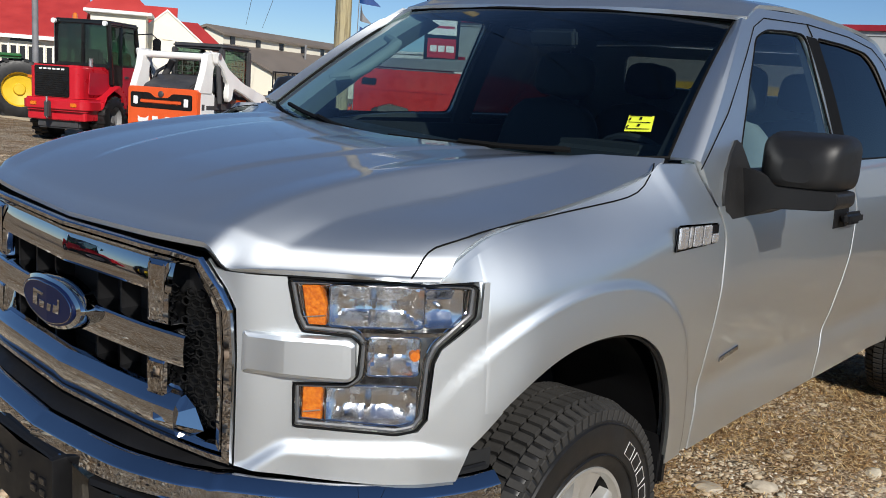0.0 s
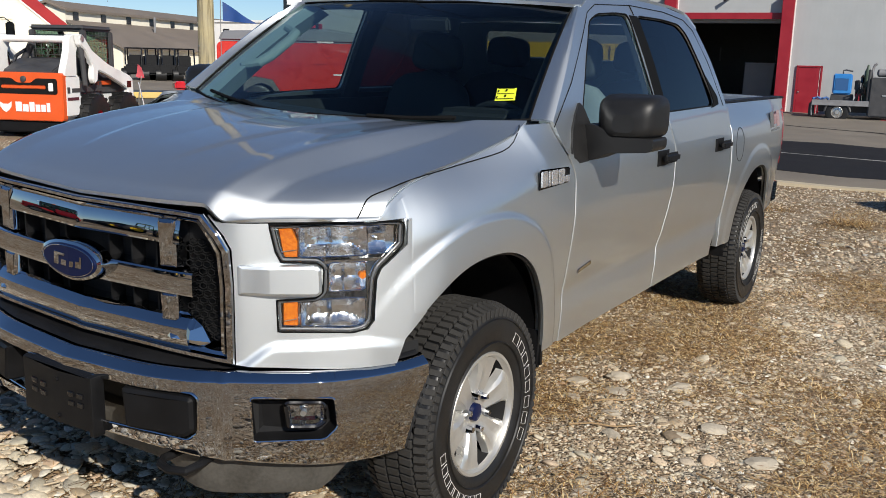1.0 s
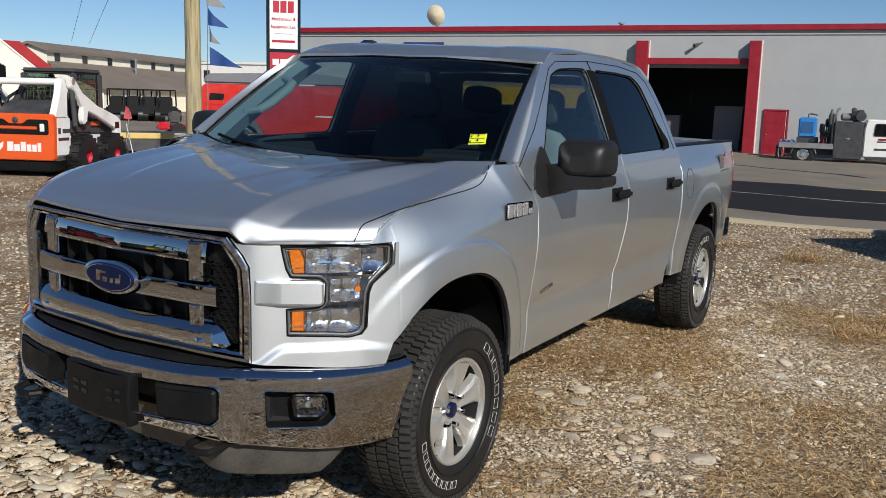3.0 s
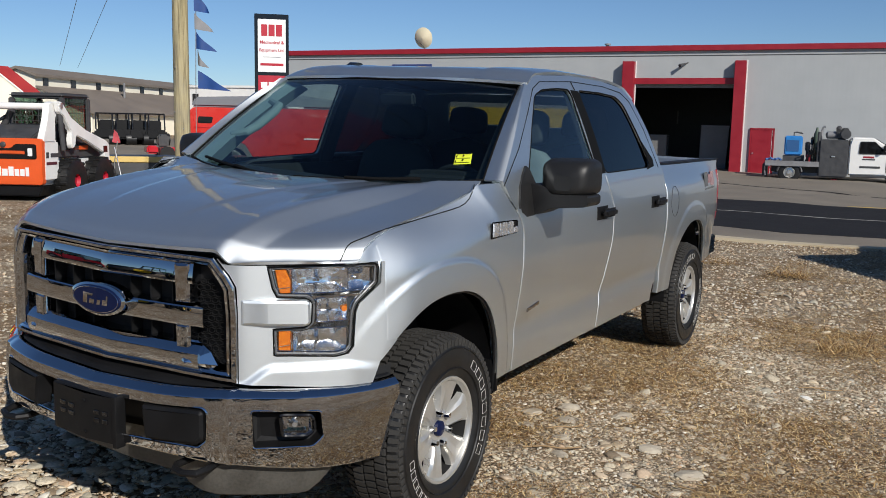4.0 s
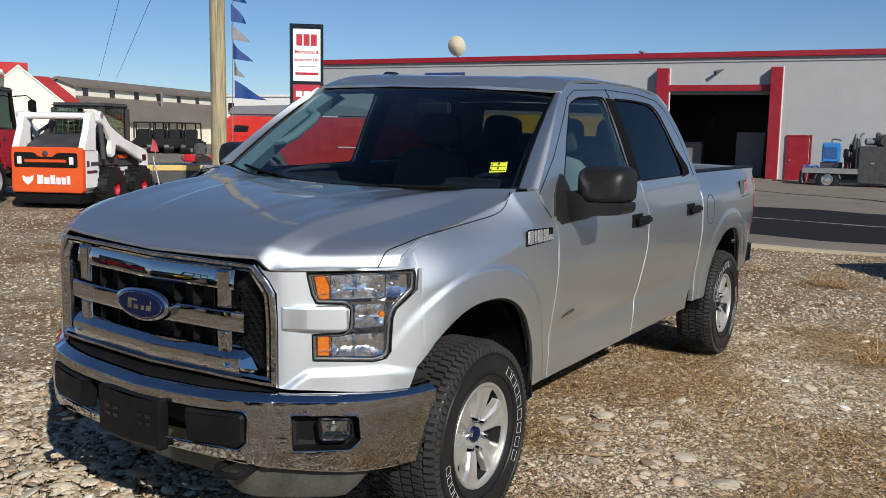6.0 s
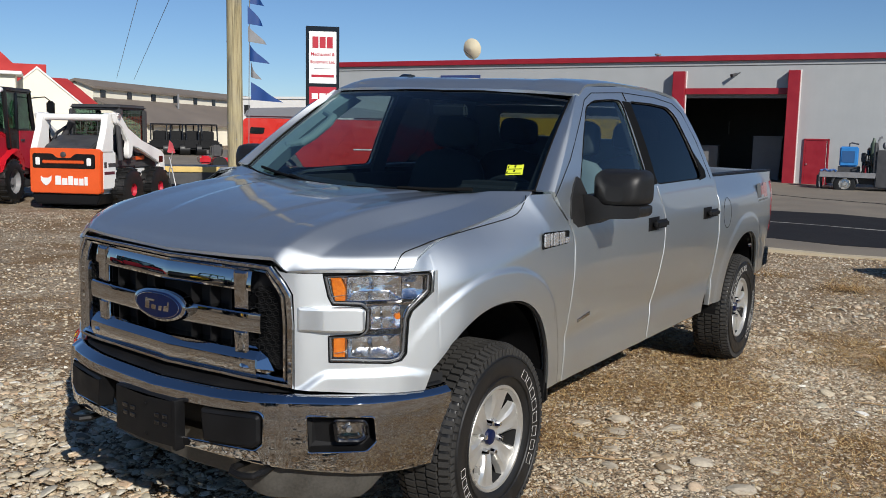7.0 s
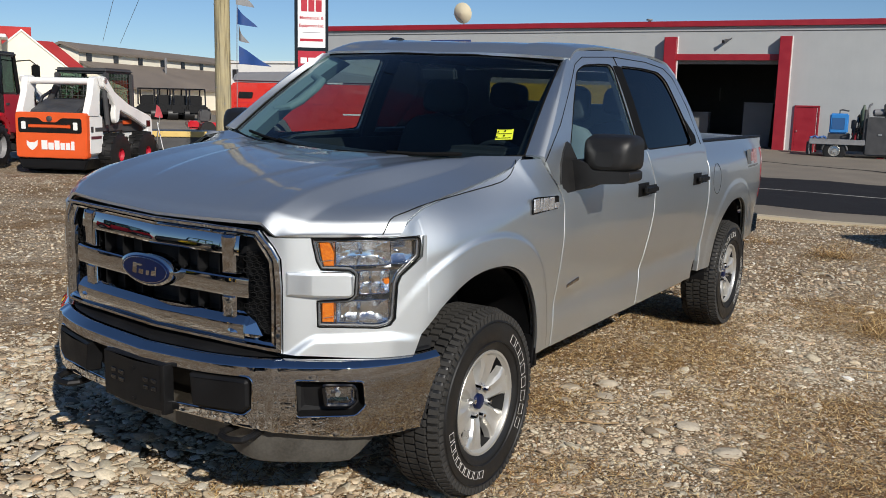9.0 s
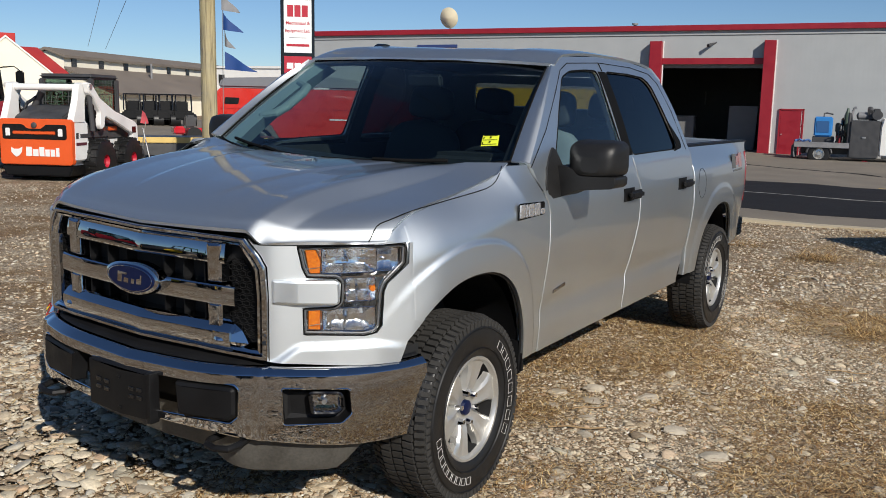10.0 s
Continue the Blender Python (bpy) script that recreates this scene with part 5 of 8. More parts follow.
    for k in range(6):
        a = (k + 0.5) * math.tau / 6
        p = Vector((0, 0.0675 * math.cos(a), 0.0675 * math.sin(a)))
        part("lug_nut", rod(p + Vector((0.070, 0, 0)), p + Vector((0.104, 0, 0)), 0.0140, 6, r2=0.0105), CHROME, w)
    part("brake_disc", lathe([(-0.03, 0.05), (-0.03, 0.165), (-0.005, 0.165), (-0.005, 0.05)], 40), MUDDY, w)
    part("wheel_back", lathe([(-0.06, 0.0), (-0.06, 0.20)], 40), DARK, w)
    return w


W = wheel()
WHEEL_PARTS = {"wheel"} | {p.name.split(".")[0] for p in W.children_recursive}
W.matrix_basis = pose(0.858, 0, 0.400, 14, 0, 0)
# far wheels set out and up to follow the body's fit to the view
for x, y, z, turn, rz in ((0.858, 3.68, 0.400, 128, 0), (-0.965, 0, 0.455, 0, 180), (-0.965, 3.68, 0.455, 20, 180)):
    copy_thing(W, pose(x, y, z, 0, 0, rz) @ pose(0, 0, 0, turn, 0, 0))
for c in AXLES:
    for s in (1, -1):
        rows = []
        for i in range(33):
            a = math.pi * i / 32
            y, z = c + 0.50 * math.cos(a), 0.42 + 0.57 * math.sin(a)
            edge = min(0.955, side_w(y) - 0.045)
            rows.append([(s * 0.55, y, z), (s * (0.3 * 0.55 + 0.7 * edge), y, z), (s * edge, y, z - 0.002)])
        part("arch_liner", sheet(rows), BLACKP, truck)
        part("mud_flap", box(s * 0.82, s * 0.955, c + 0.47, c + 0.51, 0.43, 0.60, 0.012), BLACKP, truck)
        part("inner_wall", box(s * 0.54, s * 0.56, c - 0.52, c + 0.52, 0.36, 1.0), DARK, truck)
        lip = [(s * (side_x(c + ARCH_A * math.copysign(abs(math.cos(t)) ** (2 / ARCH_N), math.cos(t)), ARCH_Z + ARCH_B * abs(math.sin(t)) ** (2 / ARCH_N)) - 0.016), c + (ARCH_A - 0.004) * math.copysign(abs(math.cos(t)) ** (2 / ARCH_N), math.cos(t)), ARCH_Z + (ARCH_B - 0.004) * abs(math.sin(t)) ** (2 / ARCH_N)) for t in [0.03 + (math.pi - 0.06) * i / 40 for i in range(28 if c == 0 else 41)]]
        part("arch_lip", tube(lip, 0.006, 6), BLACKP, truck)
# plain dark boxes added under the body to block light from beneath
part("chassis", box(-0.50, 0.50, -0.70, 4.60, 0.36, 0.60, 0.02), DARK, truck)
part("floor_pan", box(-0.90, 0.90, 0.55, 2.93, 0.50, 0.62, 0.02), DARK, truck)
part("axle", rod((-0.75, 3.68, 0.40), (0.75, 3.68, 0.40), 0.06, 12), DARK, truck)
part("axle", rod((-0.75, 0, 0.40), (0.75, 0, 0.40), 0.05, 12), DARK, truck)
part("engine_bay", box(-0.54, 0.54, -0.70, 0.45, 0.55, 1.10, 0.02), DARK, truck)
part("firewall", box(-0.86, 0.86, 0.52, 0.58, 0.6, 1.25), DARK, truck)
part("rocker", box(-0.905, 0.905, 0.55, 2.85, 0.46, 0.53, 0.015), PAINT, truck)

# mirrors
for s in (1, -1):
    arm = round_loop([(0.950, 1.232), (0.990, 1.240), (1.06, 1.272), (1.225, 1.286), (1.246, 1.300), (1.246, 1.341), (1.06, 1.341), (1.045, 1.366), (0.985, 1.385), (0.945, 1.385)], 0.012, 3)
    mir = part("door_mirror", prism([(s * p, q) for p, q in arm], "y", 0.80, 0.965, 0.018, 3), MIRRORP, truck, "black plastic door mirror")
    b = bmesh.new()
    rows = []
    for y, x0, x1, z0, z1, r in ((0.790, 1.075, 1.165, 1.360, 1.430, 0.030), (0.797, 1.040, 1.195, 1.345, 1.458, 0.045), (0.812, 1.015, 1.220, 1.338, 1.480, 0.055), (0.842, 0.995, 1.238, 1.336, 1.498, 0.050), (0.90, 0.985, 1.246, 1.336, 1.507, 0.050), (0.965, 0.982, 1.248, 1.336, 1.508, 0.055), (0.980, 0.988, 1.242, 1.340, 1.500, 0.04)):
        lp = round_loop([(x0, z0), (x1, z0), (x1, z1), (x0, z1)], r, 6)
        rows.append([(s * p, y, q) for p, q in lp + lp[:1]])
    merge(b, sheet(rows))
    for row in (rows[0], rows[-1]):
        b.faces.new([b.verts.new(p) for p in row[:-1]])
    part("mirror_shell", b, MIRRORP, mir, "rounded black mirror shell")
    part("mirror_glass", prism([(s * p, q) for p, q in round_loop([(0.995, 1.34), (1.225, 1.34), (1.225, 1.485), (0.995, 1.485)], 0.03, 4)], "y", 0.978, 0.983), CHROME, mir)

# cowl, wipers, antenna
cowl = []
for i in range(41):
    u = -1 + 2 * i / 40
    p = Vector(ws_point(u, 0.0))
    x = 0.86 * u
    cowl.append([(x, hood_rear(x) - 0.02, 1.352 + 0.02 * abs(u)), (x * 0.99, (hood_rear(x) + p.y) / 2, 1.352 + 0.03 * u * u), (p.x, p.y - 0.005, p.z - 0.008), (p.x, p.y + 0.06, p.z - 0.05)])
part("cowl_panel", sheet(cowl), BLACKP, truck, "black plastic cowl grille")
slots = bmesh.new()
for i in range(44):
    x = -0.74 + 1.48 * i / 43
    y = hood_rear(x) + 0.03
    box(x - 0.006, x + 0.006, y - 0.03, y + 0.045, 1.366 + 0.03 * (x / 0.86) ** 2, 1.372 + 0.03 * (x / 0.86) ** 2, bm=slots)
part("cowl_slats", slots, GLOSSB, truck)
for x0, x1 in ((0.62, -0.02), (-0.06, -0.66)):
    arm = [Vector(ws_point(x0 / 0.835, 0.02)) + Vector((0, -0.05, 0.012)), Vector(ws_point((x0 * 0.7 + x1 * 0.3) / 0.835, 0.025)) + Vector((0, -0.03, 0.016)), Vector(ws_point((x0 * 0.45 + x1 * 0.55) / 0.835, 0.035)) + Vector((0, -0.012, 0.018))]
    wiper = part("wiper", tube(arm, 0.009, 6), SEAMB, truck, "black windshield wiper")
    blade = [Vector(ws_point((x0 * (1 - k) + x1 * k) / 0.835, 0.028 + 0.012 * k)) + Vector((0, -0.008, 0.010)) for k in (0.05, 0.3, 0.55, 0.8, 1.0)]
    part("wiper_blade", tube(blade, 0.008, 6), SEAMB, wiper)
fin = part("roof_antenna", prism(round_loop([(1.46, 1.985), (1.60, 1.985), (1.585, 2.015), (1.53, 2.02)], 0.012, 3), "x", -0.565, -0.515, 0.012, 3), GLOSSB, truck, "small black roof antenna")
fin.matrix_basis = pose(0, 0, -0.018)

# badges and decals on the sides
for s in (1, -1):
    xb = side_x(0.46, 1.205) + 0.001
    nameplate = part("nameplate", prism([(0.325, 1.165), (0.590, 1.172), (0.590, 1.232), (0.335, 1.240)], "x", s * xb, s * (xb + 0.008), 0.004), GLOSSB, truck, "chrome and black model nameplate")
    for y0, y1, z0, z1 in ((0.334, 0.384, 1.174, 1.234), (0.394, 0.412, 1.174, 1.233), (0.422, 0.472, 1.174, 1.232), (0.482, 0.532, 1.174, 1.231), (0.542, 0.582, 1.176, 1.203)):
        part("nameplate_bar", prism([(y0, z0), (y1, z0), (y1, z1), (y0, z1)], "x", s * (xb + 0.006), s * (xb + 0.014), 0.003), PLATE, nameplate)
    xe = side_x(0.86, 0.776)
    part("engine_badge", prism([(0.790, 0.760), (0.93, 0.778), (0.93, 0.796), (0.790, 0.778)], "x", s * xe, s * (xe + 0.006), 0.002), CHROME, truck)
    xm = side_x(0.735, 0.60)
    cap = side_x(3.13, 1.17)
    part("fuel_door" if s > 0 else "bed_cap", tube([(s * (side_x(3.14 + 0.085 * math.cos(k * math.tau / 28), 1.155 + 0.105 * math.sin(k * math.tau / 28)) + 0.0005), 3.14 + 0.085 * math.cos(k * math.tau / 28), 1.155 + 0.105 * math.sin(k * math.tau / 28)) for k in range(28)], 0.0014, 5, closed=True), SEAMB, truck)

# bed
for s in (1, -1):
    part("bed_rail", box(s * 0.80, s * 0.905, 2.985, 4.70, 1.398, 1.420, 0.010, 3), BLACKP, truck, "black bed rail cap")
    part("bed_inner", box(s * 0.79, s * 0.81, 2.985, 4.75, 0.80, 1.40), BLACKP, truck)
    tail = part("tail_light", skin([round_loop([(4.56, 0.915), (4.79, 0.90), (4.79, 1.33), (4.60, 1.33), (4.585, 1.16)], 0.02)], lambda y, z: (s * (side_x(y, z) + 0.004), y, z), 0.012, 0.02), RED, truck, "red tail light")
    part("tail_back", prism([(s * 0.70, 0.90), (s * 0.88, 0.90), (s * 0.87, 1.33), (s * 0.70, 1.33)], "y", 4.79, 4.815, 0.01), RED, tail)
    part("rear_bumper_end", prism(round_loop([(4.45, 0.60), (4.82, 0.60), (4.84, 0.75), (4.62, 0.76)], 0.02), "x", s * 0.70, s * 0.885, 0.015), CHROME, truck)
    for y0, y1, z0, z1, mm in ((3.98, 4.12, 1.215, 1.325, GLOSSB), (4.13, 4.22, 1.235, 1.305, RED), (4.23, 4.37, 1.215, 1.325, RED), (3.99, 4.36, 1.19, 1.205, GLOSSB)):
        part("side_decal", skin([[(y0, z0), (y1, z0), (y1 + 0.03, z1), (y0 + 0.03, z1)]], lambda y, z: (s * (side_x(y, z) + 0.0015), y, z), 0.001, 0.04), mm, truck)
part("bed_floor", box(-0.80, 0.80, 2.97, 4.78, 0.80, 0.84), BLACKP, truck)
part("bed_front", box(-0.88, 0.88, 2.965, 2.985, 0.60, 1.40), PAINT, truck)
part("tailgate", box(-0.80, 0.80, 4.74, 4.80, 0.80, 1.41, 0.015), PAINT, truck)
part("rear_bumper", box(-0.72, 0.72, 4.80, 4.92, 0.58, 0.75, 0.02), CHROME, truck)

# interior
part("dashboard", sheet([[(x, 0.62 - 0.05 * (x / 0.8) ** 2 * -1 + dy, z) for x in (-0.84, -0.6, -0.3, 0, 0.3, 0.6, 0.84)] for dy, z in ((-0.25, 1.30), (-0.05, 1.345), (0.20, 1.355), (0.34, 1.33), (0.38, 1.25), (0.36, 0.9))]), DARK_SHADED_TRIM, truck, "dark grey dashboard")
part("instrument_hood", box(0.22, 0.60, 0.80, 1.02, 1.33, 1.42, 0.03, 3), DARK_SHADED_TRIM, truck)
part("steering_wheel", moved(tube([(0.19 * math.cos(k * math.tau / 28), 0.19 * math.sin(k * math.tau / 28), 0) for k in range(28)], 0.016, 8, closed=True), pose(0.41, 1.12, 1.27, -62, 0, 0)), DARK_SHADED_TRIM, truck)


def seat(x, y, wdt, parent, cloth):
    st = part("seat", box(x - wdt / 2, x + wdt / 2, y - 0.28, y + 0.26, 0.78, 0.98, 0.06, 3), cloth, parent, "grey cloth seat")
    part("seat_back", moved(cushion(wdt, 0.15, 0.64, 0.78), pose(x, y + 0.24, 0.92, -14, 0, 0)), cloth, st)
    return st


def cushion(w, d, h, top):
    """A padded block: rounded corners, a swollen middle and a narrower top."""
    rows = []
    for j in range(17):
        v = j / 16
        e = (1 - abs(2 * v - 1) ** 6) ** 0.5 if 0 < j < 16 else 0.02
        k = e * (1 - (1 - top) * v**3)
        lp = [(w / 2 * k * math.copysign(abs(math.cos(a)) ** 0.55, math.cos(a)), d / 2 * (0.35 + 0.65 * e) * math.copysign(abs(math.sin(a)) ** 0.75, math.sin(a)), h * v) for a in [math.tau * i / 28 for i in range(29)]]
        rows.append(lp)
    return sheet(rows)


# cab shade is put into the dark headrests and far and rear seats
for x in (0.41, -0.41):
    st = seat(x, 1.45, 0.52, truck, CLOTH if x > 0 else DARK_SHADED_TRIM)
    part("headrest", moved(cushion(0.29, 0.12, 0.23, 0.86), pose(x, 1.88, 1.535, -10, 0, 0)), DARK_SHADED_TRIM, st)
    st = seat(x, 2.35, 0.60, truck, DARK_SHADED_TRIM)
    part("headrest", moved(cushion(0.27, 0.12, 0.20, 0.86), pose(x, 2.75, 1.57, -8, 0, 0)), DARK_SHADED_TRIM, st)
part("headliner", sheet([[(u * 0.70, 1.20 + (2.72 - 1.20) * v, 1.865 + 0.045 * (1 - u * u)) for u in (-1, -0.5, 0, 0.5, 1)] for v in (0, 0.2, 0.5, 0.8, 1)]), DARK_SHADED_TRIM, truck)
part("inside_mirror", moved(box(-0.12, 0.12, -0.015, 0.02, -0.035, 0.035, 0.012, 3), pose(0.0, 1.10, 1.79, 10, 0, -12)), DARK_SHADED_TRIM, truck)
for s in (1, -1):
    pts = [Vector(ws_point(s * 0.97, v)) + Vector((-s * d, 0.05, -0.02)) for v, d in ((0.30, 0.03), (0.34, 0.10), (0.42, 0.12), (0.60, 0.12), (0.68, 0.10), (0.72, 0.03))]
    if s < 0:
        part("grab_handle", tube(pts, 0.025, 10), HANDLE, truck, "grey grab handle on the pillar")
    # far pillar's trim coloured pale for sun on it, near one dark for shade
    rows = [[Vector(ws_point(s, v)) + Vector((0, 0.02, -0.01)), Vector(ws_point(s * (0.90 if s < 0 else 0.93), v)) + Vector((0, 0.06, -0.03)), Vector(ws_point(s * 0.95, v)) + Vector((0, 0.18, -0.05))] for v in [k / 8 for k in range(9)]]
    part("pillar_trim", sheet(rows), HANDLE if s < 0 else DARK_SHADED_TRIM, truck)
    part("door_trim", box(s * 0.885, s * 0.905, 0.75, 2.85, 0.62, 1.34), DARK_SHADED_TRIM, truck)
    part("pillar_trim", skin([[(1.72, 1.34), (1.86, 1.34), (1.85, 1.88), (1.72, 1.88)]], lambda y, z: (s * (green_x(z) - 0.03), y, z), 0.02, 0.06, 1), DARK_SHADED_TRIM, truck)
sticker = []
for i in range(2):
    sticker.append([Vector(ws_point(u - 0.012 * i, 0.142 + 0.093 * i)) + Vector((0, -0.003, 0.004)) for u in (0.84, 0.88, 0.92)])
lot = part("price_sticker", sheet(sticker), YELLOWP, truck, "yellow windshield sticker with black marks")
for v, u0, u1 in ((0.155, 0.841, 0.847), (0.200, 0.837, 0.843), (0.165, 0.872, 0.880), (0.205, 0.868, 0.876)):
    part("sticker_mark", sheet([[Vector(ws_point(u, v + dv)) + Vector((0, -0.005, 0.007)) for u in (u0, u1)] for dv in (0, 0.016)]), SEAMB, lot)


for v in (0.150, 0.188, 0.226):
    part("sticker_rule", tube([Vector(ws_point(u - 0.012 * (v - 0.142) / 0.093, v)) + Vector((0, -0.006, 0.008)) for u in (0.846, 0.915)], 0.0012, 4), SEAMB, lot)

# far half of the body broadened and raised to fit the camera's view
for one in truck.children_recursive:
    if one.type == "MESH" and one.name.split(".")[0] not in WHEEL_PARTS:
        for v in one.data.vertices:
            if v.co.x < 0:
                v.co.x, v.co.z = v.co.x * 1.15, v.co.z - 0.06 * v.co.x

# ---- workshop across the road ----
FP = Vector((-6.37, 38.86, -0.32))
SHOP = pose(FP.x, FP.y, FP.z, 0, 0, math.degrees(math.atan2(0.150, 0.989)))


def cladding():
    m = varied("grey_cladding", (0.36, 0.372, 0.372), 0.5, 1.5, 0.05, 60, 0.1, 0.002)
    w = m.node_tree.nodes.new("ShaderNodeTexWave")
    w.wave_profile = "SIN"
    w.inputs["Scale"].default_value = 1.6
    m.node_tree.links.new(coords(m), w.inputs["Vector"])
    bump(m, w.outputs["Fac"], 0.035, 0.02)
    return m


METAL = cladding()
REDT = varied("red_trim", (0.27, 0.010, 0.020), 0.45, 3, 0.15, 60, 0.1, 0.002)
WHITE = varied("white_paint", (0.75, 0.74, 0.71), 0.45, 3, 0.06, 80, 0.05, 0.001)
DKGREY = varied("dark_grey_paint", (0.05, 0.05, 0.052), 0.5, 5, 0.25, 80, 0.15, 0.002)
MIDGREY = varied("mid_grey_paint", (0.20, 0.20, 0.205), 0.55, 5, 0.25, 80, 0.15, 0.002)
shop = new("workshop_building")
shop.matrix_basis = SHOP
tagged(shop, "grey metal workshop with red trim and an open bay door", "building")
part("wall", prism([(-24.4, 0), (-4.73, 0), (-4.73, 4.05), (-0.28, 4.05), (-0.28, 0), (30, 0), (30, 5.55), (-24.4, 5.55)], "y", 0, 0.25), METAL, shop, "ribbed grey metal wall", smooth=False)
part("roof_trim", box(-24.6, 30.2, -0.14, 0.3, 5.55, 5.80, 0.01), REDT, shop, "dark red roof edge")
part("wall_seam", box(-24.4, 30, -0.02, 0.0, 5.33, 5.36), DKGREY, shop)
part("roof", box(-24.4, 30, 0.25, 22, 5.5, 5.6), MIDGREY, shop)
part("side_wall", box(-24.4, -24.15, 0.25, 22, 0, 5.5), METAL, shop)
part("side_wall", box(29.75, 30, 0.25, 22, 0, 5.5), METAL, shop)
# the open bay's darkness is put into its dark grey inner walls
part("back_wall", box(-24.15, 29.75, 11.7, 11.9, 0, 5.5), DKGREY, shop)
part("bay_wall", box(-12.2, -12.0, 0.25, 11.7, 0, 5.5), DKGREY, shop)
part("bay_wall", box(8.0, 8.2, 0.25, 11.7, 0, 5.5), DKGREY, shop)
part("bay_floor", box(-12, 8, 0.0, 11.7, -0.05, 0.012), MIDGREY, shop)
for x0, x1 in ((-5.27, -4.73), (-0.28, 0.21)):
    part("door_pillar", box(x0, x1, -0.42, 0.0, 0, 5.08, 0.015), REDT, shop, "red pillar beside the bay door")
    part("pillar_edge", box(x1 + 0.002, x1 + 0.05, -0.03, -0.001, 0, 5.12), WHITE, shop)
part("lintel", box(-4.73, -0.28, -0.08, -0.002, 4.05, 4.33, 0.01), REDT, shop)
part("door_track", box(-4.72, -0.30, 0.26, 0.5, 3.9, 4.05), MIDGREY, shop)
entry = part("entry_door", box(0.60, 1.50, -0.06, -0.002, 0.0, 2.05, 0.01), REDT, shop, "closed red steel entry door")
part("door_frame", box(0.53, 0.60, -0.09, -0.002, 0, 2.12), REDT, entry)
part("door_frame", box(1.50, 1.57, -0.09, -0.002, 0, 2.12), REDT, entry)
part("door_frame", box(0.53, 1.57, -0.09, -0.002, 2.051, 2.12), REDT, entry)
part("door_edge", box(1.46, 1.475, -0.066, -0.061, 0.02, 2.03), WHITE, entry)
part("door_knob", rod((0.68, -0.06, 1.0), (0.68, -0.12, 1.0), 0.03, 10), SATIN, entry)
lamp = part("wall_lamp", rod((-2.45, -0.02, 4.98), (-2.68, -0.34, 4.86), 0.04, 10, r2=0.085), DKGREY, shop, "dark flood lamp on the wall")
part("lamp_arm", rod((-2.35, 0.0, 5.03), (-2.5, -0.08, 4.95), 0.03, 8), DKGREY, lamp)
part("corner_trim", box(-24.45, -23.3, -0.10, -0.002, 0, 3.76, 0.01), REDT, shop)
part("wall_sign", box(-17.25, -15.03, -0.08, -0.002, 4.88, 5.04, 0.01), material("sign_blue", (0.03, 0.05, 0.16), 0.5), shop, "narrow blue wall sign")
dish = part("satellite_dish", lathe([(0.16, 0.01), (0.13, 0.2), (0.07, 0.38), (0.0, 0.52), (0.015, 0.53), (0.09, 0.38), (0.15, 0.2), (0.18, 0.01)], 32), varied("dish_cream", (0.74, 0.66, 0.46), 0.5, 4, 0.08, 60), shop, "cream satellite dish on the roof")
dish.matrix_basis = pose(-15.90, 0.9, 6.46, 0, 12, 262)
part("dish_mast", rod((-15.90, 1.1, 5.55), (-15.90, 1.0, 6.4), 0.035, 10), MIDGREY, shop)
part("dish_arm", rod((-15.84, 0.85, 6.0), (-16.14, 0.25, 6.35), 0.012, 6), DKGREY, shop)
part("roof_unit", box(-16.6, -13.9, 1.2, 3.0, 5.6, 5.92, 0.03), varied("tan_unit", (0.35, 0.25, 0.18), 0.6, 3, 0.1, 40), shop)
part("roof_vent", rod((-6.25, 0.8, 5.6), (-6.25, 0.8, 5.95), 0.07, 10), MIDGREY, shop)
part("vent_cap", rod((-6.25, 0.8, 5.93), (-6.25, 0.8, 6.0), 0.15, 12), MIDGREY, shop)
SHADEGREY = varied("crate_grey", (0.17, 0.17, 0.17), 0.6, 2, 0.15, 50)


def in_shop(name, label, cat, local):
    ob = new(name)
    ob.matrix_basis = SHOP @ local
    return tagged(ob, label, cat)


crate = in_shop("storage_crate", "tall grey crate standing inside the workshop bay", "crate", pose(-1.25, 2.6, 0.012))
part("body", prism([(-0.62, 0), (0.62, 0), (0.72, 2.15), (-0.58, 2.15)], "y", -0.4, 0.4, 0.03), SHADEGREY, crate)
part("lid", box(-0.60, 0.74, -0.42, 0.42, 2.15, 2.2, 0.01), MIDGREY, crate)
crate2 = in_shop("storage_crate", "low grey crate standing inside the workshop bay", "crate", pose(-4.05, 3.0, 0.012))
part("body", box(-0.55, 0.55, -0.4, 0.4, 0, 1.65, 0.03), SHADEGREY, crate2)
part("lid", box(-0.57, 0.57, -0.42, 0.42, 1.65, 1.7, 0.01), MIDGREY, crate2)
drum = in_shop("steel_drum", "dark steel drum inside the workshop bay", "drum", pose(0.0, 2.8, 0.012))
part("body", moved(lathe([(0, 0), (0, 0.42), (0.5, 0.42), (0.52, 0.44), (0.54, 0.42), (1.2, 0.42), (1.2, 0)], 28), pose(0, 0, 0, 0, -90, 0)), DKGREY, drum)
for k, x in enumerate((-3.7, -0.9)):
    tube_l = in_shop("work_light", "upright fluorescent lamp deep in the bay", "lamp", pose(x, 8, 2.3))
    part("tube", rod((0, 0, 0), (0, 0, 0.7), 0.04, 8), SHADEGREY, tube_l)


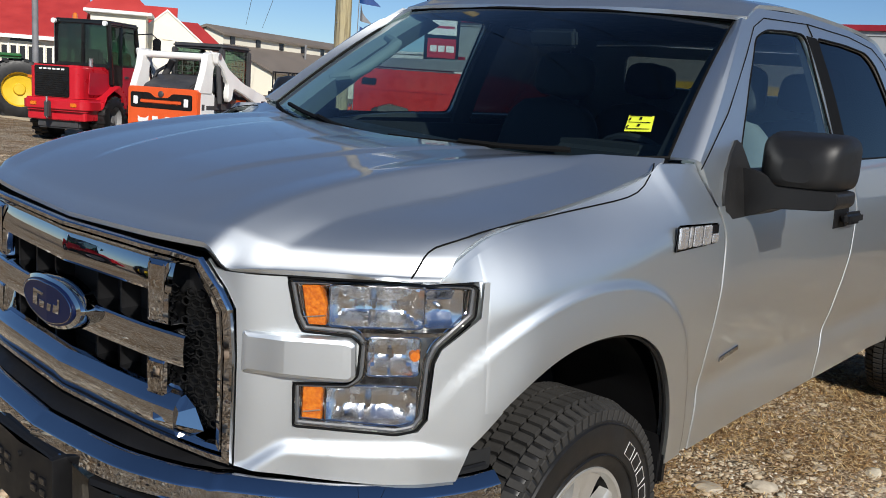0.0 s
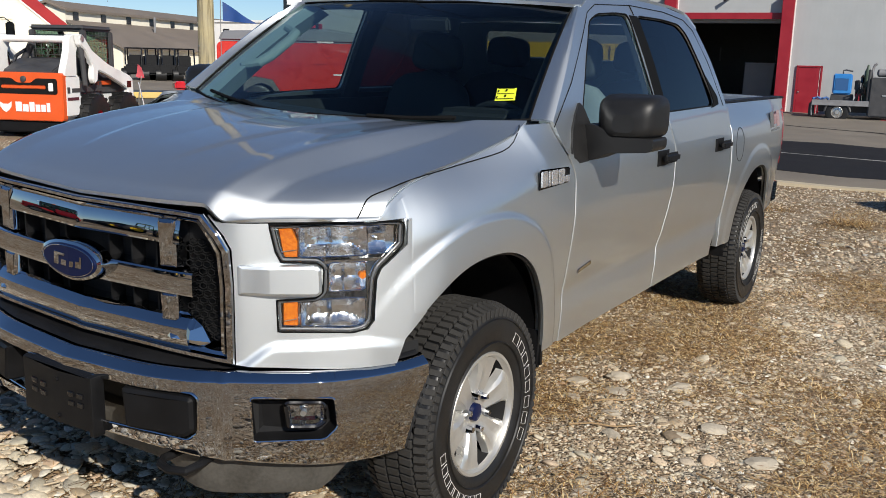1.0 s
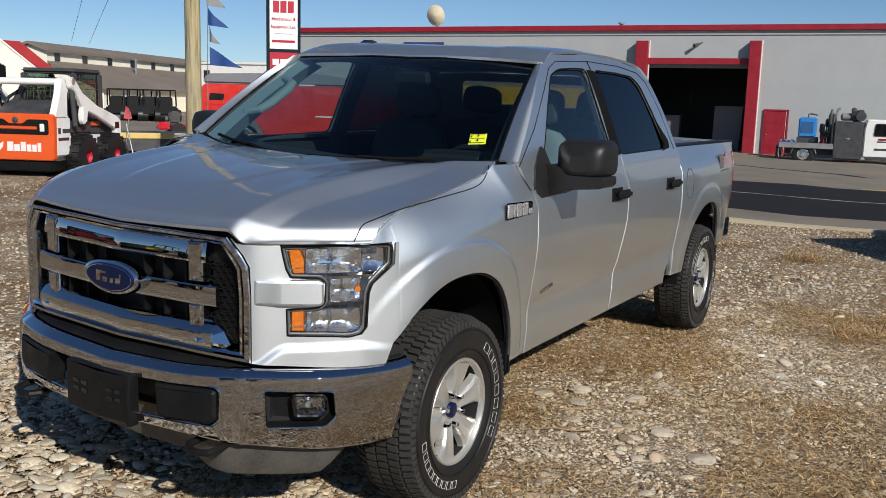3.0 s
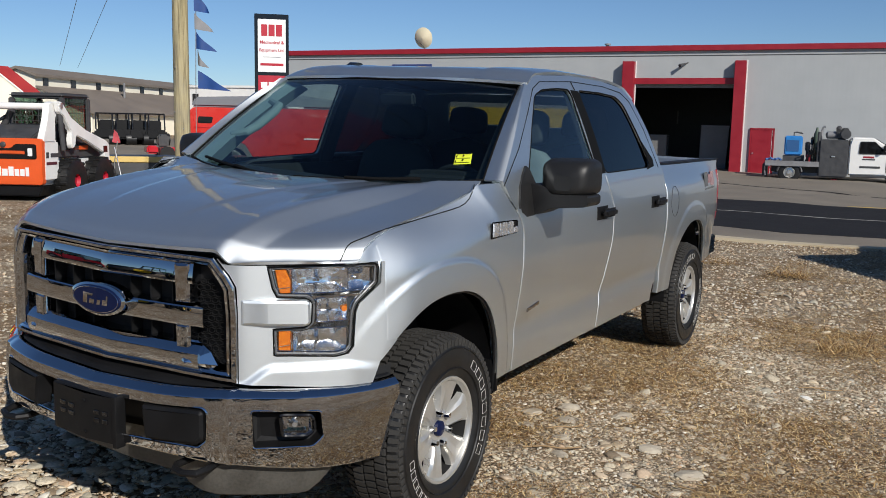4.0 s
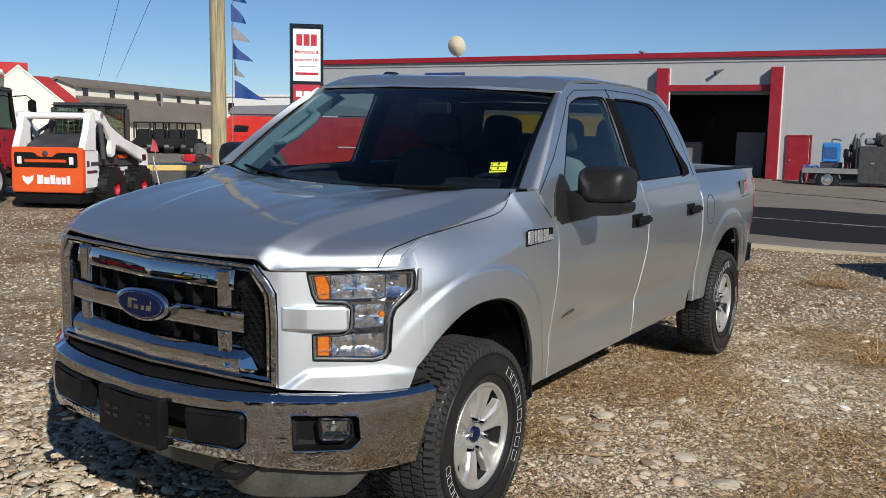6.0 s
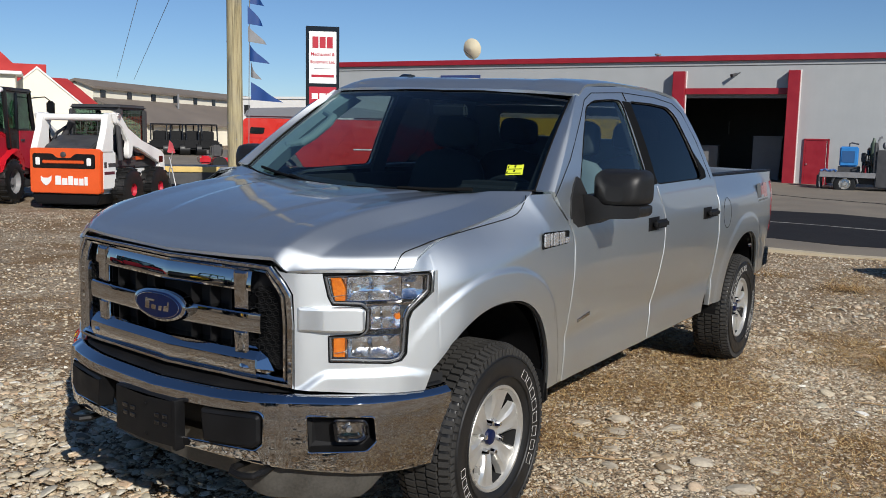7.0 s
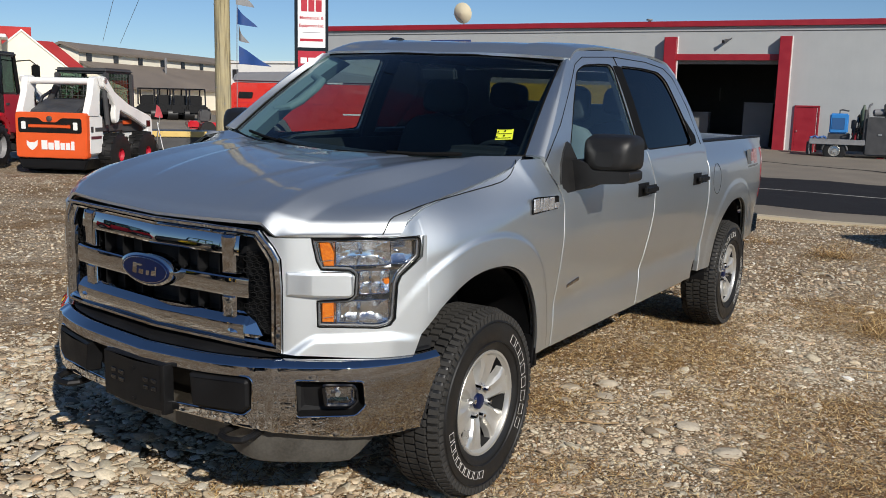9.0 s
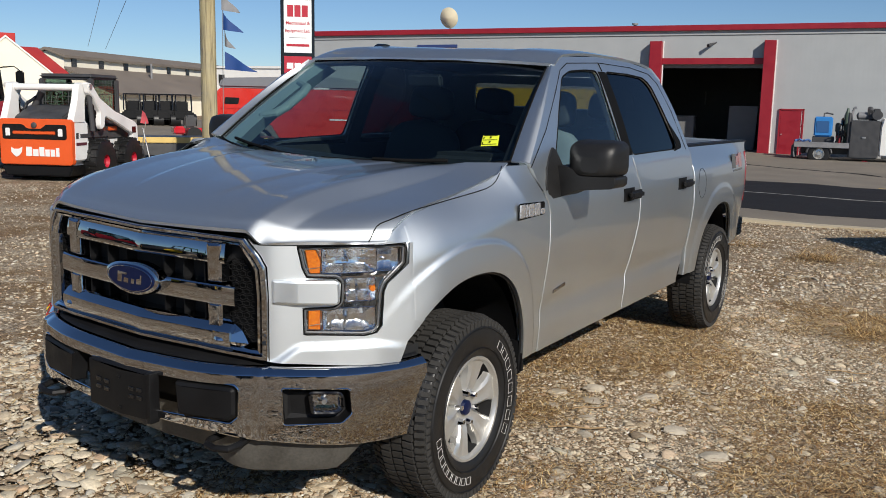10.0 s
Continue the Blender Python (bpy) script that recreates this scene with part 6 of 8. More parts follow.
# ---- service truck in front of the workshop ----
svc = in_shop("service_truck", "white service truck with a flat deck and dark tool box", "truck", pose(0, -2.5, -0.10))
part("deck", box(1.36, 3.42, -1.0, 1.0, 0.74, 0.86, 0.02), MIDGREY, svc, "grey steel flat deck")
part("deck_side", box(1.36, 3.42, -1.04, -0.98, 0.68, 0.90, 0.015), MIDGREY, svc)
part("frame_rail", box(1.6, 6.8, -0.45, 0.45, 0.42, 0.66, 0.02), DKGREY, svc)
part("fuel_tank", box(3.5, 4.4, -0.95, -0.5, 0.28, 0.60, 0.05), DKGREY, svc)
part("cord_bundle", tube([(1.38 + 0.10 * k, -0.9 + 0.05 * (k % 2), 0.93 + 0.03 * (k % 3)) for k in range(7)], 0.05, 6), varied("cord_blue", (0.05, 0.12, 0.30), 0.7, 20, 0.4, 80), svc, "bundle of blue cord")
part("tool_box", box(3.40, 4.48, -1.02, 1.02, 0.30, 1.80, 0.04), DKGREY, svc, "dark steel tool box")
part("box_handle", box(3.85, 4.0, -1.05, -1.02, 1.1, 1.15), SATIN, svc)
cabp = [(4.50, 0.40), (4.50, 1.55), (4.56, 1.85), (4.72, 1.91), (5.35, 1.90), (5.50, 1.82), (6.10, 1.43), (6.85, 1.33), (7.12, 1.22), (7.15, 0.50), (6.85, 0.45), (6.80, 0.75), (6.6, 0.95), (6.2, 0.95), (6.0, 0.75), (5.95, 0.42)]
part("cab", prism(cabp, "y", -0.95, 0.95, 0.05, 3), WHITE, svc, "white truck cab")
part("side_window", prism(round_loop([(4.86, 1.26), (4.90, 1.74), (5.42, 1.74), (5.92, 1.26)], 0.05, 3), "y", -0.965, -0.94, 0.01), GLOSSB, svc)
part("window_frame", tube([(x, -0.966, z) for x, z in round_loop([(4.86, 1.26), (4.90, 1.74), (5.42, 1.74), (5.92, 1.26)], 0.05, 3)], 0.012, 5, closed=True), DKGREY, svc)
part("windshield", prism([(5.45, 1.80), (6.05, 1.46), (6.10, 1.48), (5.50, 1.84)], "y", -0.8, 0.8), GLOSSB, svc)
part("door_gap", box(5.86, 5.875, -0.958, -0.945, 0.5, 1.75), SEAMB, svc)
part("mirror", box(5.72, 5.82, -1.2, -1.0, 1.36, 1.62, 0.03), GLOSSB, svc)
part("step", box(4.6, 6.0, -0.99, -0.85, 0.32, 0.42, 0.02), DKGREY, svc)
for i, (x0, x1, z0, z1, mm) in enumerate(((5.03, 5.42, 1.10, 1.17, REDT), (5.0, 5.46, 1.02, 1.07, DKGREY), (4.92, 5.66, 0.70, 0.78, DKGREY))):
    part("door_mark", box(x0, x1, -0.962, -0.951, z0, z1), mm, svc)
for x in (2.32, 6.40):
    for y in (-0.82, 0.82):
        t = moved(lathe([(-0.13, 0.22), (-0.14, 0.38), (-0.11, 0.435), (0.11, 0.435), (0.14, 0.38), (0.13, 0.22)], 28), pose(x, y, 0.435, 0, 0, 90))
        wh = part("wheel", t, RUBBER, svc)
        part("rim", moved(lathe([(0.12, 0.235), (0.10, 0.22), (0.04, 0.18), (0.05, 0.10), (0.13, 0.07), (0.13, 0)], 24), pose(x, y, 0.435, 0, 0, -90 if y < 0 else 90)), SATIN, wh)
part("fender_skirt", tube([(2.32 + 0.47 * math.cos(a), -0.95, 0.42 + 0.46 * math.sin(a)) for a in [0.1 + 2.94 * i / 12 for i in range(13)]], 0.05, 6), DKGREY, svc)
welder = part("welder", box(2.06, 2.76, -0.55, 0.35, 1.12, 1.92, 0.05, 3), varied("welder_blue", (0.03, 0.20, 0.52), 0.45, 4, 0.1, 60), svc, "bright blue engine welder")
part("welder_grille", box(2.14, 2.62, -0.562, -0.548, 1.28, 1.74, 0.01), material("welder_dark", (0.02, 0.09, 0.24), 0.6), welder)
part("exhaust", tube([(2.40, -0.1, 1.9), (2.40, -0.1, 2.05), (2.5, -0.1, 2.07), (2.75, -0.1, 2.02)], 0.03, 8), DKGREY, welder)
part("welder_base", box(2.02, 2.85, -0.5, 0.4, 0.86, 1.12, 0.02), DKGREY, svc)
part("hose_reel", moved(lathe([(-0.15, 0.0), (-0.15, 0.2), (-0.12, 0.2), (-0.12, 0.12), (0.12, 0.12), (0.12, 0.2), (0.15, 0.2), (0.15, 0)], 20), pose(3.05, -0.3, 1.25)), DKGREY, svc)
part("gas_bottle", moved(lathe([(0, 0.0), (0, 0.12), (1.15, 0.12), (1.3, 0.06), (1.42, 0.04), (1.42, 0)], 16), pose(3.28, -0.4, 0.86, 0, -90, 0)), varied("bottle_green", (0.08, 0.11, 0.08), 0.5, 4), svc)
part("red_bucket", box(2.92, 3.1, -0.75, -0.5, 0.86, 1.18, 0.03), REDT, svc)
part("compressor", box(4.02, 4.42, -0.6, 0.3, 1.80, 2.12, 0.06, 3), DKGREY, svc, "black engine on the tool box")
part("air_filter", rod((4.10, -0.55, 2.12), (4.10, -0.2, 2.26), 0.11, 14), DKGREY, svc)
part("engine_head", box(4.22, 4.46, -0.5, 0.1, 2.08, 2.28, 0.03), DKGREY, svc)
part("belt_guard", moved(lathe([(-0.04, 0), (-0.04, 0.19), (0.04, 0.19), (0.04, 0)], 20), pose(4.36, -0.66, 2.02, 0, 0, 90)), DKGREY, svc)
part("stack_pipe", tube([(3.46, -0.5, 1.8), (3.46, -0.5, 2.15), (3.50, -0.5, 2.28), (3.58, -0.5, 2.32)], 0.045, 8), MIDGREY, svc)
part("hose_coil", moved(lathe([(-0.06, 0.12), (0.0, 0.20), (0.06, 0.12)], 20), pose(3.12, -0.55, 1.72)), GLOSSB, svc)
part("valve_rack", box(2.86, 3.06, -0.5, 0.2, 1.30, 1.68, 0.03), DKGREY, svc)
part("reel_stand", rod((3.12, -0.55, 0.86), (3.12, -0.55, 1.7), 0.03, 8), DKGREY, svc)
for k in range(3):
    part("deck_hose", tube([(2.90 + 0.05 * k, -0.85, 0.90), (3.0, -0.9, 1.15 + 0.12 * k), (3.2, -0.88, 1.25 + 0.1 * k), (3.34, -0.8, 1.0)], 0.025, 6), GLOSSB, svc)
part("jack_base", box(3.9, 4.15, -0.9, -0.7, 0.0, 0.22, 0.03), REDT, svc)
part("compressor_tank", moved(lathe([(0, 0), (0.03, 0.1), (0.08, 0.15), (0.6, 0.15), (0.66, 0.1), (0.68, 0)], 16), pose(3.60, -0.35, 1.98)), MIDGREY, svc)
part("rack_post", rod((3.36, -0.9, 0.86), (3.36, -0.9, 2.1), 0.06, 8), DKGREY, svc)
part("rear_hitch", box(1.25, 1.45, -0.5, 0.5, 0.25, 0.74, 0.02), DKGREY, svc)
part("rail_rear", tube([(1.4, -0.95, 0.28), (1.36, -0.98, 0.5), (1.36, -0.98, 0.85)], 0.025, 6), MIDGREY, svc)

# ---- pole, pennants and sign ----
WOODP = varied("pole_wood", (0.39, 0.33, 0.19), 0.9, 5, 0.45, 45, 0.8, 0.01)
grain_map = WOODP.node_tree.nodes.new("ShaderNodeMapping")
grain_map.inputs["Scale"].default_value = (1.0, 1.0, 0.035)
WOODP.node_tree.links.new(coords(WOODP), grain_map.inputs["Vector"])
streak = noise_node(WOODP, 34.0, 6.0, 0.7, grain_map.outputs["Vector"])
patch = noise_node(WOODP, 2.2, 4.0)
put(WOODP, "Base Color", mixc(WOODP, ramp(WOODP, patch, [(0.45, grey(0.0)), (0.7, grey(0.55))]), ramp(WOODP, streak, [(0.30, (0.12, 0.095, 0.05)), (0.48, (0.36, 0.30, 0.165)), (0.70, (0.52, 0.45, 0.27))]), (0.25, 0.235, 0.19)))
bump(WOODP, streak, 0.9, 0.012)
pole = thing("utility_pole", "weathered wooden utility pole beside the lot", "pole", at=(-9.91, 8.92, 0.2))
part("shaft", rod((0, 0, -0.1), (0, 0, 9.5), 0.15, 20, r2=0.125), WOODP, pole)
for k, (z, a) in enumerate(((1.3, 0.4), (1.6, -0.8), (2.4, -0.5), (3.1, -0.9))):
    part("nail", rod((0.14 * math.cos(a - 1.0), 0.14 * math.sin(a - 1.0), z), (0.16 * math.cos(a - 1.0), 0.16 * math.sin(a - 1.0), z), 0.012, 6), MIDGREY, pole)
FLAG = varied("pennant_blue", (0.006, 0.045, 0.19), 0.6, 6, 0.2, 80)
line = thing("pennant_string", "string of blue pennants hanging beside the pole", "pennants", at=(-9.58, 8.96, 0))
part("wire", tube([(-0.02, -0.02, 0.18), (-0.02, -0.02, 0.75), (-0.01, 0, 1.6), (0.0, 0, 2.4), (0.03, 0, 3.6), (0.05, 0.0, 5.5)], 0.008, 5), MIDGREY, line)
for z, lng, hgt, mat in ((2.40, 0.62, 0.32, FLAG), (2.80, 0.20, 0.28, MIDGREY), (3.10, 0.34, 0.30, FLAG), (3.44, 0.30, 0.28, MIDGREY), (3.78, 0.26, 0.32, FLAG), (4.14, 0.3, 0.30, FLAG)):
    rows = []
    for i in range(9):
        u = i / 8
        half = hgt / 2 * (1 - u) + 0.004
        wob = 0.04 * math.sin(u * 5 + z * 3)
        rows.append([(0.02 + lng * u * 0.72, lng * u * 0.68 + wob, z - 0.10 * u - hgt * 0.3 * u + half * k) for k in (-1, 0, 1)])
    part("pennant", sheet(rows, 0.004), mat, line, "triangular cloth pennant")
SIGNR = varied("sign_red", (0.42, 0.010, 0.028), 0.45, 4, 0.06, 60)
SIGNW = varied("sign_white", (0.80, 0.79, 0.77), 0.45, 4, 0.04, 60)
sign = thing("business_sign", "tall black-framed sign with white and red panels", "sign", at=(-14.55, 16.24, 0), turn=41.5)
sign.matrix_basis = sign.matrix_basis @ Matrix.Translation((-0.093, 0, 0.08)) @ Matrix.Diagonal((0.93, 1, 0.96, 1))
part("cabinet", box(-0.05, 0.96, -0.02, 0.26, 2.36, 4.73, 0.01), GLOSSB, sign, "black sign cabinet")
part("white_panel", box(0.05, 0.87, -0.035, -0.021, 3.08, 4.58), SIGNW, sign)
part("red_panel", box(0.05, 0.87, -0.035, -0.021, 2.45, 2.98), SIGNR, sign)
part("post", box(0.0, 0.16, 0.02, 0.18, 0, 2.38), DKGREY, sign)
part("post", box(0.77, 0.93, 0.02, 0.18, 0, 2.38), DKGREY, sign)
UP = lambda x, z: Matrix.Translation((x, -0.037, z)) @ pose(0, 0, 0, 90, 0, 0)
for k in range(3):
    part("sign_block", box(0.15 + 0.215 * k, 0.33 + 0.215 * k, -0.042, -0.036, 4.10, 4.43, 0.004), SIGNR, sign)
text("Mechanical &", 0.134, SIGNR, "sign_text", sign, UP(0.46, 3.92))
text("Equipment Ltd.", 0.122, SIGNR, "sign_text", sign, UP(0.46, 3.70))
part("sign_rule", box(0.20, 0.72, -0.040, -0.036, 3.50, 3.515), MIDGREY, sign)
part("sign_bar", box(0.12, 0.80, -0.040, -0.036, 3.26, 3.33), SIGNR, sign)
for k in range(3):
    part("sign_bar", box(0.13 + (0, 0.23, 0.46)[k], 0.32 + (0, 0.23, 0.5)[k], -0.040, -0.036, 2.62, 2.79), SIGNW, sign)

# ---- skid-steer loader ----
ORANGE = varied("orange_paint", (0.72, 0.10, 0.018), 0.4, 4, 0.08, 60, coat=0.3)
SKIDW = varied("machine_white", (0.82, 0.81, 0.78), 0.42, 4, 0.08, 60, coat=0.2)
CABG = glass("machine_glass", (0.34, 0.46, 0.40))


def lug_tyre(parent, x, y, z, r, w, rim, side, lugs=18, hub=0.60):
    """A machine tyre with chevron lugs and a coloured rim."""
    t = lathe([(-w / 2, r * (hub - 0.05)), (-w / 2 - 0.01, r * 0.8), (-w * 0.42, r * 0.95), (w * 0.42, r * 0.95), (w / 2 + 0.01, r * 0.8), (w / 2, r * (hub - 0.05))], 32)
    lug = bmesh.new()
    for k in range(lugs):
        for sg in (-1, 1):
            b = box(0.0 if sg > 0 else -w * 0.5, w * 0.5 if sg > 0 else 0.0, r * 0.90, r * 1.0, -r * 0.07, r * 0.07, 0.006, 1)
            merge(lug, moved(b, Matrix.Rotation((k + (0.25 if sg > 0 else -0.25)) * math.tau / lugs, 4, "X")))
    wh = part("wheel", moved(t, pose(x, y, z)), RUBBER, parent, "chunky lugged tyre")
    tagged(part("tread", moved(lug, pose(x, y, z)), RUBBER, wh, smooth=False), kind="stuff")
    part("rim", moved(lathe([(w * 0.40, r * hub), (w * 0.46, r * (hub - 0.04)), (w * 0.2, r * (hub - 0.10)), (w * 0.12, r * 0.2), (w * 0.3, r * 0.16), (w * 0.3, 0)], 24), pose(x, y, z, 0, 0, 0 if side > 0 else 180)), rim, wh)
    return wh


skid = thing("skid_steer", "white skid-steer loader with an orange tailgate", "loader", at=(-11.57, 6.44, 0.14), turn=24)
part("chassis", box(-0.60, 0.60, 0.10, 2.15, 0.26, 0.80, 0.03), SKIDW, skid)
tailgate = part("tail_panel", prism(round_loop([(-0.665, 0.36), (0.68, 0.36), (0.69, 1.155), (-0.655, 1.155)], 0.05, 3), "y", -0.04, 0.10, 0.02), ORANGE, skid, "orange rear tailgate")
part("tail_vent", prism(round_loop([(-0.60, 0.80), (0.60, 0.80), (0.60, 1.06), (0.22, 1.06), (0.13, 0.985), (-0.13, 0.985), (-0.22, 1.06), (-0.60, 1.06)], 0.04, 3), "y", -0.052, -0.03, 0.008), GLOSSB, tailgate)
part("vent_bar", box(-0.40, 0.40, -0.068, -0.045, 0.885, 0.945, 0.012), ORANGE, tailgate)
part("latch_knob", moved(lathe([(0, 0.05), (0.02, 0.05), (0.03, 0.035), (0.03, 0)], 20), pose(0, -0.04, 1.045, 0, 0, -90)), DKGREY, tailgate)
for x in (-0.49, 0.49):
    part("tail_lamp", box(x - 0.04, x + 0.04, -0.070, -0.045, 0.855, 0.99, 0.008), WHITEP, tailgate)
part("emblem", prism([(-0.45, 0.66), (-0.40, 0.63), (-0.30, 0.63), (-0.24, 0.67), (-0.25, 0.58), (-0.30, 0.52), (-0.35, 0.49), (-0.40, 0.52), (-0.45, 0.58)], "y", -0.048, -0.041), WHITEP, tailgate, "plain white emblem shape")
for x0, x1, top in ((-0.17, -0.06, 0.67), (-0.04, 0.06, 0.63), (0.08, 0.17, 0.67), (0.19, 0.27, 0.63), (0.29, 0.37, 0.63), (0.39, 0.45, 0.66)):
    part("tail_block", box(x0, x1, -0.048, -0.041, 0.51, top), WHITEP, tailgate)
part("counterweight", prism([(-0.60, 0.16), (0.60, 0.16), (0.68, 0.35), (-0.68, 0.35)], "y", 0.0, 0.7, 0.02), BLACKP, skid)
part("engine_cover", prism([(0.08, 1.15), (0.12, 1.20), (0.55, 1.38), (0.95, 1.40), (0.95, 1.10), (0.08, 1.10)], "x", -0.46, 0.46, 0.03), DKGREY, skid)
part("muffler", moved(lathe([(0, 0), (0, 0.06), (0.45, 0.06), (0.45, 0)], 18), pose(-0.45, 0.62, 1.25, 0, -60, 0)), DKGREY, skid)
part("hose", tube([(-0.50, 0.35, 1.15), (-0.42, 0.45, 1.42), (-0.30, 0.6, 1.55), (-0.36, 0.8, 1.60)], 0.03, 8), GLOSSB, skid)
part("tower_beam", rod((-0.66, 0.36, 1.705), (0.66, 0.36, 1.705), 0.06, 14), SKIDW, skid, "white tube between the arm towers")
cab = part("cab", box(-0.52, 0.52, 1.00, 2.02, 1.87, 1.965, 0.04, 3), DKGREY, skid, "black operator cab roof")
for x in (-0.48, 0.48):
    for y0, y1 in ((1.05, 1.02), (1.96, 1.98)):
        part("cab_post", box(x - 0.05, x + 0.05, y0 - 0.05, y0 + 0.05, 0.9, 1.88, 0.02), DKGREY, cab)
    part("side_mesh", box(x - 0.008, x + 0.008, 1.08, 1.94, 1.15, 1.87), CABG, cab)
    mesh_b = bmesh.new()
    for i in range(8):
        rod((x * 1.03, 1.12 + 0.11 * i, 1.15), (x * 1.03, 1.12 + 0.11 * i, 1.87), 0.004, 4, mesh_b)
    for i in range(7):
        rod((x * 1.03, 1.08, 1.2 + 0.10 * i), (x * 1.03, 1.94, 1.2 + 0.10 * i), 0.004, 4, mesh_b)
    tagged(part("guard", mesh_b, DKGREY, cab), kind="stuff")
part("rear_glass", box(-0.44, 0.44, 1.01, 1.03, 1.40, 1.80), CABG, cab)
rear_guard = bmesh.new()
for i in range(8):
    rod((-0.40 + 0.114 * i, 1.0, 1.40), (-0.40 + 0.114 * i, 1.0, 1.80), 0.006, 4, rear_guard)
for i in range(4):
    rod((-0.44, 1.0, 1.45 + 0.1 * i), (0.44, 1.0, 1.45 + 0.1 * i), 0.006, 4, rear_guard)
tagged(part("guard", rear_guard, DKGREY, cab), kind="stuff")
part("cab_lower", box(-0.50, 0.50, 1.0, 2.05, 0.78, 1.18, 0.02), DKGREY, cab)
part("seat", box(-0.22, 0.22, 1.3, 1.45, 1.0, 1.6, 0.05), DKGREY, cab)
for s in (1, -1):
    upright = prism(round_loop([(0.02, 1.10), (0.42, 1.10), (0.44, 1.50), (0.54, 1.66), (0.50, 1.76), (0.40, 1.80), (0.26, 1.76), (0.20, 1.50)], 0.04, 3), "x", s * 0.57, s * 0.69, 0.02)
    part("arm_tower", upright, SKIDW, skid, "white lift arm tower")
    arm = prism(round_loop([(0.34, 1.80), (0.50, 1.79), (0.78, 1.53), (1.30, 1.30), (2.06, 1.10), (2.16, 1.04), (2.18, 0.72), (2.08, 0.64), (1.98, 0.72), (1.96, 0.86), (1.30, 1.10), (0.94, 1.20), (0.90, 1.02), (0.80, 0.96), (0.74, 1.04), (0.76, 1.28), (0.56, 1.52), (0.40, 1.62)], 0.03, 2), "x", s * 0.70, s * 0.80, 0.015)
    part("lift_arm", arm, SKIDW, skid, "white lift arm")
    part("pivot_pin", moved(lathe([(0, 0.05), (0.02, 0.05), (0.02, 0)], 14), pose(s * 0.80, 0.44, 1.73, 0, 0, 0 if s > 0 else 180)), SATIN, skid)
    part("arm_cylinder", rod((s * 0.74, 0.58, 0.95), (s * 0.74, 0.50, 1.62), 0.045, 10), DKGREY, skid)
    part("side_panel", box(s * 0.58, s * 0.69, 0.04, 0.52, 0.42, 1.12, 0.03), SKIDW, skid)
    part("rear_quarter", box(s * 0.58, s * 0.66, 0.50, 1.30, 0.80, 1.04, 0.03), DKGREY, skid)
    part("side_stripe", box(s * 0.691, s * 0.696, 0.10, 0.44, 0.70, 0.75), material("stripe_maroon", (0.10, 0.02, 0.03), 0.5), skid)
    part("side_block", box(s * 0.691, s * 0.696, 0.24, 0.50, 0.83, 0.90), DKGREY, skid)
    part("side_emblem", box(s * 0.691, s * 0.696, 0.10, 0.18, 0.82, 0.92), DKGREY, skid)
    part("front_panel", box(s * 0.56, s * 0.62, 1.30, 2.15, 0.78, 1.06, 0.02), DKGREY, skid)
    part("link_arm", prism(round_loop([(0.86, 1.30), (0.98, 1.34), (0.94, 0.98), (0.84, 0.96)], 0.03, 2), "x", s * 0.66, s * 0.72, 0.012), SKIDW, skid, "white rear link")
    part("arm_hose", tube([(s * 0.70, 0.52, 1.60), (s * 0.72, 0.66, 1.42), (s * 0.70, 0.72, 1.15), (s * 0.68, 0.80, 0.95)], 0.018, 6), GLOSSB, skid)
    part("arm_hose", tube([(s * 0.70, 0.56, 1.58), (s * 0.72, 0.74, 1.36), (s * 0.70, 0.80, 1.10), (s * 0.68, 0.90, 0.95)], 0.018, 6), GLOSSB, skid)
    part("arm_plate", box(s * 0.801, s * 0.806, 1.92, 2.08, 0.88, 1.0, 0.004, 1), GLOSSB, skid)
    part("hot_bar", box(s * 0.62, s * 0.66, 1.05, 1.62, 0.93, 1.01, 0.01), ORANGE, skid)
    for y in (0.80, 1.84):
        lug_tyre(skid, s * 0.74, y, 0.40, 0.40, 0.27, SIGNR, s, 16, 0.34)
part("bucket", prism([(2.2, 0.05), (2.75, 0.05), (2.45, 0.15), (2.32, 0.5), (2.2, 0.62)], "x", -0.85, 0.85, 0.01), DKGREY, skid)

# ---- red wheel loader ----
LRED = varied("loader_red", (0.50, 0.010, 0.020), 0.35, 4, 0.1, 60, coat=0.4)
load = thing("wheel_loader", "red compact wheel loader with a glazed black cab", "loader", at=(-13.45, 5.49, 0.20), turn=34)
hood_plan = round_loop([(-0.44, 0.0), (0.40, 0.0), (0.47, 0.10), (0.50, 1.05), (-0.50, 1.05), (-0.49, 0.10)], 0.07, 4)
part("rear_hood", prism(hood_plan, "z", 0.74, 1.36, 0.045, 3), LRED, load, "rounded red engine hood")
part("radiator", prism(round_loop([(-0.37, 0.80), (0.27, 0.80), (0.27, 1.33), (-0.37, 1.33)], 0.03, 3), "y", -0.018, 0.03, 0.01), GLOSSB, load, "black radiator grille")
for k in range(11):
    part("radiator_slat", box(-0.345, 0.245, -0.024, -0.016, 0.83 + 0.036 * k, 0.840 + 0.036 * k, 0.003, 1), BLACKP, load)
for k in range(6):
    part("hood_bar", box(-0.28 + 0.082 * k, -0.222 + 0.082 * k, -0.026, -0.017, 1.265, 1.292), WHITEP, load)
part("hood_top_panel", prism(round_loop([(-0.36, 0.03), (0.26, 0.03), (0.24, 0.80), (-0.34, 0.80)], 0.05, 3), "z", 1.355, 1.372, 0.006), GLOSSB, load)
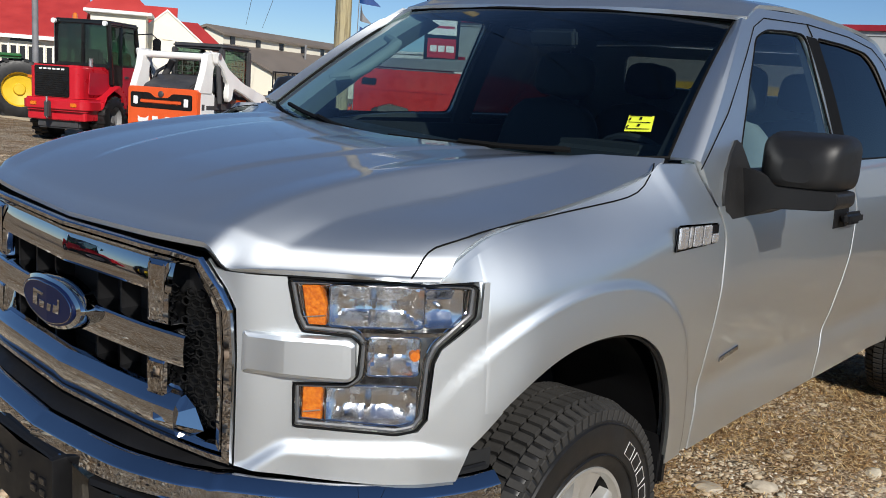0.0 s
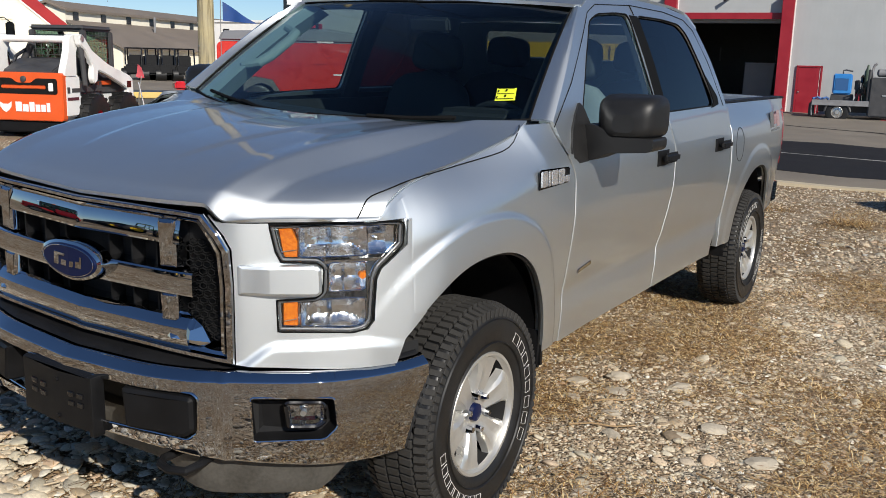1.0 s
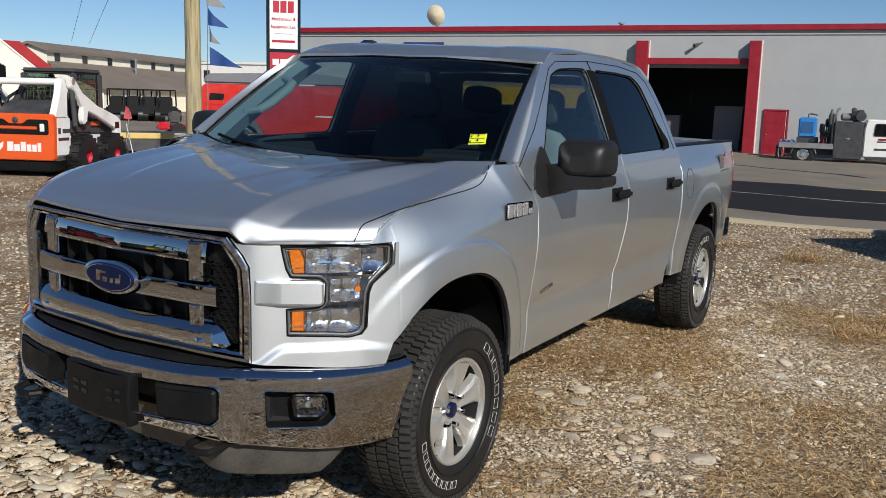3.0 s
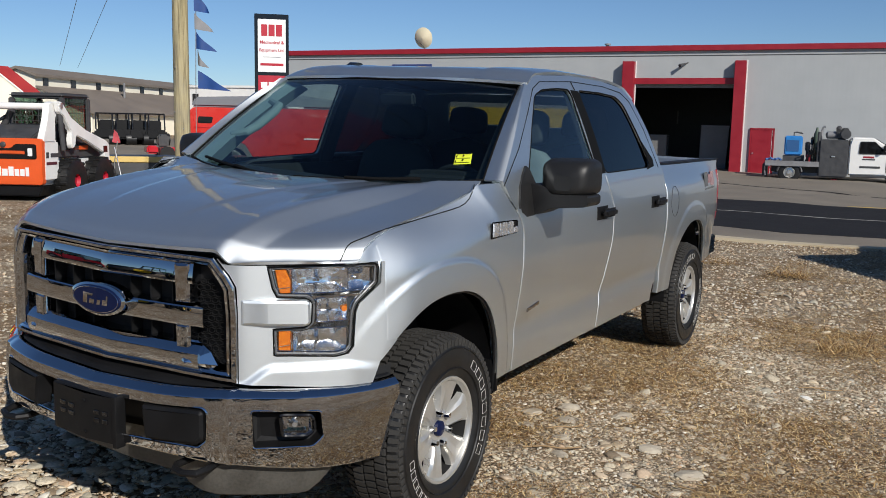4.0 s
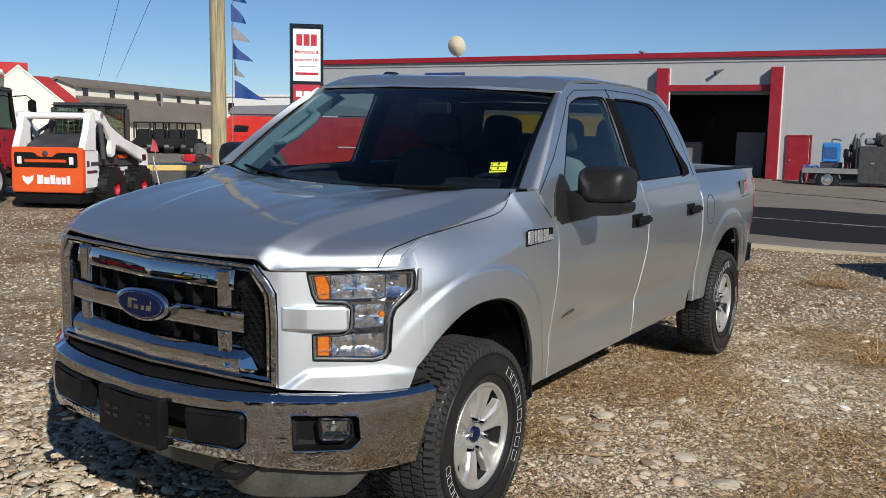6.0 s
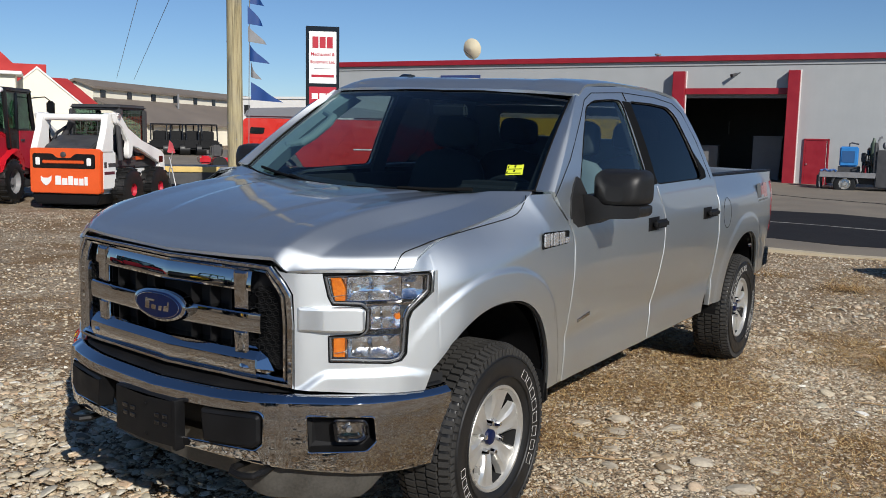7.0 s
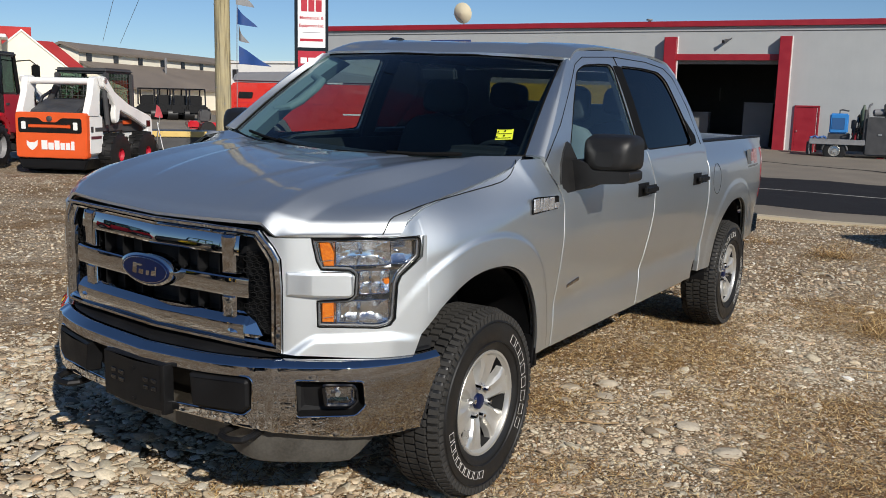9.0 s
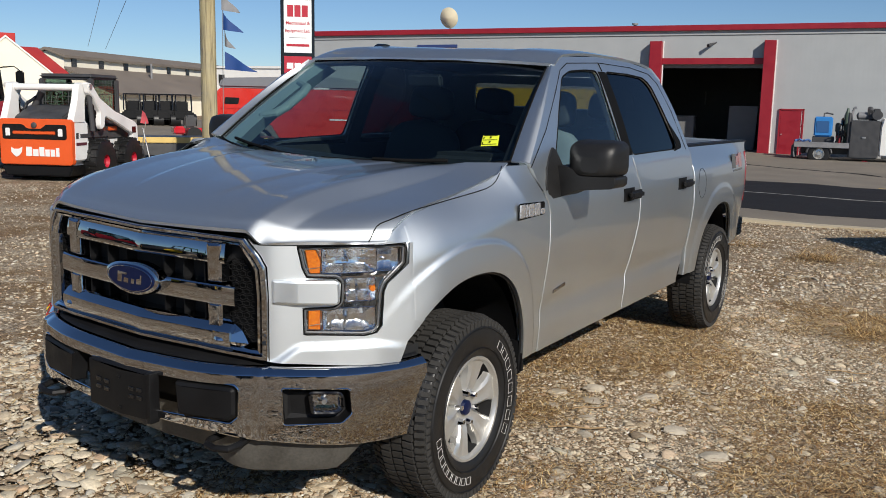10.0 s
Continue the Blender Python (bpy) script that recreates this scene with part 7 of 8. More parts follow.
for x in (-0.515, 0.505):
    part("hood_side_panel", prism(round_loop([(0.20, 0.86), (0.92, 0.86), (0.88, 1.24), (0.24, 1.26)], 0.05, 3), "x", x - 0.004, x + 0.012, 0.004), SIGNR, load)
weight_plan = round_loop([(-0.62, 0.06), (-0.52, -0.07), (0.52, -0.07), (0.62, 0.06), (0.64, 0.85), (-0.64, 0.85)], 0.06, 4)
part("rear_weight", prism(weight_plan, "z", 0.56, 0.78, 0.04, 3), LRED, load, "red cast counterweight")
part("weight_skirt", prism(round_loop([(-0.55, 0.03), (0.55, 0.03), (0.60, 0.80), (-0.60, 0.80)], 0.06, 3), "z", 0.40, 0.57, 0.03, 3), LRED, load)
part("belly", box(-0.40, 0.40, 0.10, 2.4, 0.25, 0.45, 0.03), DKGREY, load)
for x in (-0.36, 0.38):
    part("tail_lamp", box(x - 0.06, x + 0.06, -0.085, -0.065, 0.64, 0.71, 0.01), AMBER, load)
part("side_marker", box(-0.50, -0.42, -0.012, 0.0, 1.10, 1.15, 0.005), AMBER, load)
part("hitch", box(-0.11, -0.03, -0.17, -0.06, 0.45, 0.73, 0.015), DKGREY, load)
part("hitch_pin", rod((-0.07, -0.14, 0.44), (-0.07, -0.14, 0.80), 0.018, 8), SATIN, load)
part("exhaust", rod((0.42, 0.45, 1.35), (0.42, 0.45, 1.50), 0.035, 10), SATIN, load)
for x in (-0.57, 0.57):
    guard = [(0.42, 0.74), (0.42, 0.60), (0.56, 0.82), (0.80, 0.93), (1.06, 0.84), (1.22, 0.60), (1.30, 0.60), (1.30, 0.86), (1.05, 1.05)]
    part("rear_mudguard", prism(guard, "x", x - 0.11, x + 0.11, 0.02), LRED, load)
    lug_tyre(load, x * 1.0, 0.80, 0.43, 0.42, 0.30, MIDGREY, x)
    lug_tyre(load, x * 1.0, 2.45, 0.43, 0.42, 0.30, MIDGREY, x)
lcab = part("cab", prism(round_loop([(-0.54, 0.86), (0.54, 0.86), (0.56, 2.02), (-0.56, 2.02)], 0.08, 4), "z", 2.10, 2.20, 0.03, 3), GLOSSB, load, "black cab roof")
part("cab_sill", prism(round_loop([(-0.53, 0.90), (0.53, 0.90), (0.55, 2.0), (-0.55, 2.0)], 0.06, 3), "z", 1.34, 1.42, 0.02), GLOSSB, lcab)
for x in (-0.50, 0.50):
    for y, y2, r in ((0.92, 0.98, 0.045), (1.38, 1.34, 0.035), (1.96, 2.14, 0.045)):
        part("cab_post", rod((x, y, 2.13), (x * 1.06, y2, 1.05), r, 8), GLOSSB, lcab)
    part("cab_glass", prism([(0.95, 1.40), (0.95, 2.10), (1.94, 2.10), (2.05, 1.40)], "x", x - 0.006, x + 0.006), CABG, lcab)
    part("cab_door", prism(round_loop([(1.36, 0.70), (1.36, 1.38), (2.08, 1.38), (2.12, 1.02), (1.75, 0.62)], 0.05, 3), "x", x * 1.06 - 0.03, x * 1.06 + 0.03, 0.015), SIGNR, lcab, "dark red cab door")
    part("cab_side", prism(round_loop([(0.98, 0.78), (0.98, 1.38), (1.34, 1.38), (1.34, 0.72)], 0.03, 2), "x", x * 1.06 - 0.03, x * 1.06 + 0.03, 0.012), GLOSSB, lcab)
    part("door_handle", box(x * 1.14 - 0.015, x * 1.14 + 0.015, 1.42, 1.55, 1.18, 1.22, 0.006), DKGREY, lcab)
    part("mirror_arm", tube([(x, 1.98, 2.02), (x * 1.55, 2.08, 2.06), (x * 1.75, 2.10, 1.98)], 0.012, 6), GLOSSB, lcab)
    part("mirror", box(x * 1.75 - 0.085, x * 1.75 + 0.085, 2.07, 2.13, 1.66, 1.98, 0.03, 3), GLOSSB, lcab)
    part("front_mudguard", prism([(2.0, 0.86), (2.2, 0.98), (2.7, 0.98), (2.9, 0.86), (2.9, 0.82), (2.7, 0.92), (2.2, 0.92), (2.0, 0.82)], "x", x * 1.14 - 0.15, x * 1.14 + 0.15, 0.01), LRED, load)
    part("roof_lamp", rod((x * 0.98, 0.84, 2.14), (x * 0.98, 0.78, 2.14), 0.045, 12), WHITEP, lcab)
part("rear_post", rod((0.02, 0.90, 2.12), (0.02, 0.92, 1.40), 0.035, 8), GLOSSB, lcab)
for x0, x1 in ((-0.47, -0.02), (0.06, 0.47)):
    part("rear_pane", box(x0, x1, 0.91, 0.92, 1.42, 2.10), CABG, lcab)
part("front_pane", box(-0.47, 0.47, 2.02, 2.03, 1.30, 2.10), CABG, lcab)
part("seat", box(-0.22, 0.22, 1.15, 1.30, 1.0, 1.68, 0.05), DKGREY, lcab)
part("seat_base", box(-0.22, 0.22, 1.15, 1.60, 0.95, 1.10, 0.05), DKGREY, lcab)
part("steering_column", tube([(0.0, 1.95, 1.10), (0.0, 1.80, 1.45), (0.0, 1.70, 1.52)], 0.03, 8), DKGREY, lcab)
part("beacon", lathe([(0.0, 0.0), (0.0, 0.05), (0.09, 0.045), (0.12, 0.02), (0.12, 0.0)], 14), AMBER, lcab).matrix_basis = pose(-0.30, 1.2, 2.20, 0, -90, 0)
part("front_frame", box(-0.42, 0.42, 1.3, 2.9, 0.45, 0.95, 0.06, 3), LRED, load)
part("front_arm", prism([(2.1, 0.9), (2.4, 1.15), (3.3, 0.55), (3.25, 0.35), (2.9, 0.5)], "x", -0.16, 0.16, 0.02), LRED, load)

# ---- green tractor ----
GREENP = varied("tractor_green", (0.018, 0.11, 0.025), 0.4, 4, 0.15, 60, coat=0.3)
YELL = varied("tractor_yellow", (0.68, 0.45, 0.02), 0.4, 4, 0.1, 60, coat=0.3)
trac = thing("tractor", "green farm tractor with yellow wheel rims", "tractor", at=(-20.70, 8.02, 0.17), turn=158)
part("hood", box(-0.38, 0.38, 1.9, 3.6, 0.95, 1.55, 0.1, 3), GREENP, trac, "green hood")
part("cab", box(-0.6, 0.6, 0.7, 2.0, 2.35, 2.5, 0.06, 3), GREENP, trac)
for x in (-0.55, 0.55):
    part("post", rod((x, 0.8, 2.38), (x, 0.7, 1.2), 0.05, 8), GLOSSB, trac)
    part("post", rod((x, 1.9, 2.38), (x, 2.0, 1.2), 0.05, 8), GLOSSB, trac)
    part("mudguard", box(x * 1.7 - 0.25, x * 1.7 + 0.25, -0.1, 0.9, 1.46, 1.58, 0.06, 3), GREENP, trac)
    lug_tyre(trac, x * 1.55, 0.0, 0.74, 0.74, 0.42, YELL, x, 20)
    lug_tyre(trac, x * 1.35, 3.2, 0.5, 0.5, 0.3, YELL, x)
part("frame", box(-0.35, 0.35, -0.4, 3.6, 0.5, 1.2, 0.05), DKGREY, trac)

# ---- low trailer, grey-capped red pickup, far machines ----
TANY = varied("tan_yellow_paint", (0.62, 0.44, 0.14), 0.5, 4, 0.1, 60)
trail = thing("flat_trailer", "low trailer with a yellow painted side beam", "trailer", at=(-12.9, 9.35, 0.2), turn=48)
part("beam", box(0, 3.2, -0.05, 0.05, 0.56, 0.68, 0.01), TANY, trail, "yellow side beam")
part("deck", box(0, 3.2, 0.05, 1.6, 0.50, 0.66, 0.01), DKGREY, trail)
part("skirt", box(0.1, 3.1, -0.02, 0.02, 0.30, 0.56), DKGREY, trail)
for x in (1.2, 2.0):
    part("wheel", moved(lathe([(-0.1, 0.0), (-0.1, 0.30), (-0.07, 0.34), (0.07, 0.34), (0.1, 0.30), (0.1, 0.0)], 24), pose(x, 0.2, 0.34, 0, 0, 90)), RUBBER, trail)
RRED = varied("pickup_red", (0.55, 0.022, 0.012), 0.32, 4, 0.06, 60, coat=0.6)
CAPG = varied("cap_grey", (0.16, 0.165, 0.18), 0.6, 4, 0.12, 60)
rp = thing("capped_pickup", "red pickup truck with a grey bed cap", "truck", at=(-13.75, 12.82, 0.2), turn=40.5)
part("body", prism(round_loop([(0.0, 0.55), (0.0, 1.70), (0.08, 1.78), (3.6, 1.78), (5.6, 1.30), (5.7, 0.55), (4.9, 0.5), (4.6, 0.9), (4.2, 0.95), (3.9, 0.5), (1.55, 0.5), (1.3, 0.90), (0.85, 0.98), (0.45, 0.85), (0.35, 0.5)], 0.05, 3), "y", 0.0, 1.9, 0.05, 3), RRED, rp, "red body side")
part("cap", prism([(0.02, 1.79), (0.12, 2.03), (2.6, 2.12), (3.5, 2.02), (3.75, 1.79)], "y", 0.08, 1.82, 0.05, 3), CAPG, rp, "grey fabric bed cap")
part("cap_patch", prism([(1.75, 1.96), (2.15, 2.06), (2.75, 2.06), (2.6, 1.96)], "y", 0.085, 0.11), MIDGREY, rp)
part("fuel_flap", prism(round_loop([(0.18, 1.40), (0.52, 1.40), (0.55, 1.55), (0.2, 1.56)], 0.03, 2), "y", -0.02, 0.0, 0.005), GLOSSB, rp)
part("door_mark", box(2.75, 3.35, -0.015, -0.002, 1.03, 1.06), WHITEP, rp)
part("body_line", box(0.1, 5.4, -0.012, -0.002, 1.29, 1.305), LRED, rp)
part("white_carton", box(2.35, 2.75, 0.1, 0.5, 1.79, 1.99, 0.01), WHITE, rp)
for x in (0.92, 4.4):
    for y in (0.16, 1.74):
        wh = part("wheel", moved(lathe([(-0.12, 0.0), (-0.12, 0.33), (-0.09, 0.385), (0.09, 0.385), (0.12, 0.33), (0.12, 0.0)], 28), pose(x, y, 0.385, 0, 0, 90)), RUBBER, rp)
        part("rim", moved(lathe([(-0.125, 0.0), (-0.125, 0.2), (-0.11, 0.22)], 20), pose(x, y, 0.385, 0, 0, 90)), MIDGREY, wh)
mower = thing("ride_on_mower", "small red ride-on mower with a yellow hood", "mower", at=(-19.5, 17.4, 0.34), turn=58)
part("hood", box(0.4, 1.3, -0.3, 0.3, 0.25, 0.62, 0.08, 3), ORANGE, mower)
part("body", box(-0.3, 0.5, -0.4, 0.4, 0.2, 0.45, 0.05), LRED, mower)
part("seat", box(-0.3, 0.0, -0.22, 0.22, 0.45, 0.85, 0.05), DKGREY, mower)
part("bagger", box(-0.7, -0.35, -0.3, 0.3, 0.25, 0.5, 0.05), LRED, mower)
for x, y, r in ((-0.1, -0.42, 0.24), (-0.1, 0.42, 0.24), (1.05, -0.38, 0.17), (1.05, 0.38, 0.17)):
    part("wheel", moved(lathe([(-0.08, 0), (-0.08, r), (0.08, r), (0.08, 0)], 20), pose(x, y, r, 0, 0, 90)), RUBBER, mower)
quad = thing("utility_vehicle", "black utility vehicle with tube frame", "utility vehicle", "utility vehicles parked in a row", at=(-32.9, 26.0, 0.42), turn=46)
part("body", box(-0.5, 0.5, -0.9, 0.9, 0.3, 0.75, 0.08), BLACKP, quad)
part("seat", box(-0.35, 0.35, -0.35, -0.15, 0.7, 1.2, 0.05), BLACKP, quad)
part("hood", prism([(0.35, 0.7), (0.45, 0.95), (0.9, 0.82), (0.92, 0.7)], "x", -0.42, 0.42, 0.03), BLACKP, quad)
cage = tube([(-0.45, -0.6, 0.75), (-0.45, -0.5, 1.5), (-0.45, 0.5, 1.5), (-0.45, 0.7, 0.75)], 0.035, 6)
for pts in ([(0.45, -0.6, 0.75), (0.45, -0.5, 1.5), (0.45, 0.5, 1.5), (0.45, 0.7, 0.75)], [(-0.45, -0.5, 1.5), (0.45, -0.5, 1.5)], [(-0.45, 0.5, 1.5), (0.45, 0.5, 1.5)]):
    tube(pts, 0.035, 6, cage)
part("roll_cage", cage, GLOSSB, quad)
for x in (-0.5, 0.5):
    for y in (-0.65, 0.65):
        part("wheel", moved(lathe([(-0.12, 0), (-0.12, 0.3), (0.12, 0.3), (0.12, 0)], 18), pose(x, y, 0.3)), RUBBER, quad)
for k in range(1, 4):
    copy_thing(quad, pose(-32.9 + 0.47 * k, 26.0 + 0.50 * k, 0.42, 0, 0, 46 + 5 * k))
marker = thing("marker_flag", "small red flag on a wire stand", "flag", at=(-11.95, 9.0, 0.2), turn=20)
part("stand", tube([(0, 0, 0), (0.05, 0, 0.65), (0.12, 0, 1.02)], 0.010, 6), SATIN, marker)
part("stand_leg", tube([(0.25, 0, 0), (0.05, 0, 0.9)], 0.012, 6), SATIN, marker)
part("cloth", sheet([[(0.0, 0, 1.00), (0.02, 0.02, 1.11), (0.05, 0, 1.24)], [(0.09, 0.03, 0.98), (0.09, 0.02, 1.09), (0.08, 0, 1.22)], [(0.18, 0, 0.99), (0.17, 0, 1.04), (0.12, 0, 1.18)]], 0.004), varied("faded_pink", (0.62, 0.10, 0.12), 0.7, 12, 0.2, 80), marker)

# ---- far buildings ----
CREAM = varied("cream_stucco", (0.80, 0.75, 0.61), 0.8, 0.5, 0.06, 30)
ROOFR = varied("red_roof", (0.42, 0.035, 0.03), 0.6, 1, 0.15, 30)
ROOFG = varied("grey_shingle", (0.175, 0.145, 0.118), 0.85, 0.8, 0.2, 25, 0.4, 0.02)
WINB = material("window_dark", (0.02, 0.02, 0.022), 0.25)


def house(name, label, at, turn, w, d, h, ridge, wall, roof, over=0.4, along="x"):
    """A gabled building: its front edge runs along local x."""
    b = thing(name, label, "building", at=at, turn=turn)
    if along == "x":
        part("wall", prism([(0, -1), (d, -1), (d, h), (d / 2, ridge), (0, h)], "x", 0, w), wall, b, smooth=False)
        k = (ridge - h) / (d / 2)
        for ya, yb, za, zb in ((-over, d / 2, h - k * over, ridge), (d + over, d / 2, h - k * over, ridge)):
            part("roof", prism([(ya, za + 0.03), (yb, zb + 0.03), (yb, zb + 0.2), (ya, za + 0.2)], "x", -over, w + over), roof, b, smooth=False)
    else:
        part("wall", prism([(0, -1), (w, -1), (w, h), (w / 2, ridge), (0, h)], "y", 0, d), wall, b, smooth=False)
        k = (ridge - h) / (w / 2)
        for xa, xb in ((-over, w / 2), (w + over, w / 2)):
            part("roof", prism([(xa, h - k * over + 0.03), (xb, ridge + 0.03), (xb, ridge + 0.2), (xa, h - k * over + 0.2)], "y", -over, d), roof, b, smooth=False)
    return b


gable = thing("gabled_hall", "cream stucco hall with a tall gable and red roofs", "building", at=(-37.73, 22.63, 0.4), turn=56.2)
part("gable_wall", prism([(-4.6, -1), (4.6, -1), (4.6, 0.15), (0, 4.10), (-4.6, 0.15)], "y", 0, 1.2), CREAM, gable, smooth=False)
for s in (1, -1):
    part("gable_edge", prism([(s * 4.65, 0.08), (s * 4.65, 0.16), (0, 4.16), (0, 4.06)], "y", -0.06, 0.0), WHITE, gable, smooth=False)
part("vent", box(-0.25, 0.25, -0.05, 0.0, 2.7, 3.4, 0.01), CREAM, gable)
part("wall_lamp", box(3.35, 3.6, -0.2, 0.0, 0.85, 1.1, 0.02), DKGREY, gable)
part("link_roof", prism([(2.0, 2.2), (4.6, 4.38), (4.6, 4.55), (2.0, 2.36)], "x", -2.3, 0.35), ROOFR, gable, "red roof behind the gable", smooth=False)
part("link_wall", prism([(2.3, -1), (4.5, -1), (4.5, 4.3), (2.3, 2.4)], "x", -2.2, 0.2), CREAM, gable, smooth=False)
wing = thing("hall_wing", "low wing of the hall with a red sheet roof", "building", at=(-39.47, 27.19, 0.4), turn=85)
part("wall", prism([(0.25, -1), (5.8, -1), (5.8, 2.4), (3.0, 3.75), (0.25, 2.5)], "x", -5.0, -0.2), CREAM, wing, smooth=False)
part("roof", prism([(0, 2.46), (3.0, 3.84), (3.0, 3.96), (0, 2.58)], "x", -5.2, 0.0), ROOFR, wing, "red sheet roof", smooth=False)
part("roof", prism([(6.0, 2.46), (3.0, 3.84), (3.0, 3.96), (6.0, 2.58)], "x", -5.2, 0.0), ROOFR, wing, smooth=False)
tower = thing("market_tower", "cream tower with a red hipped roof", "building", at=(-39.28, 16.6, 0.4), turn=56.6)
part("wall", box(2.6, 5.0, 0, 2.4, -1, 3.62), CREAM, tower)
part("eave", box(2.32, 5.28, -0.28, 2.68, 3.62, 3.78, 0.02), WHITE, tower)
hip = bmesh.new()
bmesh.ops.create_cone(hip, cap_ends=True, segments=4, radius1=2.08, radius2=0.02, depth=1.5)
part("roof", moved(hip, pose(3.8, 1.2, 4.53, 0, 0, 45)), ROOFR, tower, "red hipped roof", smooth=False)
arch = part("arch_window", prism([(3.9 + 0.62 * math.cos(a), 2.55 + 0.62 * math.sin(a)) for a in [math.pi * i / 12 for i in range(13)]], "y", -0.05, 0.0), WINB, tower, "arched window with white bars")
for x in (3.6, 3.9, 4.2):
    part("glazing_bar", box(x - 0.025, x + 0.025, -0.07, -0.05, 2.55, 3.05), WHITE, arch)
part("window_sill", box(3.2, 4.6, -0.08, 0.0, 2.48, 2.55), WHITE, arch)
hall = house("market_hall", "cream market hall with a red roof and arcade", (-58.5, 15.0, 0.4), 58, 12, 9, 2.9, 5.3, CREAM, ROOFR, 0.5)
for k in range(15):
    u = 3.90 + 0.50 * k
    pane = part("arcade_window", box(u, u + 0.30, -0.05, 0.0, 1.15, 2.12), WINB, hall)
    part("window_post", box(u - 0.14, u - 0.06, -0.10, -0.002, 0.4, 2.25), WHITE, pane)
for u in (5.4, 9.05):
    arched = part("arch_window", prism([(u + 0.66 * math.cos(a), 2.40 + 0.50 * math.sin(a)) for a in [math.pi * i / 14 for i in range(15)]], "y", -0.10, -0.052), WINB, hall)
    part("arch_trim", tube([(u + 0.74 * math.cos(a), -0.08, 2.36 + 0.58 * math.sin(a)) for a in [math.pi * i / 14 for i in range(15)]], 0.05, 6), WHITE, arched)
part("eave_board", box(-0.4, 12.4, -0.52, -0.44, 2.55, 2.78), WHITE, hall)

long = house("long_barn", "long cream building with a grey shingle roof and clerestory", (-49.4, 34.0, 0.3), 111, 46, 2.4, 4.0, 4.42, CREAM, ROOFG, 0.25)
for k in range(-1, 12):
    part("window", box(4.0 + 3.2 * k, 4.55 + 3.2 * k, -0.06, 0.0, 3.42, 3.92), WINB, long)
part("lower_roof", prism([(-4.0, 1.62), (0.0, 3.28), (0.0, 3.40), (-4.0, 1.74)], "x", 0.0, 46), ROOFG, long, "grey shingle lean-to roof", smooth=False)
part("lower_wall", box(0.3, 46, -3.7, -3.5, -1, 1.72), CREAM, long)
part("lower_end", prism([(-3.6, -1), (0, -1), (0, 3.25), (-3.6, 1.7)], "x", 0.25, 0.4), CREAM, long)
part("billboard", box(16.5, 22.0, -3.78, -3.7, 0.45, 1.35), varied("pale_green_board", (0.45, 0.55, 0.48), 0.6, 2, 0.2, 8), long)
for k in range(2):
    part("roof_pipe", rod((9 + 9 * k, -1.2, 2.9), (9 + 9 * k, -1.2, 4.0), 0.08, 8), MIDGREY, long)
far = house("white_warehouse", "plain white warehouse far off", (-50.5, 47.5, 0.0), 12, 40, 12, 4.15, 4.3, WHITE, WHITE, 0.1)
part("window", box(1.0, 1.5, -0.06, 0.0, 3.0, 3.7), WINB, far)
for a, b in (((-45.3, 32.8, 4.8), (-23.0, 17.2, 6.5)), ((-44.7, 33.6, 4.7), (-22.2, 18.0, 6.6))):
    d = (Vector(b) - Vector(a))
    wire = tagged(link("power_line", tube([Vector(a) + d * t for t in (0, 0.5, 1, 1.6, 2.4)], 0.011, 5), DKGREY), "thin black overhead power line", "cable")
lamp_pole = thing("light_pole", "slim pale light pole in the lot", "pole", at=(-25.2, 10.5, 0.2))
part("shaft", rod((0, 0, 0), (0, 0, 7), 0.09, 12), MIDGREY, lamp_pole)

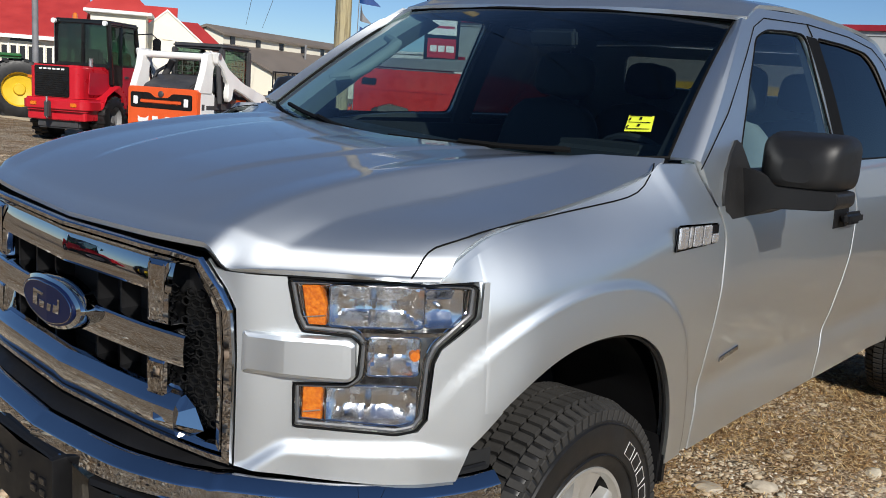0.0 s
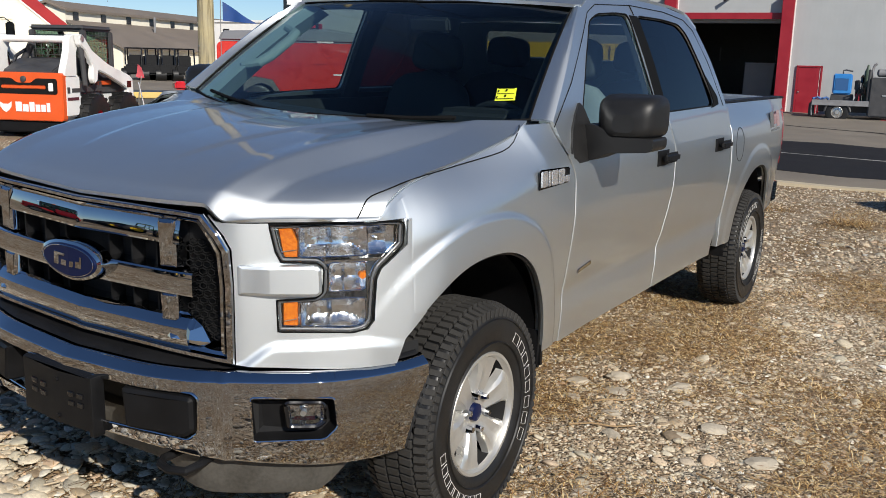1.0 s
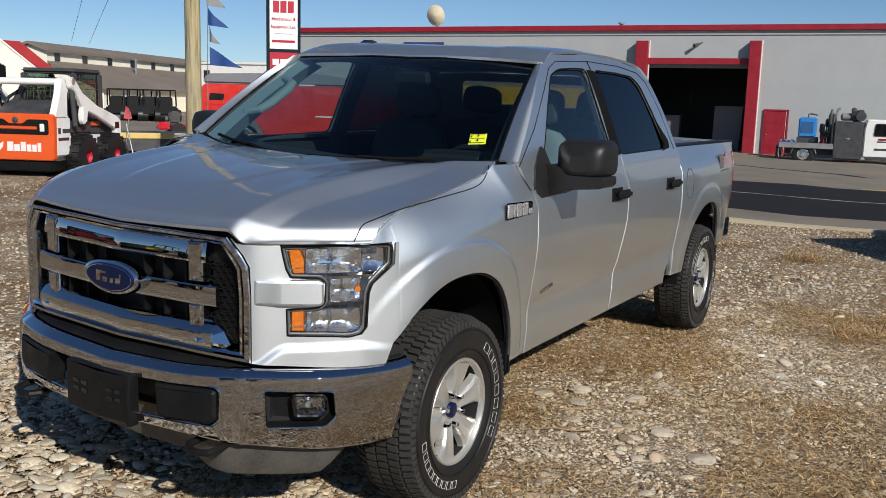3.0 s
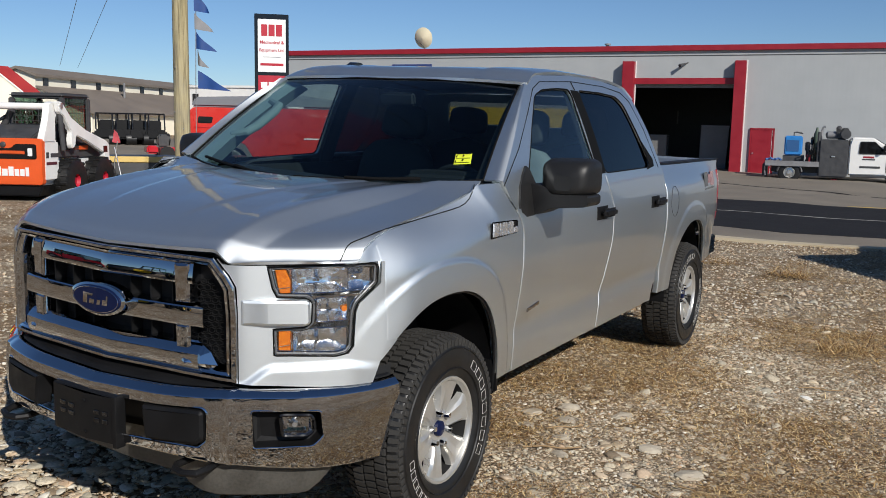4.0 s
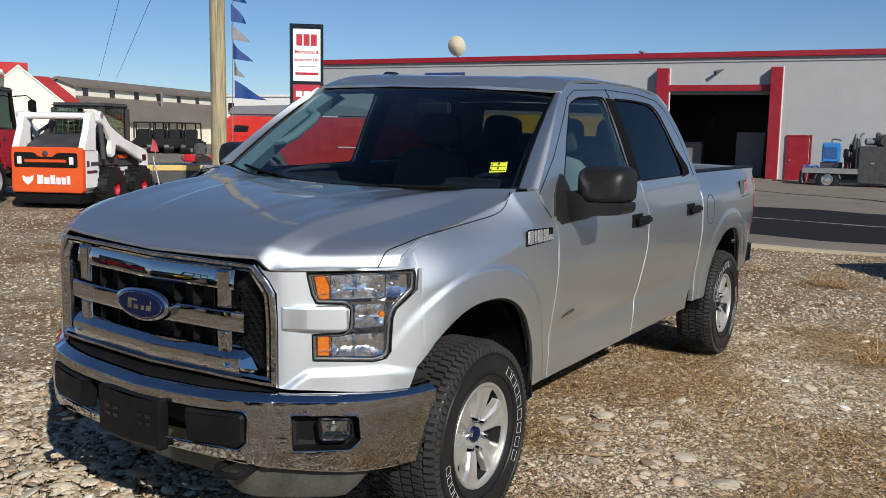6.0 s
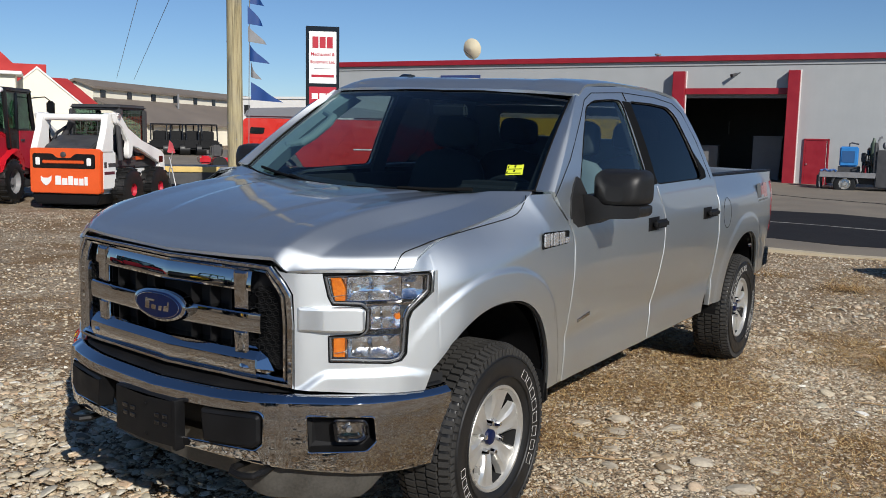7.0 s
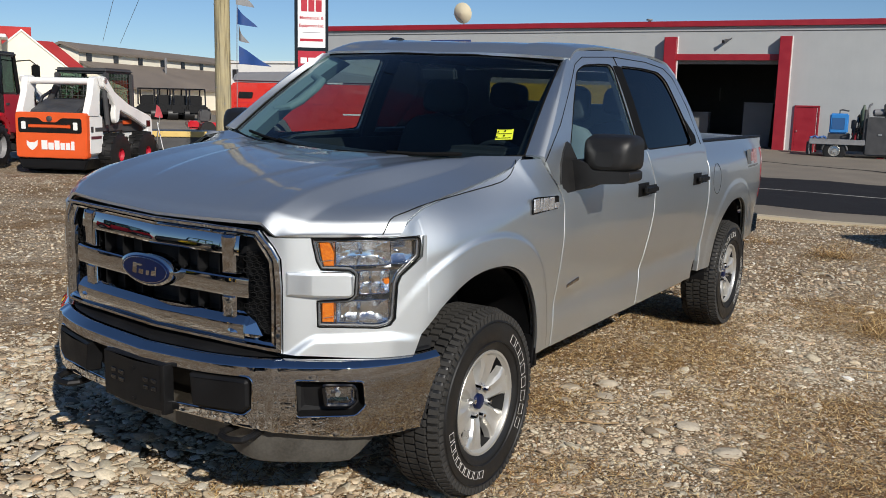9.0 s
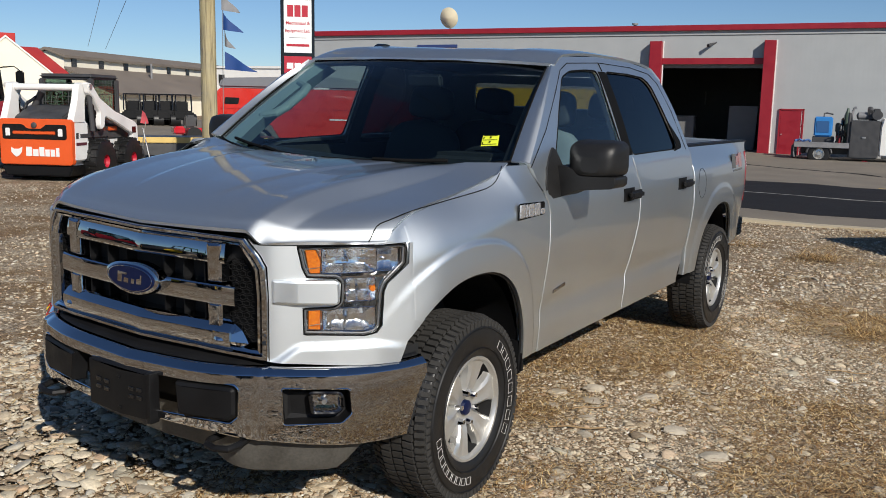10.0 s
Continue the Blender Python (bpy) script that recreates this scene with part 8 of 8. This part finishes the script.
# ---- things half seen: through the cab, in the chrome, and by their shadow ----
ytr = thing("dump_trailer", "yellow steel dump trailer standing in the lot", "trailer", at=(-7.1, 12.2, 0.1), turn=33)
part("bin", box(0, 3.6, 0, 1.6, 0.9, 1.93, 0.03), YELL, ytr, "yellow trailer bin")
for k in range(4):
    part("stake", box(0.3 + 1.0 * k, 0.4 + 1.0 * k, -0.06, 0.0, 0.9, 1.9), YELL, ytr)
part("frame", box(-0.8, 3.6, 0.5, 1.1, 0.55, 0.9), DKGREY, ytr)
for y in (0.1, 1.5):
    part("wheel", moved(lathe([(-0.1, 0.0), (-0.1, 0.35), (-0.07, 0.4), (0.07, 0.4), (0.1, 0.35), (0.1, 0.0)], 24), pose(2.0, y, 0.42, 0, 0, 90)), RUBBER, ytr)
CARP = varied("dark_car_paint", (0.012, 0.014, 0.022), 0.25, 5, 0.2, 80, coat=0.8)
car = thing("parked_car", "dark car parked on the gravel beyond the pickup", "car", at=(2.42, 8.50, 0), turn=39)
part("body", prism(round_loop([(0.02, 0.38), (0.0, 0.95), (0.08, 1.26), (1.2, 1.32), (1.9, 1.80), (4.0, 1.84), (4.6, 1.25), (4.75, 1.15), (4.78, 0.42), (4.3, 0.36), (4.1, 0.70), (3.6, 0.70), (3.4, 0.36), (1.4, 0.36), (1.2, 0.70), (0.7, 0.70), (0.5, 0.36)], 0.06, 3), "y", -1.85, 0.0, 0.08, 3), CARP, car, "dark car body")
part("bumper", box(-0.10, 0.1, -1.7, -0.1, 0.38, 0.62, 0.05, 3), BLACKP, car)
for y in (-0.012, -1.86):
    part("side_window", prism([(1.45, 1.27), (2.0, 1.70), (3.9, 1.74), (4.35, 1.27)], "y", y, y + 0.02), GLOSSB, car)
for x in (0.95, 3.85):
    for y in (-1.68, -0.12):
        part("wheel", moved(lathe([(-0.1, 0.0), (-0.1, 0.29), (-0.07, 0.325), (0.07, 0.325), (0.1, 0.29), (0.1, 0.0)], 24), pose(x, y, 0.325, 0, 0, 90)), RUBBER, car)
for ob, x, y, turn in ((load, -1.2, -10.5, 190), (trac, -5.2, -10.5, 170), (trac, 3.6, -12.5, 200), (load, 7.2, -12.0, 160), (trac, 10.4, -11.0, 150), (load, 13.0, -9.0, 120), (trac, -9.0, -10.5, 200), (load, -12.0, -6.8, 230)):
    copy_thing(ob, pose(x, y, ground_z(x, y), 0, 0, turn))
